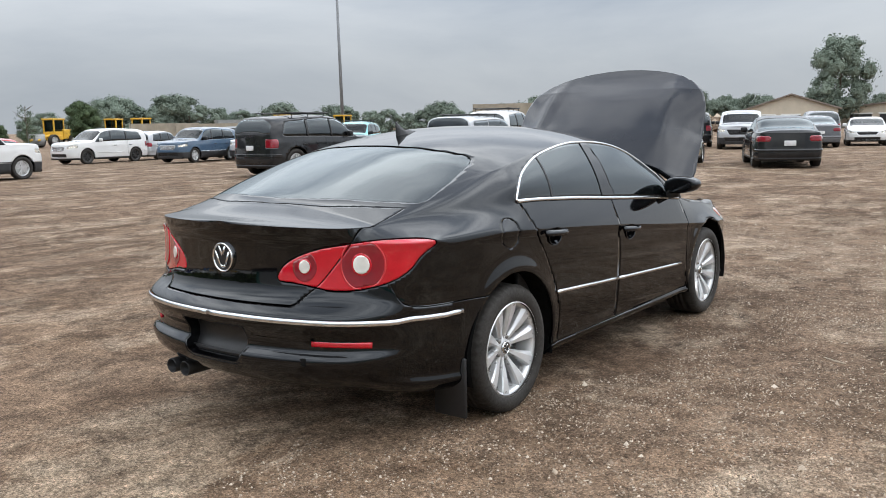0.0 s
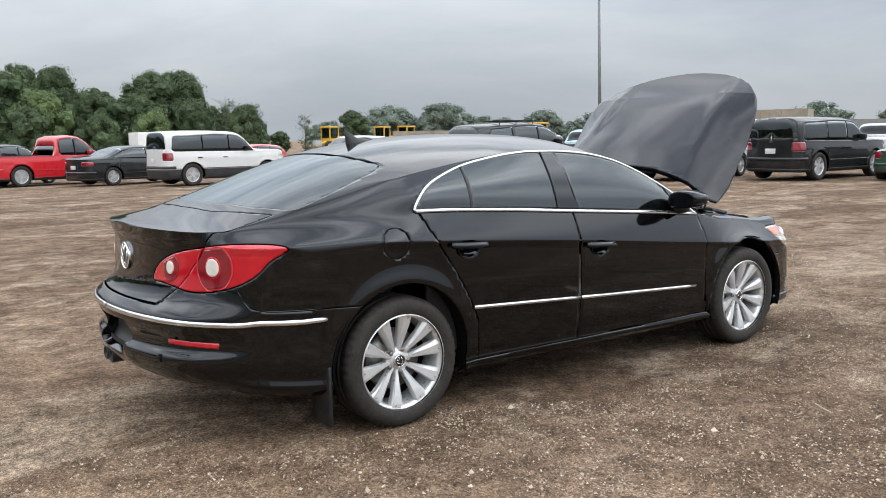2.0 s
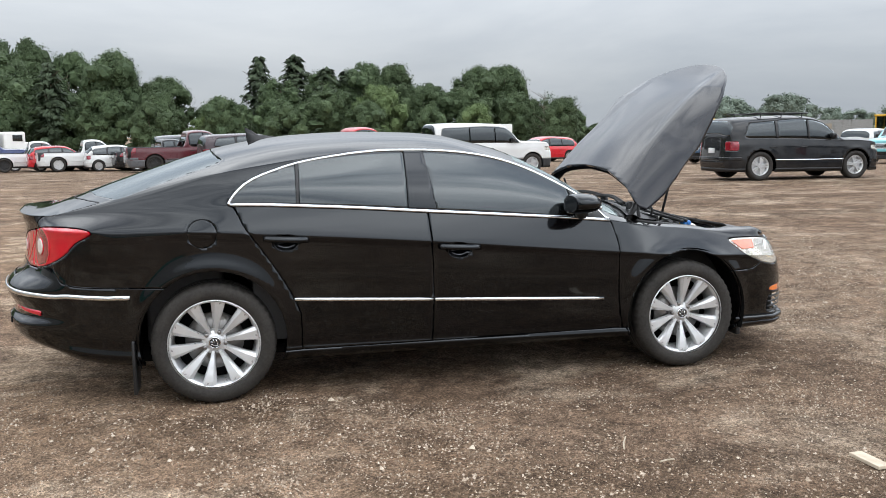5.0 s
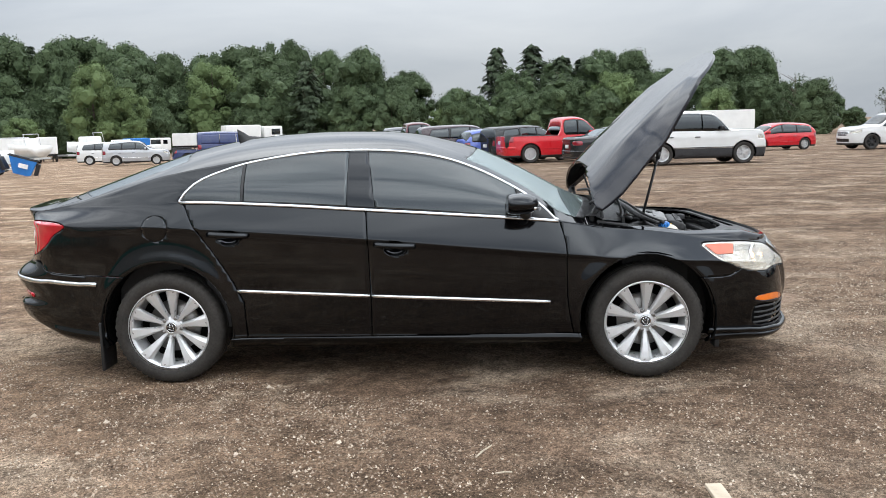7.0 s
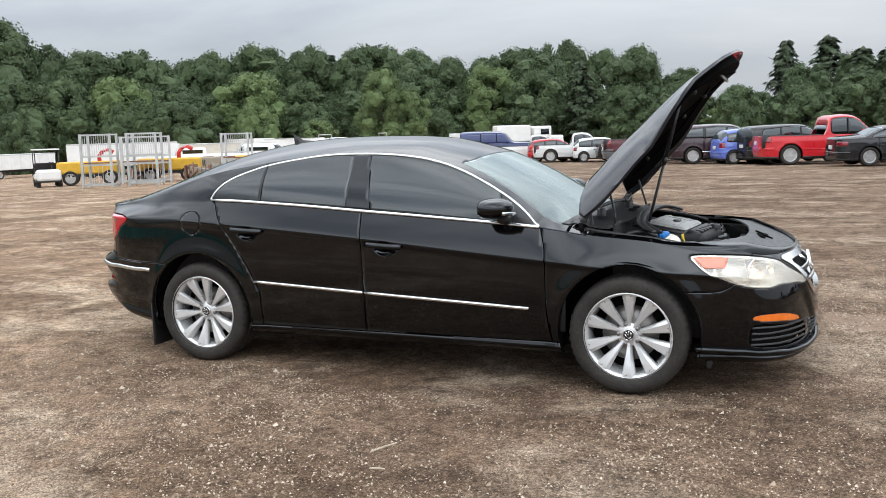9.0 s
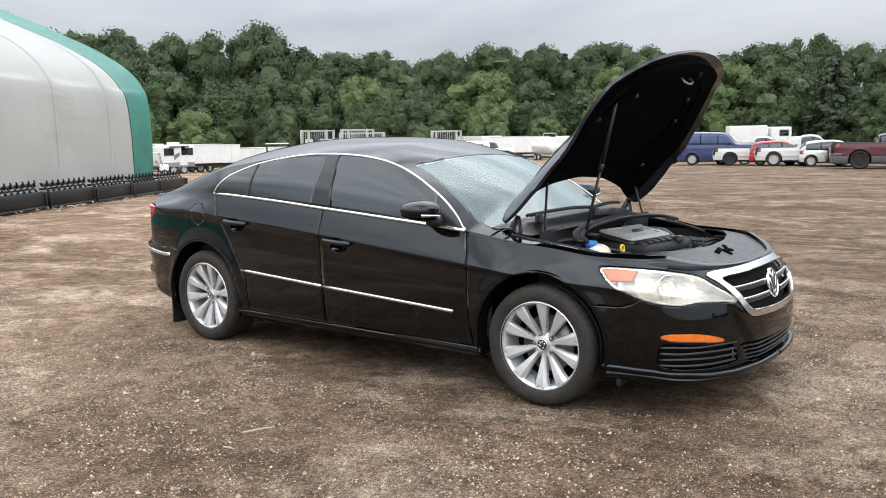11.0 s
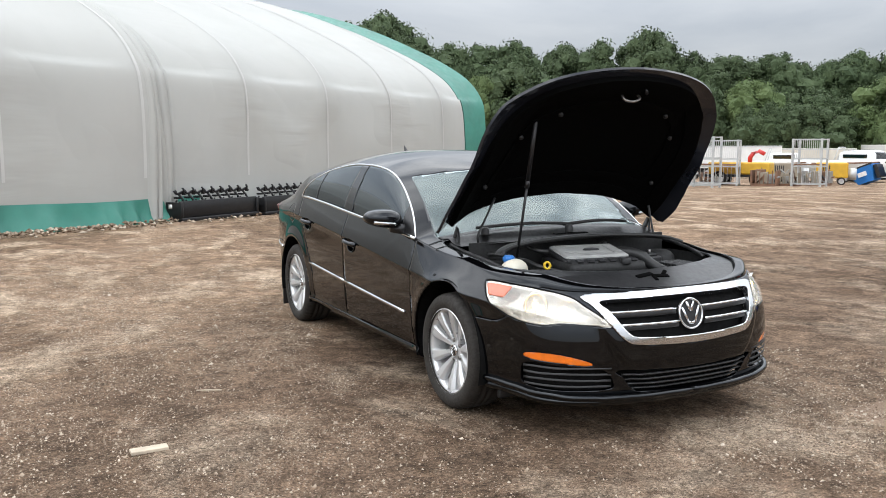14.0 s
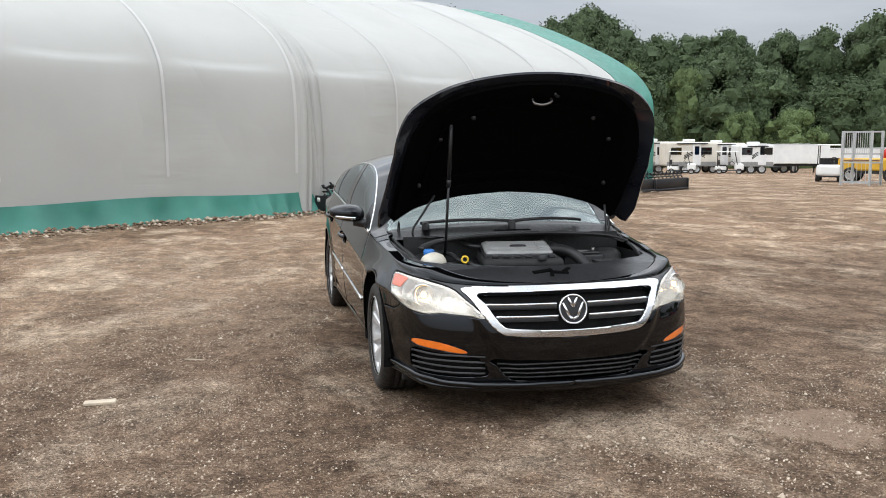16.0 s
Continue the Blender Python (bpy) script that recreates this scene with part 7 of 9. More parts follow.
def vehicle(name, label, category, form, size, paint, wheel_at, xy, heading, wb, wr=0.35, rim="bright", clad=None, rack=False, lights=True, pane=None, group="parked vehicles", soft_top=None, bed=None):
    """A parked road vehicle. wheel_at: which wheel stands at xy ('rr', 'fl', ...) or '' for its middle."""
    L, W, H = size
    F = FORMS[form]
    tr = W * 0.42
    lx = {"r": -wb / 2, "f": wb / 2}.get(wheel_at[:1], 0.0)
    ly = {"r": -tr, "l": tr}.get(wheel_at[1:], 0.0)
    c, s = math.cos(radians(heading)), math.sin(radians(heading))
    x, y = xy[0] - (lx * c - ly * s), xy[1] - (lx * s + ly * c)
    slope = Matrix(((1, 0, 0, 0), (0, 1, 0, 0), ((ground_z(x + 1, y) - ground_z(x - 1, y)) / 2, (ground_z(x, y + 1) - ground_z(x, y - 1)) / 2, 1, 0), (0, 0, 0, 1)))
    car = thing(name, label, category, Matrix.Translation((x, y, ground_z(x, y))) @ pose(0, 0, 0, 0, 0, heading), group)
    plan = [(0.5 * L, 0), (0.494 * L, -0.25 * W), (0.476 * L, -0.38 * W), (0.44 * L, -0.455 * W), (0.36 * L, -0.488 * W), (0.1 * L, -0.5 * W), (-0.2 * L, -0.5 * W), (-0.38 * L, -0.49 * W), (-0.462 * L, -0.455 * W), (-0.488 * L, -0.38 * W), (-0.498 * L, -0.25 * W), (-0.5 * L, 0)]
    scale = lambda pts: curve([(a * L, b * H) for a, b in pts])
    mid, top = scale(F["mid"]), scale(F["top"])
    base = wr * 0.62
    rail = lambda q: mid(q) - 0.045 * H - 0.03 * H * np.clip((np.abs(q) / L - 0.1) / 0.2, 0, 1)
    arches = [(wb / 2, wr, wr * 1.14), (-wb / 2, wr, wr * 1.14)]
    sh = Shell(plan, curve([(-L, base), (0, base * 0.95), (L, base)]), top, lambda q: top(q) - 0.10 * H, curve([(0, -0.06), (0.15, -0.015), (0.5, 0.0), (0.85, -0.008), (1, -0.010)]),
               curve([(base, -0.05), (0.30 * H, 0.0), (0.40 * H, -0.01), (0.5 * H, -0.05), (0.62 * H, -0.11)]), curve([(base, -0.06), (0.28 * H, 0.0), (0.36 * H, -0.01), (0.5 * H, -0.02), (0.66 * H, -0.035)]),
               lambda q: 0.050 + 0.0 * q, mid, rail, F["lean"], lambda q: 5.0 + 0.0 * q, arches, n=96, low=14, high=5, up=6, over=9, flare=0.02)
    fl = sh.flank.clip(lambda p: np.min([np.hypot(p[:, 0] - ax, p[:, 2] - az) - ar for ax, az, ar in arches], axis=0))
    at = sh.at
    cab0, cab1 = F["cab"][0] * L, F["cab"][1] * L
    slant = 0.0 if form in ("pickup", "open") else 0.45 if form == "suv" else 0.15
    side = lambda p: np.min([rail(p[:, 0]) - p[:, 2] - 0.040, p[:, 2] - top(p[:, 0]) - 0.025, p[:, 0] - cab0 - slant * (p[:, 2] - top(p[:, 0])), cab1 - p[:, 0]], axis=0)
    wide = lambda q: 0.41 * W - F["lean"] * 0.0 * q
    half = lambda p, k: k - np.abs(p[:, 1])
    span = lambda p, ab: np.minimum(p[:, 0] - ab[0] * L, ab[1] * L - p[:, 0])
    over_rail = lambda p: p[:, 2] - rail(p[:, 0]) - 0.01
    shield = lambda p: np.min([span(p, F["shield"]), over_rail(p), half(p, 0.40 * W)], axis=0)
    back = lambda p: np.min([span(p, F["back"]), p[:, 2] - top(p[:, 0]) - 0.05 * H, half(p, 0.40 * W)], axis=0)
    tray = lambda p: np.min([-0.09 * L - p[:, 0], p[:, 0] + 0.488 * L, 0.435 * W - np.abs(p[:, 1])], axis=0) if form == "pickup" else np.full(len(p), -1.0)
    t_lo, t_hi = (0.46, 0.60) if form != "sedan" else (0.50, 0.61)
    lamp_h = lambda p: np.where(p[:, 0] > 0, np.min([p[:, 3] - at(0.487 * L, -0.32 * W), at(0.40 * L, -0.475 * W) - p[:, 3], p[:, 2] - 0.435 * H - 0.10 * (p[:, 3] - at(0.487 * L, -0.32 * W)), 0.500 * H + 0.12 * (p[:, 3] - at(0.487 * L, -0.32 * W)) - p[:, 2]], axis=0), -1.0)
    lamp_t = lambda p: np.where(p[:, 0] < 0, np.min([p[:, 3] - at(-0.435 * L, -0.47 * W), at(-0.494 * L, -(0.27 if form == "sedan" else 0.33) * W) - p[:, 3], p[:, 2] - t_lo * H, t_hi * H - p[:, 2]], axis=0), -1.0)
    grill = lambda p: np.where(p[:, 0] > 0.3 * L, np.min([(0.20 + 0.55 * (p[:, 2] / H - 0.36)) * W - np.abs(p[:, 1]), p[:, 2] - 0.37 * H, 0.495 * H - p[:, 2]], axis=0), -1.0)
    mouth = lambda p: np.where(p[:, 0] > 0.3 * L, np.min([0.30 * W - np.abs(p[:, 1]), p[:, 2] - 0.205 * H, 0.30 * H - p[:, 2]], axis=0), -1.0)
    low = lambda p: (0.30 if form != "sedan" else 0.22) * H - p[:, 2]
    seams = lambda p: np.where((p[:, 2] > base + 0.1 * H) & (np.abs(p[:, 1]) > 0.3 * W), np.min([np.abs(p[:, 0] - q) for q in [cab1 - 0.02 * L] + [z * L for z in F["posts"]] + [max(cab0, -wb / 2 + wr * 0.9)]], axis=0) - 0.006, 1.0)
    keep_f = lambda p: np.min([-lamp_h(p), -lamp_t(p), -grill(p), -mouth(p), seams(p)], axis=0)
    keep_u = lambda p: np.min([-side(p), -shield(p), -back(p), -tray(p)], axis=0)
    body_f = fl.clip(keep_f)
    up = sh.upper
    roof_paint = soft_top or paint
    body = join(body_f.clip(lambda p: -low(p)), up.clip(keep_u)) if clad else join(body_f, up.clip(keep_u))
    if soft_top:
        body = join(body_f, up.clip(keep_u).clip(lambda p: -np.min([p[:, 2] - top(p[:, 0]) - 0.02, p[:, 0] + 0.27 * L, 0.12 * L - p[:, 0]], axis=0)))
        hat = up.clip(keep_u).clip(lambda p: np.min([p[:, 2] - top(p[:, 0]) - 0.02, p[:, 0] + 0.27 * L, 0.12 * L - p[:, 0]], axis=0))
        panel("soft_top", join(hat, mirrored(hat)), soft_top, car, 0.02, "tan canvas soft top")
    panel("body", join(body, mirrored(body)), paint, car, 0.02)
    if clad:
        cl = body_f.clip(low)
        panel("cladding", join(cl, mirrored(cl)), clad, car, 0.02)
    gl = fl.clip(grill).push(-0.03)
    grille_ob = panel("grille", join(gl, mirrored(gl)), M_TRIM, car, 0.01)
    gf = fl.clip([grill, lambda p: 0.016 - grill(p)]).push(0.004)
    panel("grille_frame", join(gf, mirrored(gf)), M_CHROME if form != "boxy" else M_TRIM, grille_ob, 0.03)
    for kz in (0.405, 0.435, 0.465):
        gb = fl.clip([grill, lambda p: p[:, 2] - kz * H + 0.008, lambda p: kz * H + 0.008 - p[:, 2]])
        gb = gb.push(-0.008)
        panel("grille_bar", join(gb, mirrored(gb)), M_CHROME if form in ("suv", "pickup") else M_TRIM, grille_ob, 0.02)
    mo = fl.clip(mouth).push(-0.03)
    panel("lower_grille", join(mo, mirrored(mo)), M_TRIM, car, 0.01)
    if not clad:
        skirt = fl.clip(lambda p: np.minimum(base + 0.05 * H - p[:, 2], 1.0)).push(0.006)
        panel("skirt", join(skirt, mirrored(skirt)), M_TRIM, car, 0.02)
    crease = fl.clip([lambda p: p[:, 2] - 0.315 * H + 0.012, lambda p: 0.315 * H + 0.012 - p[:, 2], lambda p: 0.22 * L - np.abs(p[:, 0])]).push(0.010)
    for w in (crease, mirrored(crease)):
        panel("side_molding", w, M_CHROME if rim == "bright" and form == "suv" else clad or paint, car, 0.02)
    bumper = fl.clip([lambda p: -0.42 * L - p[:, 0], lambda p: p[:, 2] - 0.31 * H, lambda p: 0.36 * H - p[:, 2]]).push(0.012)
    panel("rear_bumper_step", join(bumper, mirrored(bumper)), clad or paint, car, 0.02)
    pane = pane or M_TINT
    for sheet, nm in ((up.clip(shield), "windshield"), (up.clip(back), "rear_window")):
        if len(sheet.f):
            panel(nm, join(sheet, mirrored(sheet)), M_CLEAR_GLASS if nm == "windshield" else pane, car, 0.004)
    cuts = [cab1] + [z * L for z in F["posts"]] + [cab0]
    for a, b in zip(cuts, cuts[1:]):
        win = up.clip(side).clip(lambda p: np.minimum(a - p[:, 0] - 0.012, p[:, 0] - b - 0.03))
        if len(win.f):
            for w in (win, mirrored(win)):
                panel("side_window", w, pane, car, 0.004)
    for z in F["posts"]:
        post = up.clip(side).clip(lambda p: np.minimum(z * L + 0.050 - p[:, 0], p[:, 0] - z * L + 0.035)).push(0.003)
        if len(post.f):
            for w in (post, mirrored(post)):
                panel("pillar", w, paint if form == "boxy" and z == F["posts"][-1] else M_TRIM, car, 0.01)
    for fn, mat, nm in ((lamp_h, M_LENS, "headlamp"), (lamp_t, M_RED2, "tail_lamp")):
        lens = fl.clip(fn)
        for w in (lens, mirrored(lens)):
            panel(nm, w, mat if lights else M_TRIM, car, 0.03)
            if nm == "headlamp":
                panel("lamp_bowl", w.push(-0.035), M_LAMP, car, 0.004)
    for sd in (1, -1):
        bm = bmesh.new()
        mx, mz = cab1 - 0.06 * L, float(top(cab1)) + 0.06
        box(bm, (mx - 0.06, sd * 0.47 * W - 0.0, mz), (mx + 0.06, sd * 0.47 * W + sd * 0.19 if sd > 0 else sd * 0.47 * W + 0.001, mz + 0.15), bevel=0.03) if sd > 0 else box(bm, (mx - 0.06, -0.47 * W - 0.19, mz), (mx + 0.06, -0.47 * W, mz + 0.15), bevel=0.03)
        part("mirror", bm, M_TRIM if clad else paint, car)
        for hx in [cab1 - 0.235 * L] + ([cab1 - 0.43 * L] if len(F["posts"]) > 0 and form != "pickup" else []):
            bm = bmesh.new()
            yy = sd * 0.5 * W
            box(bm, (hx - 0.09, yy - 0.012, 0.50 * H), (hx + 0.09, yy + 0.012, 0.50 * H + 0.03), bevel=0.008)
            part("door_handle", bm, M_TRIM, car)
    bm = bmesh.new()
    box(bm, (-0.46 * L, -0.42 * W, base), (0.46 * L, 0.42 * W, base + 0.08))
    box(bm, (cab0 * 0.9, -0.40 * W, 0.36 * H), (cab1 * 0.9, 0.40 * W, 0.52 * H))
    if form not in ("pickup", "open"):
        for sx in (0.06, -0.13):
            for sy in (-0.2, 0.2):
                box(bm, (sx * L - 0.06, sy * W - 0.2, 0.50 * H), (sx * L + 0.06, sy * W + 0.2, 0.76 * H), bevel=0.04)
    for ax, az, ar in arches:
        box(bm, (ax - ar, -0.34 * W, base), (ax + ar, 0.34 * W, 0.50 * H))
    part("interior", bm, M_DARK, car)
    bm = bmesh.new()
    box(bm, (-0.5 * L - 0.008, -0.15, 0.42 * H), (-0.5 * L + 0.04, 0.15, 0.42 * H + 0.14), bevel=0.005)
    part("number_plate", bm, M_PLATE, car, "pale plate without characters")
    if form == "pickup":
        bm = bmesh.new()
        b0, b1, bw, bz = -0.488 * L, -0.09 * L, 0.435 * W, 0.36 * H
        box(bm, (b0, -bw, bz - 0.03), (b1, bw, bz))
        for yy in (-bw, bw):
            box(bm, (b0, yy - 0.015, bz), (b1, yy + 0.015, 0.60 * H))
        box(bm, (b1 - 0.02, -bw, bz), (b1, bw, 0.60 * H))
        box(bm, (b0, -bw, bz), (b0 + 0.03, bw, 0.60 * H))
        part("cargo_bed", bm, M_CLAD, car, "open dark cargo bed")
    if rack:
        bm = bmesh.new()
        for yy in (-0.34 * W, 0.34 * W):
            rod(bm, (-0.33 * L, yy, H + 0.05), (0.02 * L, yy, H + 0.05), 0.018, seg=8)
        for xx in (-0.28, -0.15, -0.02):
            rod(bm, (xx * L, -0.36 * W, H + 0.04), (xx * L, 0.36 * W, H + 0.04), 0.018, seg=8)
            for yy in (-0.34 * W, 0.34 * W):
                rod(bm, (xx * L, yy, H * 0.96), (xx * L, yy, H + 0.05), 0.015, seg=8)
        part("roof_rack", bm, M_TRIM, car, "black roof rack")
    for wx in (wb / 2, -wb / 2):
        for sd in (-1, 1):
            w = new("wheel")
            w.parent, w.matrix_basis = car, pose(wx, sd * (tr + 0.02), wr, 90 if sd < 0 else -90, 0, 0) @ Matrix.Rotation(wx + sd, 4, "Z") @ Matrix.Diagonal((wr, wr, 0.95, 1))
            part("tyre", None, None, w, data=ME_BG_TYRE)
            part("rim", None, None, w, data=ME_BG_RIM[rim])
    return car


P_WHITE = car_paint("white_paint", (0.62, 0.62, 0.61), 0.35, 0.12)
P_SILVER = car_paint("silver_paint", (0.42, 0.43, 0.45), 0.35, 0.12, 0.4)
P_DARK = car_paint("charcoal_paint", (0.012, 0.013, 0.015), 0.3, 0.05)
P_GREY = car_paint("grey_paint", (0.10, 0.105, 0.115), 0.3, 0.10)
P_RED = car_paint("red_car_paint", (0.50, 0.010, 0.018), 0.3, 0.05)
P_MAROON = car_paint("maroon_paint", (0.085, 0.012, 0.018), 0.3, 0.06)
P_PLUM = car_paint("plum_paint", (0.030, 0.014, 0.020), 0.3, 0.06)
P_BLUE = car_paint("steel_blue_paint", (0.045, 0.085, 0.14), 0.3, 0.08)
P_SMART = car_paint("bright_blue_paint", (0.10, 0.15, 0.48), 0.3, 0.06)
P_NAVY = car_paint("navy_paint", (0.02, 0.035, 0.12), 0.3, 0.08)
P_TEAL = car_paint("teal_wrap", (0.16, 0.46, 0.50), 0.35, 0.18)
P_BRG = car_paint("dark_green_paint", (0.016, 0.050, 0.032), 0.3, 0.08)
M_TAN = plain("tan_canvas", (0.42, 0.30, 0.19), 0.85, 0.0, 0.15, 9, 0.2)

FLEET = [
    ("suv", "white boxy off-roader with black sills on the gravel", "boxy", (4.83, 1.95, 1.88), P_WHITE, "rr", (6.74, 24.6), 6, 2.885, 0.38, dict(clad=M_CLAD)),
    ("sedan", "charcoal sedan with bright window trim", "sedan", (4.86, 1.85, 1.46), P_DARK, "rr", (5.15, 28.5), 16, 2.74, 0.34, {}),
    ("pickup_truck", "bright red extended-cab pickup truck", "pickup", (5.9, 2.03, 1.95), P_RED, "rr", (2.6, 31.5), 14, 3.65, 0.40, {}),
    ("suv", "wrecked black crossover beside the red truck", "suv", (4.6, 1.85, 1.66), P_DARK, "rr", (1.9, 33.6), 30, 2.7, 0.35, {}),
    ("small_car", "small bright blue hatchback", "hatch", (3.5, 1.6, 1.55), P_SMART, "rr", (0.35, 34.2), 24, 2.3, 0.30, {}),
    ("suv", "plum-coloured large sport utility vehicle", "suv", (5.1, 1.93, 1.80), P_PLUM, "rr", (-1.45, 35.5), 14, 3.04, 0.38, {}),
    ("pickup_truck", "maroon crew-cab pickup with grey lower sides", "pickup", (6.5, 2.05, 2.03), P_MAROON, "rr", (-4.75, 38.0), 13, 3.95, 0.42, dict(rim="dark", clad=P_GREY)),
    ("pickup_truck", "black pickup truck with bright wheels", "pickup", (5.3, 1.85, 1.65), P_DARK, "rr", (-5.9, 41.3), 18, 3.3, 0.37, {}),
    ("suv", "dark grey sport utility vehicle behind the trucks", "suv", (5.2, 2.0, 1.95), P_GREY, "", (-3.2, 49.0), 14, 3.0, 0.38, {}),
    ("small_car", "small white hatchback beside the trucks", "hatch", (3.5, 1.5, 1.36), P_WHITE, "rr", (-7.85, 42.1), 16, 2.3, 0.29, {}),
    ("pickup_truck", "white crew-cab pickup truck", "pickup", (5.2, 1.8, 1.66), P_WHITE, "rr", (-9.9, 42.8), 15, 3.2, 0.37, {}),
    ("small_car", "small red and white car", "hatch", (3.4, 1.5, 1.36), P_RED, "rr", (-11.0, 44.1), 18, 2.2, 0.29, {}),
    ("pickup_truck", "white pickup truck with black wheels", "pickup", (5.2, 1.8, 1.66), P_WHITE, "rr", (-13.0, 45.1), 16, 3.2, 0.37, dict(rim="dark")),
    ("pickup_truck", "navy blue pickup truck", "pickup", (5.2, 1.8, 1.66), P_NAVY, "rr", (-18.3, 49.2), 16, 3.2, 0.37, {}),
    ("van", "dark navy panel van with no side windows", "boxy", (5.0, 1.95, 2.05), P_NAVY, "", (-15.0, 49.0), 16, 3.1, 0.36, dict(pane=P_NAVY)),
    ("suv", "silver sport utility vehicle parked far off", "suv", (4.8, 1.9, 1.8), P_SILVER, "", (-25.0, 57.5), 20, 2.8, 0.36, {}),
    ("suv", "white sport utility vehicle parked far off", "suv", (4.8, 1.9, 1.8), P_WHITE, "", (-29.5, 63.0), 20, 2.8, 0.36, {}),
    ("hatchback", "bright red compact car", "hatch", (4.3, 1.78, 1.47), P_RED, "", (16.4, 42.0), 195, 2.6, 0.32, {}),
    ("suv", "white three-row sport utility vehicle with black wheels", "suv", (5.11, 1.93, 1.80), P_WHITE, "fl", (19.6, 37.6), 187, 3.04, 0.38, dict(rim="dark")),
    ("suv", "pale silver crossover seen from behind", "suv", (4.5, 1.8, 1.62), P_SILVER, "", (25.5, 40.0), 25, 2.6, 0.34, {}),
    ("suv", "steel blue compact crossover", "suv", (4.52, 1.84, 1.68), P_BLUE, "fl", (21.0, 30.8), 193, 2.69, 0.35, dict(clad=M_CLAD)),
    ("suv", "silver compact crossover facing the yard", "suv", (4.5, 1.84, 1.66), P_SILVER, "fl", (23.6, 28.6), 205, 2.69, 0.34, dict(clad=M_CLAD)),
    ("suv", "black sport utility vehicle behind the crossovers", "suv", (4.7, 1.88, 1.75), P_DARK, "", (28.5, 36.0), 25, 2.8, 0.36, {}),
    ("suv", "black sport utility vehicle with chrome trim", "suv", (4.82, 1.94, 1.76), P_DARK, "rr", (12.7, 15.3), -2, 2.915, 0.39, dict(rack=True)),
    ("suv", "damaged teal-wrapped crossover with a roof rack", "suv", (4.7, 1.84, 1.72), P_TEAL, "fl", (26.2, 24.6), 208, 2.8, 0.36, dict(clad=M_CLAD, rack=True)),
    ("wagon", "silver retro wagon with a roof rack", "boxy", (4.48, 1.76, 1.60), P_SILVER, "rr", (16.5, 11.25), 10, 2.63, 0.34, dict(rack=True)),
    ("suv", "white sport utility vehicle with a black roof rack", "suv", (4.8, 1.9, 1.85), P_WHITE, "", (23.5, 15.0), 15, 2.8, 0.36, dict(rack=True)),
    ("suv", "black mid-size crossover with red tail lamps", "boxy", (4.70, 1.85, 1.70), P_DARK, "rr", (18.2, 8.65), 0, 2.86, 0.37, {}),
    ("roadster", "dark green classic roadster with a tan soft top", "open", (3.9, 1.52, 1.25), P_BRG, "rr", (19.7, 6.2), 12, 2.31, 0.30, dict(soft_top=M_TAN)),
    ("sedan", "black sport sedan with red tail lamps", "sedan", (4.62, 1.81, 1.43), P_DARK, "rl", (20.0, 4.3), 22, 2.81, 0.33, {}),
    ("suv", "silver sport utility vehicle with a dark grille", "boxy", (5.0, 2.0, 1.79), P_SILVER, "", (36.6, 10.0), 196, 2.86, 0.38, dict(clad=M_CLAD)),
    ("sedan", "charcoal grey sedan parked behind the black one", "sedan", (4.8, 1.85, 1.47), P_GREY, "", (38.8, 7.3), 22, 2.8, 0.34, {}),
    ("suv", "black sport utility vehicle with red tail lamps", "suv", (4.8, 1.9, 1.78), P_DARK, "", (39.5, 13.4), 20, 2.8, 0.37, {}),
    ("sedan", "white sport coupe with a wide dark grille", "sedan", (4.67, 1.85, 1.37), P_WHITE, "", (42.0, 5.6), 193, 2.76, 0.34, {}),
    ("suv", "dark sport utility vehicle beside the white coupe", "suv", (4.8, 1.9, 1.75), P_GREY, "", (45.5, 8.6), 18, 2.8, 0.36, {}),
    ("suv", "silver crossover facing the yard", "suv", (4.6, 1.85, 1.65), P_SILVER, "", (36.8, 16.6), 202, 2.7, 0.35, {}),
    ("suv", "dark red sport utility vehicle", "suv", (4.7, 1.85, 1.75), P_MAROON, "", (44.0, 17.5), 25, 2.7, 0.36, {}),
    ("sedan", "silver sedan parked beyond the black off-roader", "sedan", (4.8, 1.82, 1.46), P_SILVER, "", (25.5, 31.0), 30, 2.7, 0.33, {}),
    ("suv", "white crossover parked among the row", "suv", (4.5, 1.8, 1.62), P_WHITE, "", (32.0, 34.0), 30, 2.7, 0.34, {}),
]
for name, label, form, size, paint, wat, xy, heading, wb, wr, more in FLEET:
    vehicle(name, label, {"pickup_truck": "truck"}.get(name, "car"), form, size, paint, wat, xy, heading, wb, wr, **more)

# ---- far machines, trailers, racks ----
M_WHITE_PANEL = plain("white_panel", (0.74, 0.74, 0.72), 0.45, 0.0, 0.06, 1.5)
M_CREAM = plain("cream_panel", (0.62, 0.58, 0.50), 0.5, 0.0, 0.08, 1.5)
M_YELLOW = plain("machine_yellow", (0.62, 0.36, 0.03), 0.45, 0.0, 0.15, 2)
M_TANSTEEL = plain("tan_steel", (0.30, 0.26, 0.20), 0.6, 0.0, 0.18, 1.5)
M_GALV = plain("galvanised_steel", (0.52, 0.53, 0.53), 0.45, 0.4, 0.12, 4)
M_BLUEPLASTIC = plain("blue_plastic", (0.02, 0.16, 0.48), 0.4, 0.0, 0.15, 3)
M_RUST = plain("rusty_steel", (0.20, 0.11, 0.07), 0.8, 0.1, 0.35, 3)
M_WOOD = plain("pale_wood", (0.50, 0.42, 0.32), 0.8, 0.0, 0.2, 14, 0.2)


def at_ground(x, y, heading):
    return Matrix.Translation((x, y, ground_z(x, y))) @ pose(0, 0, 0, 0, 0, heading)


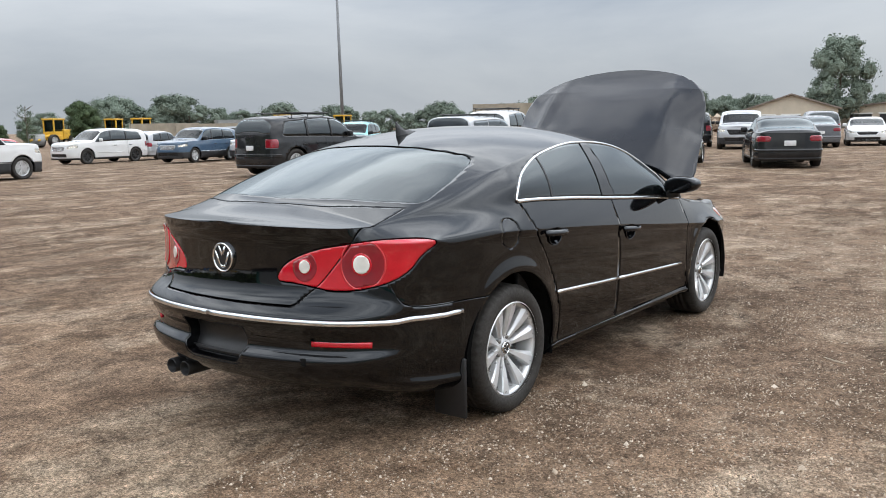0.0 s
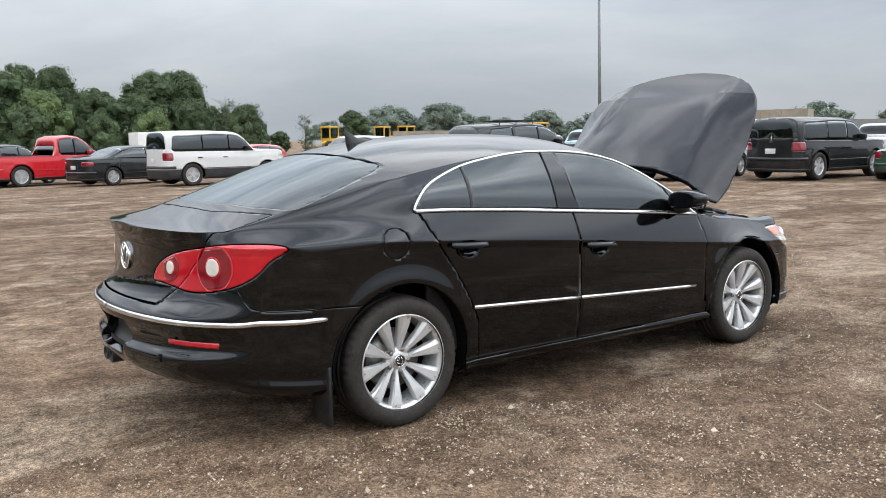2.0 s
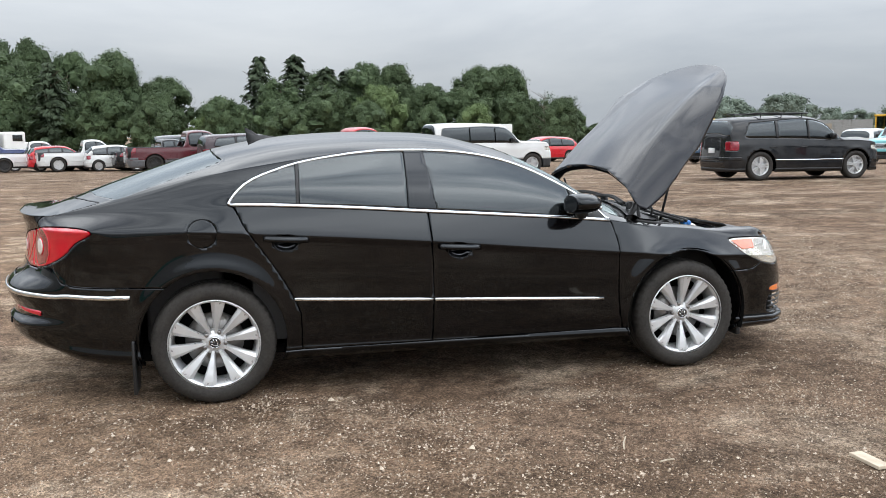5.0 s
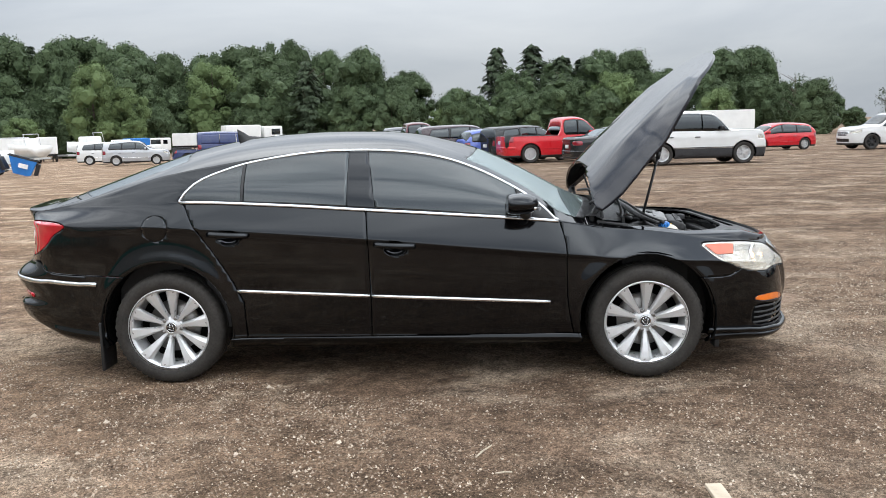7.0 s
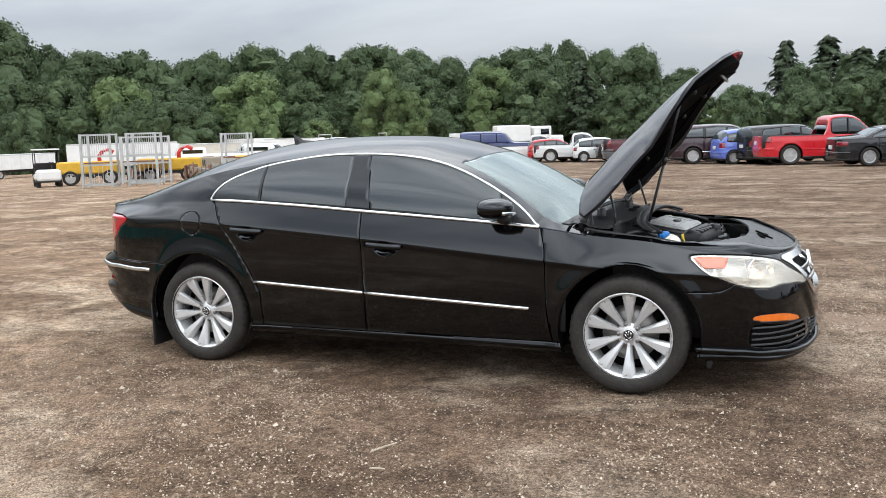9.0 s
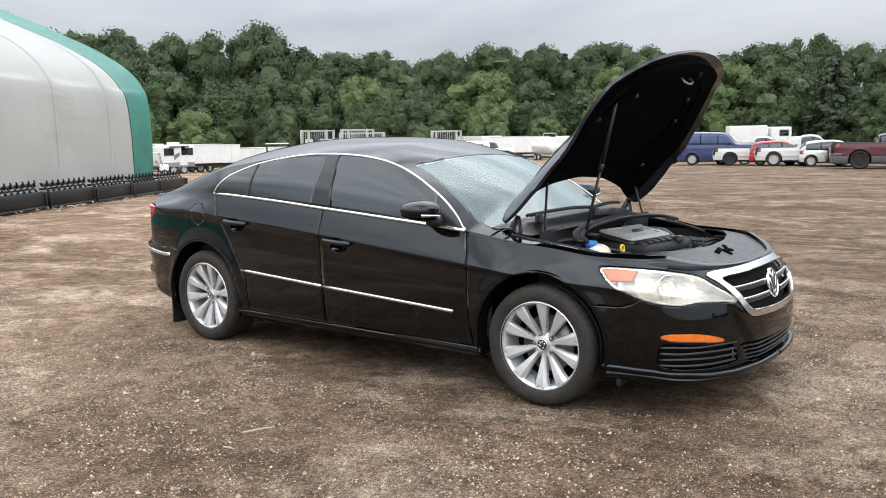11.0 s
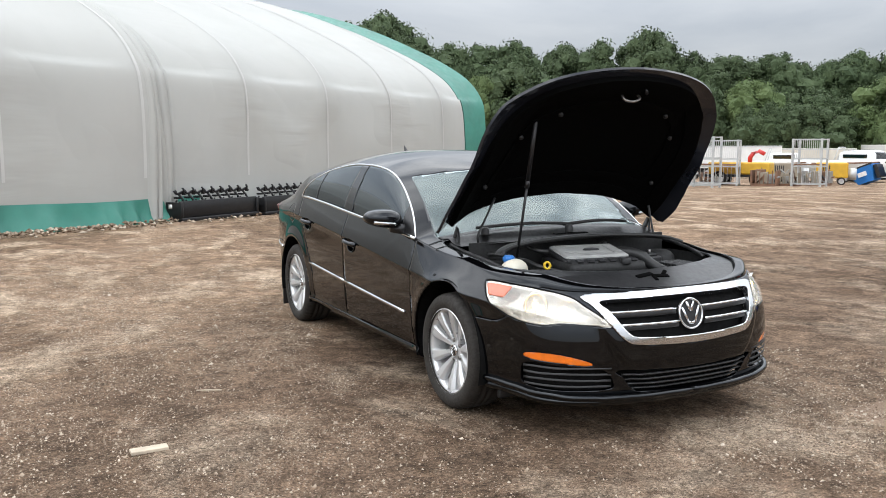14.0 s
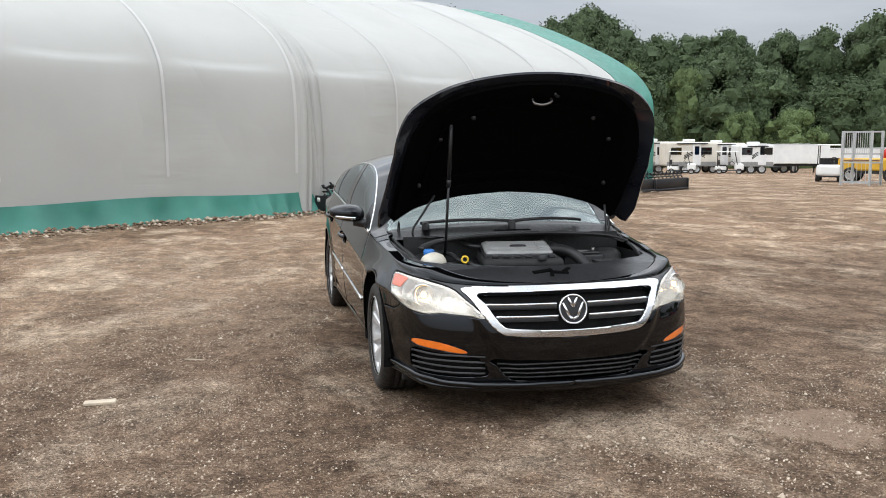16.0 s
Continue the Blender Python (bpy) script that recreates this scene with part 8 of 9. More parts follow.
def block(name, lo, hi, material, parent, bevel=0.0, label=""):
    bm = bmesh.new()
    box(bm, lo, hi, bevel=bevel)
    return part(name, bm, material, parent, label, smooth=False)


def wheels(parent, places, r, width):
    for x, y in places:
        w = new("wheel")
        w.parent, w.matrix_basis = parent, pose(x, y, r, 90 if y < 0 else -90, 0, 0) @ Matrix.Diagonal((r, r, width / 0.25, 1))
        part("tyre", None, None, w, data=ME_BG_TYRE)
        part("rim", None, None, w, data=ME_BG_RIM["bright"])


def trailer(x, y, heading, L, W, H, material, label, floor=0.85, ribs=True):
    t = thing("box_trailer", label, "trailer", at_ground(x, y, heading), "parked trailers")
    block("box", (-L / 2, -W / 2, floor), (L / 2, W / 2, floor + H), material, t, 0.04)
    block("frame", (-L / 2, -W * 0.35, floor - 0.25), (L / 2, W * 0.35, floor - 0.004), M_TRIM, t)
    if ribs:
        for k in range(int(L / 1.2)):
            block("rib", (-L / 2 + 0.6 + 1.2 * k, -W / 2 - 0.02, floor + 0.05), (-L / 2 + 0.64 + 1.2 * k, -W / 2, floor + H - 0.05), material, t)
    block("top_rail", (-L / 2, -W / 2 - 0.03, floor + H - 0.10), (L / 2, -W / 2 - 0.002, floor + H - 0.02), M_GALV, t)
    for s in (-1, 1):
        block("door", (-L / 2 - 0.03, s * W * 0.25 - W * 0.23, floor + 0.08), (-L / 2 - 0.004, s * W * 0.25 + W * 0.23, floor + H - 0.08), material, t)
    wheels(t, [(-L * 0.3, -W * 0.42), (-L * 0.3, W * 0.42), (-L * 0.3 + 0.95, -W * 0.42), (-L * 0.3 + 0.95, W * 0.42)], 0.42, 0.25)
    block("leg", (L * 0.35, -0.5, 0), (L * 0.35 + 0.1, -0.4, floor - 0.2), M_TRIM, t)
    block("leg", (L * 0.35, 0.4, 0), (L * 0.35 + 0.1, 0.5, floor - 0.2), M_TRIM, t)
    return t


def camper(x, y, heading, L, W, H, material, label):
    t = thing("camper_trailer", label, "camper", at_ground(x, y, heading), "parked campers")
    bm = bmesh.new()
    box(bm, (-L / 2, -W / 2, 0.65), (L / 2, W / 2, H), bevel=0.15)
    part("body", bm, material, t, smooth=False)
    block("lower_panel", (-L / 2 + 0.1, -W / 2 - 0.012, 0.62), (L / 2 - 0.1, -W / 2 - 0.002, 1.0), M_GREY_STEEL, t)
    for wx in (-0.3, 0.28):
        w = block("window", (wx * L - 0.45, -W / 2 - 0.03, 1.6), (wx * L + 0.45, -W / 2 - 0.004, 2.2), M_TRIM, t)
        block("pane", (wx * L - 0.40, -W / 2 - 0.036, 1.65), (wx * L + 0.40, -W / 2 - 0.031, 2.15), M_TINT, w)
    d = block("door", (0.02 * L, -W / 2 - 0.03, 0.75), (0.02 * L + 0.68, -W / 2 - 0.004, 2.55), M_WHITE_PANEL, t)
    block("door_window", (0.02 * L + 0.15, -W / 2 - 0.04, 1.6), (0.02 * L + 0.53, -W / 2 - 0.032, 2.3), M_TINT, d)
    for k in range(3):
        bm = bmesh.new()
        ribbon(bm, [(-L * 0.15 + a * L * 0.2, -W / 2 - 0.006, 1.25 + 0.12 * k + 0.35 * math.sin(a * 1.4)) for a in np.linspace(0, 2, 9)], 0.07, 0.006, (0, -1, 0))
        bmesh.ops.recalc_face_normals(bm, faces=bm.faces[:])
        part("stripe", bm, M_TRIM, t)
    block("roof_unit", (-0.4, -0.35, H), (0.5, 0.35, H + 0.25), M_WHITE_PANEL, t, 0.06)
    block("awning", (-L * 0.3, -W / 2 - 0.12, H - 0.18), (L * 0.3, -W / 2 - 0.02, H - 0.08), M_TRIM, t, 0.03)
    wheels(t, [(-0.5, -W * 0.44), (0.45, -W * 0.44), (-0.5, W * 0.44), (0.45, W * 0.44)], 0.38, 0.22)
    bm = bmesh.new()
    rod(bm, (L / 2, 0, 0.55), (L / 2 + 1.1, 0, 0.5), 0.05)
    part("hitch", bm, M_TRIM, t)
    return t


camper(-64.4, 33.9, 77, 6.4, 2.3, 2.75, M_CREAM, "long cream camper trailer with dark windows")
camper(-60.9, 35.6, 77, 4.4, 2.3, 2.65, M_CREAM, "cream camper trailer with a grey lower panel")
camper(-63.1, 39.5, 77, 4.6, 2.3, 2.65, M_CREAM, "plain cream camper beside a golf cart")
camper(-59.7, 41.0, 80, 3.0, 2.2, 2.45, M_WHITE_PANEL, "white camper trailer with dark stripes")
trailer(-62.9, 44.7, 77, 6.4, 2.4, 1.75, M_WHITE_PANEL, "white enclosed box trailer")
trailer(-65.0, 49.1, 77, 5.2, 2.4, 1.80, M_WHITE_PANEL, "white enclosed trailer with a railed front")
trailer(-68.5, 58.5, 92, 10.0, 2.5, 1.5, M_WHITE_PANEL, "long white enclosed box trailer")
trailer(-63.0, 66.0, 110, 10.0, 2.5, 1.6, M_WHITE_PANEL, "long white box trailer with dull sides")
trailer(-57.0, 72.5, 120, 8.0, 2.5, 1.6, M_WHITE_PANEL, "white enclosed trailer with small lettering bars")
trailer(-60.0, 88.0, 140, 12.0, 2.55, 2.2, M_WHITE_PANEL, "long white semi-trailer by the wood")
trailer(-44.8, 83.2, 117, 3.2, 1.9, 1.75, M_WHITE_PANEL, "short white box truck body")
trailer(-30.0, 97.0, 165, 13.0, 2.55, 1.5, M_WHITE_PANEL, "long white semi-trailer by the wood")
trailer(24.5, 82.0, 185, 6.0, 2.4, 1.9, M_WHITE_PANEL, "long white semi-trailer beyond the yard")


def boat(x, y, heading, L, label, tall=1.0):
    b = thing("motor_boat", label, "boat", at_ground(x, y, heading) @ Matrix.Diagonal((1, tall, tall, 1)), "boats on trailers")
    bm = bmesh.new()
    rings = []
    for k in range(13):
        u = k / 12
        w = 1.15 * min(1, (1 - u) * 2.2 + 0.02) ** 0.7
        keel = 0.65 + 0.75 * max(0, u - 0.45) ** 1.6
        px = -L / 2 + L * u
        rings.append([bm.verts.new(q) for q in ((px, -w, 1.75 + 0.25 * u), (px, -w * 0.93, 1.25 + 0.1 * u), (px, -w * 0.3, keel), (px, w * 0.3, keel), (px, w * 0.93, 1.25 + 0.1 * u), (px, w, 1.75 + 0.25 * u))])
    for a, c in zip(rings, rings[1:]):
        for k in range(5):
            bm.faces.new((a[k], a[k + 1], c[k + 1], c[k]))
        bm.faces.new((a[5], a[0], c[0], c[5]))
    bm.faces.new(rings[0])
    bmesh.ops.recalc_face_normals(bm, faces=bm.faces[:])
    part("hull", bm, M_WHITE_PANEL, b)
    bm = bmesh.new()
    box(bm, (-L * 0.2, -0.8, 1.75), (L * 0.15, 0.8, 2.5), bevel=0.18)
    part("cabin", bm, M_WHITE_PANEL, b, smooth=False)
    block("cabin_window", (-L * 0.15, -0.82, 2.0), (L * 0.11, -0.78, 2.32), M_TINT, b, 0.01)
    bm = bmesh.new()
    for s in (-0.8, 0.8):
        rod(bm, (-L * 0.25, s, 1.8), (-L * 0.2, s, 2.9), 0.03)
    rod(bm, (-L * 0.2, -0.8, 2.9), (-L * 0.2, 0.8, 2.9), 0.04)
    part("arch", bm, M_GALV, b)
    bm = bmesh.new()
    ribbon(bm, [(-L / 2 + 0.1, -1.18, 1.55), (0, -1.18, 1.62), (L * 0.25, -0.85, 1.7)], 0.12, 0.01, (0, -1, 0))
    bmesh.ops.recalc_face_normals(bm, faces=bm.faces[:])
    part("stripe", bm, M_RUST, b)
    block("trailer_frame", (-L / 2, -0.9, 0.45), (L / 2 + 0.6, 0.9, 0.62), M_GALV, b)
    wheels(b, [(-0.6, -1.0), (-0.6, 1.0), (0.2, -1.0), (0.2, 1.0)], 0.34, 0.2)


boat(-44.4, 78.0, 150, 5.6, "white cabin cruiser on a boat trailer")
boat(-42.5, 88.0, -120, 5.5, "white runabout boat on a trailer")


def lorry(x, y, heading, cab, load, label, size=1.0):
    t = thing("lorry", label, "truck", at_ground(x, y, heading) @ Matrix.Scale(size, 4), "parked lorries")
    bm = bmesh.new()
    box(bm, (1.2, -1.15, 0.9), (3.2, 1.15, 2.75), bevel=0.15)
    box(bm, (3.15, -0.95, 0.75), (4.6, 0.95, 1.75), bevel=0.2)
    c = part("cab", bm, cab, t, smooth=False)
    block("windshield", (3.16, -0.95, 1.85), (3.215, 0.95, 2.5), M_TINT, c, 0.02)
    for s in (-1, 1):
        block("side_window", (2.0, s * 1.16 - 0.01, 1.85), (2.9, s * 1.16 + 0.01, 2.45), M_TINT, c)
        block("headlamp", (4.55, s * 0.7 - 0.12, 1.0), (4.63, s * 0.7 + 0.12, 1.2), M_LAMP, c, 0.02)
    block("grille", (4.56, -0.45, 0.9), (4.62, 0.45, 1.55), M_GREY_STEEL, c, 0.01)
    block("bed", (-3.2, -1.2, 0.95), (1.05, 1.2, 1.15), M_TRIM, t)
    if load:
        block("load", (-2.8, -1.1, 1.15), (0.9, 1.1, 2.9), load, t, 0.1)
    wheels(t, [(3.6, -1.0), (3.6, 1.0), (-1.9, -1.0), (-1.9, 1.0)], 0.48, 0.28)


lorry(-38.5, 90.0, -115, M_WHITE_PANEL, M_BLUEPLASTIC, "small white lorry with a blue load", 0.72)
lorry(-33.0, 87.0, -112, M_WHITE_PANEL, None, "small white service lorry by the wood", 0.72)
lorry(-23.7, 84.9, 30, M_WHITE_PANEL, M_WHITE_PANEL, "white box lorry behind the pickups")


def cage(x, y, heading, W, D, H, label):
    c = thing("storage_rack", label, "rack", at_ground(x, y, heading), "galvanised racks")
    for px in (0, W):
        for py in (0, D):
            block("post", (px - 0.045, py - 0.045, 0), (px + 0.045, py + 0.045, H), M_GALV, c)
    for z in (0.12, H * 0.42, H * 0.58, H - 0.04):
        for py in (0, D):
            block("rail", (0.045, py - 0.025, z - 0.03), (W - 0.045, py + 0.025, z + 0.03), M_GALV, c)
        for px in (0, W):
            block("rail", (px - 0.025, 0.045, z - 0.03), (px + 0.025, D - 0.045, z + 0.03), M_GALV, c)
    n = int(W / 0.09)
    for k in range(1, n):
        px = W * k / n
        block("wire", (px - 0.008, -0.008, H * 0.60), (px + 0.008, 0.008, H - 0.07), M_GALV, c)
        if k % 2:
            block("wire", (px - 0.008, -0.008, 0.15), (px + 0.008, 0.008, H * 0.40), M_GALV, c)
    block("shelf", (0.05, 0.05, H * 0.45), (W - 0.05, D - 0.05, H * 0.47), M_RUST, c)
    return c


for x, y, turn, w, d in ((-26.95, 27.4, 37, 2.2, 1.0), (-23.3, 30.3, 22, 1.3, 0.9), (-24.9, 22.75, 24, 1.2, 0.9), (-23.5, 23.9, 24, 1.2, 0.9)):
    cage(x, y, turn, w, d, 2.24, "tall galvanised wire rack with shelves")


def pile(x, y, heading, W, D, H, material, label):
    p = thing("scrap_crate", label, "crate", at_ground(x, y, heading), "crates by the racks")
    block("base", (0, 0, 0), (W, D, 0.12), M_RUST, p)
    for px in (0, W):
        block("side", (px - 0.03, 0, 0.12), (px + 0.03, D, H), material, p)
    n = int(W / 0.18)
    for k in range(n):
        block("slat", (W * k / n + 0.02, -0.03, 0.12), (W * k / n + 0.06, 0.0, H * (0.8 + 0.2 * ((k * 7) % 3) / 2)), material, p)
    rng = np.random.default_rng(int(W * 100))
    for k in range(9):
        bm = bmesh.new()
        rod(bm, (rng.uniform(0, W), rng.uniform(0, D), 0.15), (rng.uniform(-0.2, W + 0.2), rng.uniform(0, D), H * rng.uniform(0.6, 1.25)), rng.uniform(0.02, 0.05), seg=8)
        part("scrap_pipe", bm, [M_GREY_STEEL, M_RUST, M_TRIM][k % 3], p)
    for k in range(6):
        a, b, h = rng.uniform(0.1, W - 0.4), rng.uniform(0.1, D - 0.3), rng.uniform(0.3, H * 1.1)
        block("scrap", (a, b, 0.12), (a + rng.uniform(0.2, 0.5), b + 0.25, h), [M_RUST, M_TANSTEEL, M_GREY_STEEL][k % 3], p, 0.02)


pile(-24.5, 28.9, 30, 1.15, 0.9, 0.75, M_RUST, "rusty crate of scrap by the racks")
pile(-24.0, 30.0, 30, 1.0, 0.9, 0.65, M_TANSTEEL, "crate of grey scrap metal")


def tow_machine(x, y, heading, paint, extra, label):
    t = thing("snow_blower_attachment", label, "machinery", at_ground(x, y, heading), "machines by the racks")
    bm = bmesh.new()
    box(bm, (-1.5, -0.6, 0.55), (1.5, 0.6, 1.15), bevel=0.08)
    part("body", bm, paint, t, smooth=False)
    block("deck", (-1.7, -0.65, 0.42), (1.7, 0.65, 0.55), M_TRIM, t)
    bm = bmesh.new()
    ribbon(bm, [(0.4, 0, 1.05), (0.4, 0, 1.40), (0.55, 0, 1.62), (0.85, 0, 1.66), (1.1, 0, 1.52)], 0.30, 0.14, (1, 0, 0.5))
    bmesh.ops.recalc_face_normals(bm, faces=bm.faces[:])
    part("chute", bm, extra, t, "curved red chute")
    wheels(t, [(-0.9, -0.6), (-0.9, 0.6), (0.9, -0.6), (0.9, 0.6)], 0.36, 0.22)


tow_machine(-26.2, 30.0, 32, M_YELLOW, M_REDPAINT, "yellow machine with a curved red chute")
tow_machine(-29.6, 28.2, 40, M_YELLOW, M_REDPAINT, "yellow machine behind the racks")


def hopper(x, y, heading, tilt):
    b = thing("blue_hopper", "bright blue steel hopper tipped on its side", "hopper", at_ground(x, y, heading))
    m = Matrix.Translation((0, 0, 0.10)) @ Matrix.Rotation(radians(tilt), 4, "Y")
    v, f = [], []
    for z, x0, x1, w in ((0.0, -0.35, 0.45, 0.48), (0.85, -0.75, 0.62, 0.55)):
        v += [m @ Vector(q) for q in ((x0, -w, z), (x1, -w, z), (x1, w, z), (x0, w, z))]
    f = [(3, 2, 1, 0), (0, 1, 5, 4), (1, 2, 6, 5), (2, 3, 7, 6), (3, 0, 4, 7)]
    tub = part("tub", None, None, b, data=mesh_of("tub", v, f, M_BLUEPLASTIC, False))
    tub.modifiers.new("thick", "SOLIDIFY").thickness = 0.04
    bm = bmesh.new()
    for y0 in (-0.56, 0.52):
        box(bm, (-0.80, y0, 0.82), (0.66, y0 + 0.06, 0.90), m, 0.01)
    part("rim", bm, M_TRIM, b, smooth=False)
    bm = bmesh.new()
    box(bm, (-0.2, -0.565, 0.35), (0.25, -0.545, 0.58), m)
    part("label", bm, M_DECAL, b, smooth=False)
    bm = bmesh.new()
    box(bm, (0.60, -0.40, 0.05), (0.80, 0.40, 0.75), m, 0.03)
    part("latch_frame", bm, M_TRIM, b, smooth=False)


hopper(-24.3, 37.2, 15, -22)
hopper(-23.3, 38.0, 25, 18)
# white vans and car hoods behind the hoppers
for x, y, h in ((-30.5, 45.5, -25),):
    vehicle("van", "white van with a damaged front beyond the racks", "car", "suv", (5.2, 2.0, 2.0), P_WHITE, "", (x, y), h, 3.0, 0.36)


def golf_cart(x, y, heading, label):
    g = thing("golf_cart", label, "cart", at_ground(x, y, heading), "golf carts")
    bm = bmesh.new()
    box(bm, (0.45, -0.55, 0.30), (1.15, 0.55, 0.85), bevel=0.12)
    box(bm, (-1.1, -0.55, 0.30), (-0.2, 0.55, 0.62), bevel=0.08)
    part("body", bm, M_WHITE_PANEL, g, smooth=False)
    block("floor", (-1.1, -0.55, 0.24), (1.1, 0.55, 0.30), M_TRIM, g)
    bm = bmesh.new()
    box(bm, (-0.75, -0.5, 0.62), (-0.2, 0.5, 0.75), bevel=0.04)
    box(bm, (-0.85, -0.5, 0.75), (-0.72, 0.5, 1.15), bevel=0.04)
    part("seat", bm, M_TRIM, g, smooth=False)
    block("roof", (-1.0, -0.58, 1.78), (0.75, 0.58, 1.84), M_WHITE_PANEL, g, 0.02)
    for px, qx in ((-0.9, -0.9), (0.70, 0.45)):
        for s in (-0.52, 0.52):
            bm = bmesh.new()
            rod(bm, (px, s, 0.6), (qx, s, 1.8), 0.022, seg=8)
            part("roof_post", bm, M_TRIM, g)
    bm = bmesh.new()
    rod(bm, (0.55, 0.2, 0.7), (0.25, 0.2, 1.05), 0.02, seg=8)
    lathe(bm, [(0.17, 0), (0.19, 0.015), (0.17, 0.03), (0.15, 0.015)], 20, Matrix.Translation((0.24, 0.2, 1.05)) @ pose(0, 0, 0, 0, -55, 0), True)
    part("steering_wheel", bm, M_TRIM, g)
    wheels(g, [(0.8, -0.48), (0.8, 0.48), (-0.75, -0.48), (-0.75, 0.48)], 0.22, 0.2)


golf_cart(-31.1, 26.9, -40, "white golf cart with a black seat")
golf_cart(-57.4, 37.4, 60, "cream golf cart with a roof")
golf_cart(-57.4, 33.1, 60, "golf cart beside the campers")


def loader(x, y, heading, label):
    t = thing("wheel_loader", label, "machinery", at_ground(x, y, heading), "wheel loaders")
    bm = bmesh.new()
    box(bm, (-3.2, -1.0, 1.0), (-0.6, 1.0, 2.2), bevel=0.12)
    box(bm, (-0.6, -0.9, 0.9), (1.8, 0.9, 1.5), bevel=0.08)
    part("body", bm, M_YELLOW, t, smooth=False)
    bm = bmesh.new()
    for px in (-0.9, 0.8):
        for s in (-0.75, 0.75):
            box(bm, (px - 0.07, s - 0.07, 1.5), (px + 0.07, s + 0.07, 3.4))
    box(bm, (-1.1, -0.9, 3.35), (1.0, 0.9, 3.55), bevel=0.05)
    box(bm, (-0.95, -0.8, 1.4), (0.85, 0.8, 1.95), bevel=0.03)
    c = part("cab", bm, M_YELLOW, t, smooth=False)
    block("cab_glass", (-0.88, -0.74, 1.96), (0.78, 0.74, 3.33), M_CLEAR_GLASS, c)
    bm = bmesh.new()
    rod(bm, (1.5, -0.6, 1.5), (3.4, -0.6, 0.9), 0.14)
    rod(bm, (1.5, 0.6, 1.5), (3.4, 0.6, 0.9), 0.14)
    part("lift_arm", bm, M_YELLOW, t)
    bm = bmesh.new()
    ribbon(bm, [(3.2, 0, 1.7), (3.1, 0, 0.9), (3.4, 0, 0.35), (4.3, 0, 0.25)], 2.7, 0.08, (-1, 0, 0.3))
    bmesh.ops.recalc_face_normals(bm, faces=bm.faces[:])
    part("bucket", bm, M_GREY_STEEL, t)
    bm = bmesh.new()
    rod(bm, (-2.2, 0.4, 2.2), (-2.2, 0.4, 3.0), 0.07)
    part("exhaust", bm, M_TRIM, t)
    wheels(t, [(-2.1, -1.05), (-2.1, 1.05), (1.3, -1.05), (1.3, 1.05)], 0.8, 0.55)


for a, d, h in ((60.6, 118, 200), (57.2, 125, 210), (46.8, 112, 200), (43.0, 120, 190), (55.6, 122, 200)):
    loader(d * math.cos(radians(a)) - 5, d * math.sin(radians(a)) - 3, h, "yellow wheel loader with a glazed cab")


def dump_body(x, y, heading, L, H, material, label, lift=1.0):
    t = thing("dump_trailer", label, "trailer", at_ground(x, y, heading), "dump trailers")
    for s in (-1, 1):
        side = block("side_wall", (-L / 2, s * 1.2 - 0.05, lift), (L / 2, s * 1.2 + 0.05, lift + H), material, t)
        for k in range(int(L / 0.8)):
            block("rib", (-L / 2 + 0.3 + 0.8 * k, s * 1.25 - 0.05, lift), (-L / 2 + 0.42 + 0.8 * k, s * 1.25 + 0.06, lift + H), material, t)
    for px in (-L / 2, L / 2):
        block("end_wall", (px - 0.05, -1.15, lift), (px + 0.05, 1.15, lift + H), material, t)
    block("top_rim", (-L / 2 - 0.1, -1.34, lift + H - 0.14), (L / 2 + 0.1, -1.16, lift + H + 0.02), material, t)
    block("floor", (-L / 2, -1.15, lift - 0.15), (L / 2, 1.15, lift), M_TRIM, t)
    wheels(t, [(-L * 0.25, -1.0), (-L * 0.25, 1.0), (L * 0.25, -1.0), (L * 0.25, 1.0)], 0.5, 0.3)


for a, d, h, L, H, mat, lab in ((55.0, 100, 150, 7.0, 1.6, M_TANSTEEL, "tan steel dump trailer"), (52.3, 100, 145, 7.0, 1.5, M_TANSTEEL, "tan steel dump trailer with ribbed sides"), (50.0, 102, 150, 6.5, 1.9, M_GREY_STEEL, "grey steel dump trailer"),
                                (31.5, 78, 120, 6.5, 1.7, M_TANSTEEL, "tan steel roll-off container"), (28.6, 80, 115, 6.0, 1.5, M_GREY_STEEL, "grey steel roll-off container"), (24.2, 88, 110, 6.2, 2.0, M_REDPAINT, "dark red ribbed roll-off container"), (33.0, 76, 110, 6.0, 2.4, M_TANSTEEL, "brown ribbed steel container")):
    dump_body(d * math.cos(radians(a)) - 4, d * math.sin(radians(a)) - 4, h, L, H, mat, lab)

# light mast
mast = thing("light_mast", "tall grey steel light mast with lamps on top", "street lamp", at_ground(98, 93, 0))
bm = bmesh.new()
rod(bm, (0, 0, 0), (-0.25, 0.30, 26.5), 0.29, 0.18, 16)
part("pole", bm, plain("mast_paint", (0.17, 0.18, 0.19), 0.6, 0.0, 0.12, 1.5), mast)
for s in (-1, 1):
    bm = bmesh.new()
    box(bm, (-0.3, s * 0.9 - 0.45, 26.3), (0.3, s * 0.9 + 0.45, 26.6), bevel=0.05)
    part("lamp_head", bm, M_TRIM, mast)

# sheds on the far side
M_SIDING = plain("beige_siding", (0.48, 0.42, 0.33), 0.8, 0.0, 0.1, 0.6)
M_ROOF = plain("brown_shingle", (0.20, 0.165, 0.14), 0.9, 0.0, 0.2, 1.0)


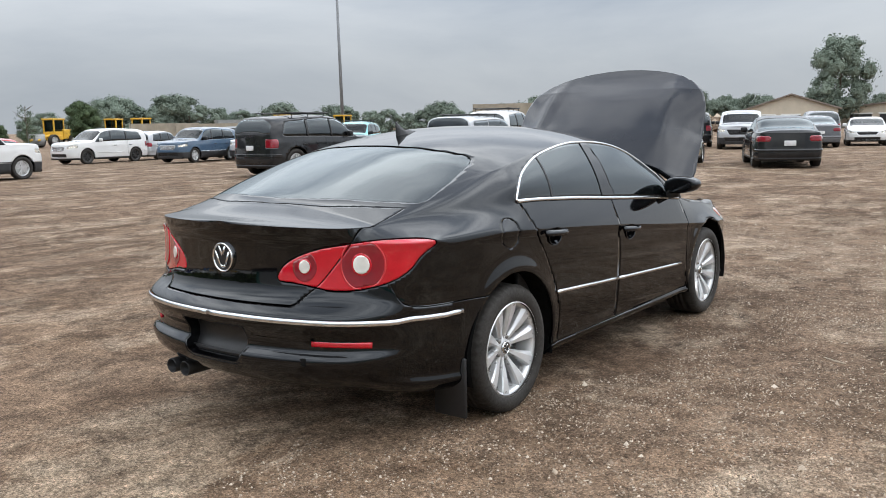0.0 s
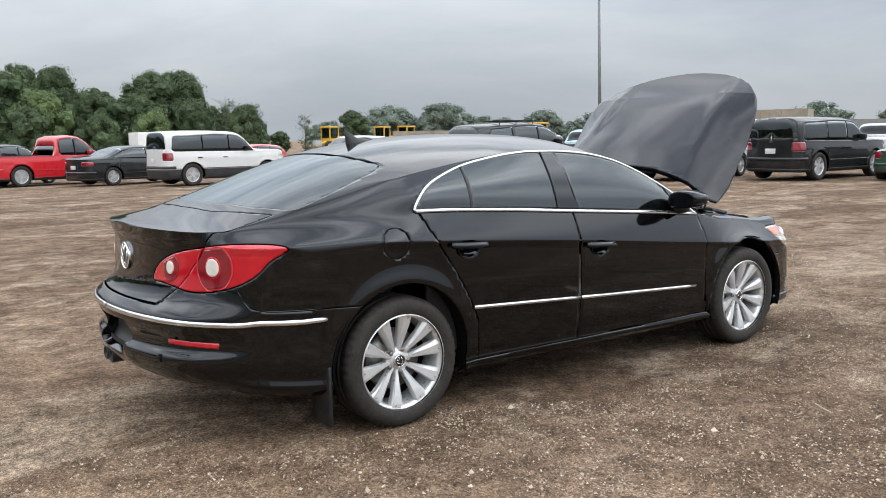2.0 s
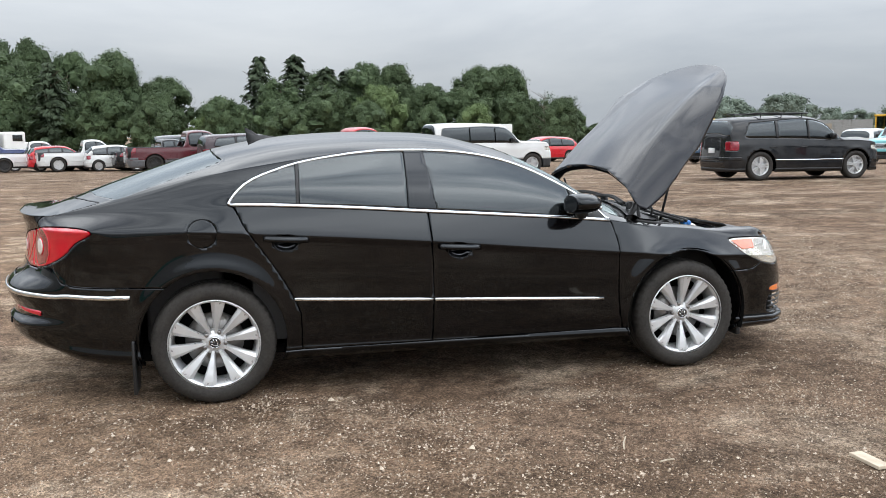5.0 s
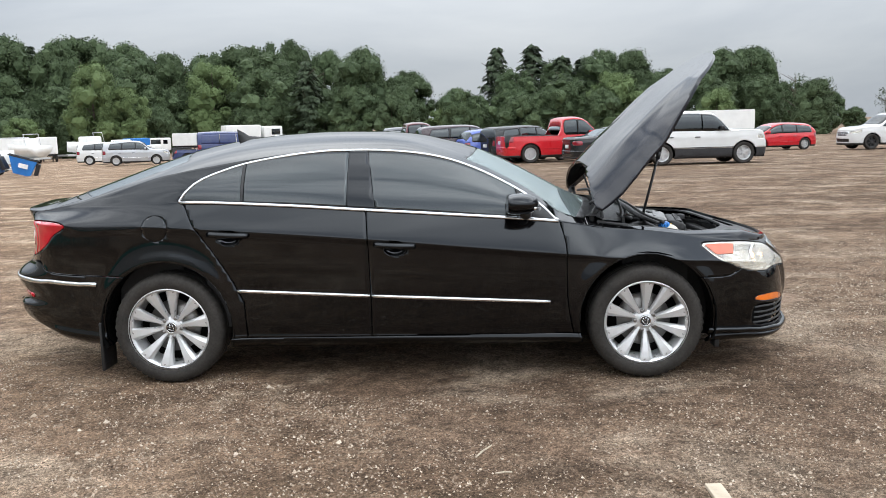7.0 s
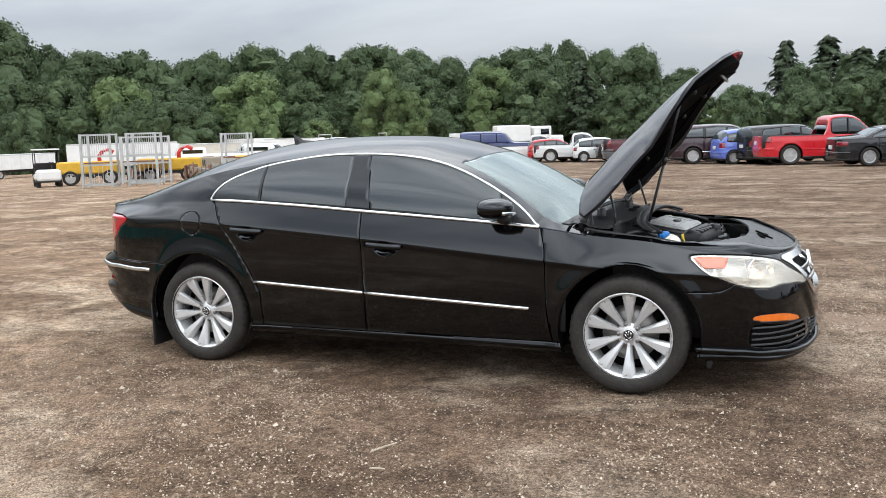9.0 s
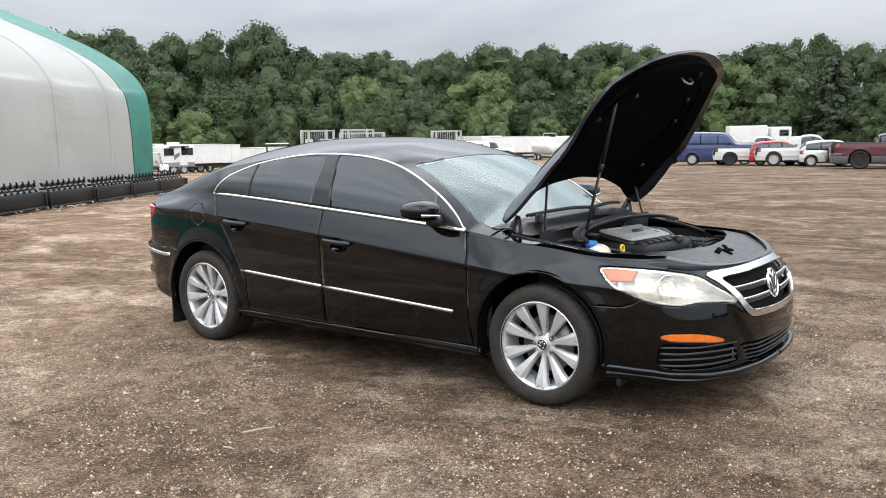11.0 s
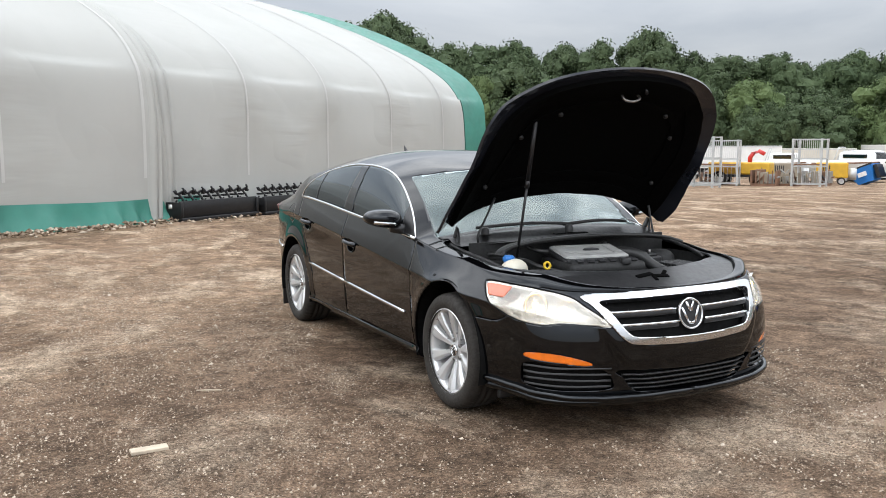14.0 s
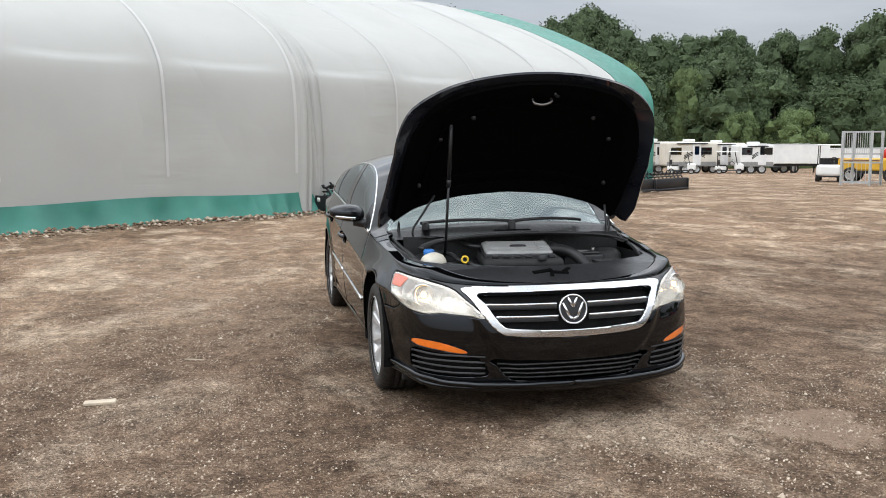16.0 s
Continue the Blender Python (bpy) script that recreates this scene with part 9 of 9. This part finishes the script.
def shed(x, y, heading, W, D, H, ridge, label):
    h = thing("shed", label, "building", at_ground(x, y, heading))
    bm = bmesh.new()
    v = [bm.verts.new(q) for q in ((0, -W / 2, 0), (0, W / 2, 0), (0, W / 2, H), (0, 0, ridge), (0, -W / 2, H), (D, -W / 2, 0), (D, W / 2, 0), (D, W / 2, H), (D, 0, ridge), (D, -W / 2, H))]
    for f in ((0, 4, 3, 2, 1), (5, 6, 7, 8, 9), (0, 5, 9, 4), (1, 2, 7, 6)):
        bm.faces.new([v[i] for i in f])
    part("wall", bm, M_SIDING, h, smooth=False)
    for s in (-1, 1):
        bm = bmesh.new()
        e = 0.5
        q = [(-e, s * (W / 2 + e), H - e * (ridge - H) / (W / 2)), (D + e, s * (W / 2 + e), H - e * (ridge - H) / (W / 2)), (D + e, 0, ridge), (-e, 0, ridge)]
        a = [bm.verts.new((p[0], p[1], p[2] + 0.03)) for p in q]
        b = [bm.verts.new((p[0], p[1], p[2] + 0.25)) for p in q]
        bm.faces.new(a)
        bm.faces.new(b)
        for k in range(4):
            bm.faces.new((a[k], a[(k + 1) % 4], b[(k + 1) % 4], b[k]))
        bmesh.ops.recalc_face_normals(bm, faces=bm.faces[:])
        part("roof", bm, M_ROOF, h, smooth=False)
    for k in (-1, 0, 1):
        d = block("door", (-0.06, k * W * 0.27 - W * 0.1, 0), (-0.005, k * W * 0.27 + W * 0.1, H * 0.72), M_TRIM, h, 0, "dark roll-up door")
        block("lintel", (-0.10, k * W * 0.27 - W * 0.11, H * 0.72), (-0.005, k * W * 0.27 + W * 0.11, H * 0.72 + 0.2), M_WHITE_PANEL, d)


shed(137, 34, 15, 13.5, 18, 3.2, 5.4, "beige shed with a brown gable roof")
shed(150, 22, 8, 16, 14, 3.0, 3.9, "low beige shed with a shallow roof")

# heap of rubble before the sheds
v, f = [], []
rng = np.random.default_rng(12)
for i in range(900):
    a = rng.uniform(0, 1)
    x, y = 118 + rng.normal() * 2.0, 36 + 14 * a + rng.normal()
    q = OCT * rng.uniform(0.2, 0.6) * rng.uniform(0.6, 1.3, (6, 3))
    z = 0.3 + 2.2 * rng.random() * math.exp(-((x - 118) / 3) ** 2) * math.sin(math.pi * a) ** 0.5
    b = len(v)
    v += [(x + p[0], y + p[1], z + p[2]) for p in q]
    f += [tuple(b + j for j in g) for g in OCT_F]
tagged(part("rubble_heap", None, None, data=mesh_of("rubble_heap", v, f, M_STONE, False)), "heap of pale broken concrete at the yard's edge", "rubble", kind="stuff")

# the offcut of wood on the dirt
plank = thing("wood_offcut", "short pale piece of wood lying on the dirt", "wood", Matrix.Translation((1.33, -2.47, 0.006)) @ pose(0, 0, 0, 0, 0, 92))
block("board", (-0.085, -0.032, 0), (0.085, 0.032, 0.016), M_WOOD, plank, 0.003)

# more of the yard behind the racks
pile(-24.6, 32.6, 30, 1.2, 1.0, 0.7, M_GREY_STEEL, "wire crate full of grey scrap parts")
pile(-28.4, 29.4, 40, 1.4, 1.0, 0.6, M_RUST, "low crate of rusty machine parts")
trailer(-45.5, 48.6, 45, 8.0, 2.5, 1.75, M_WHITE_PANEL, "long white box trailer behind the racks")
trailer(-43.6, 56.0, 42, 6.5, 2.5, 1.55, M_CREAM, "pale cream box trailer behind the racks")
trailer(-50.7, 83.3, 30, 7.0, 2.4, 1.9, M_WHITE_PANEL, "white trailer near the wood's edge")
boat(-33.0, 41.0, 35, 4.8, "white motor boat behind the wire racks", 0.72)
boat(-29.0, 42.6, 20, 5.2, "white boat with a blue stripe on a trailer", 0.72)


def generator(x, y, heading, paint, label):
    g = thing("generator", label, "machinery", at_ground(x, y, heading), "machines by the racks")
    bm = bmesh.new()
    box(bm, (-0.75, -0.45, 0.35), (0.75, 0.45, 1.15), bevel=0.07)
    part("housing", bm, paint, g, smooth=False)
    for k in range(5):
        block("vent", (-0.55 + 0.1 * k, -0.462, 0.65), (-0.50 + 0.1 * k, -0.448, 1.0), M_TRIM, g)
    bm = bmesh.new()
    rod(bm, (0.75, 0, 0.55), (1.15, 0, 0.55), 0.30, seg=20)
    part("tank", bm, M_GALV, g)
    wheels(g, [(-0.4, -0.45), (-0.4, 0.45), (0.45, -0.45), (0.45, 0.45)], 0.2, 0.16)


generator(-25.0, 35.2, 40, M_YELLOW, "yellow generator on small wheels behind a rack")
generator(-27.4, 34.6, 40, M_TANSTEEL, "grey engine unit among the racks")

# small sticks on the dirt
for x, y, a, l in ((0.435, -2.0, 62, 0.15), (0.515, -2.24, 5, 0.07)):
    stick = thing("stick", "thin pale stick lying on the gravel", "stick", Matrix.Translation((x, y, 0.008)) @ pose(0, 0, 0, 0, 0, a), "sticks on the dirt")
    bm = bmesh.new()
    rod(bm, (-l / 2, 0, 0), (0, 0.006, 0.001), 0.0035, 0.0045, 7)
    rod(bm, (0, 0.006, 0.001), (l / 2, 0, 0.003), 0.0045, 0.003, 7)
    part("twig", bm, M_WOOD, stick)
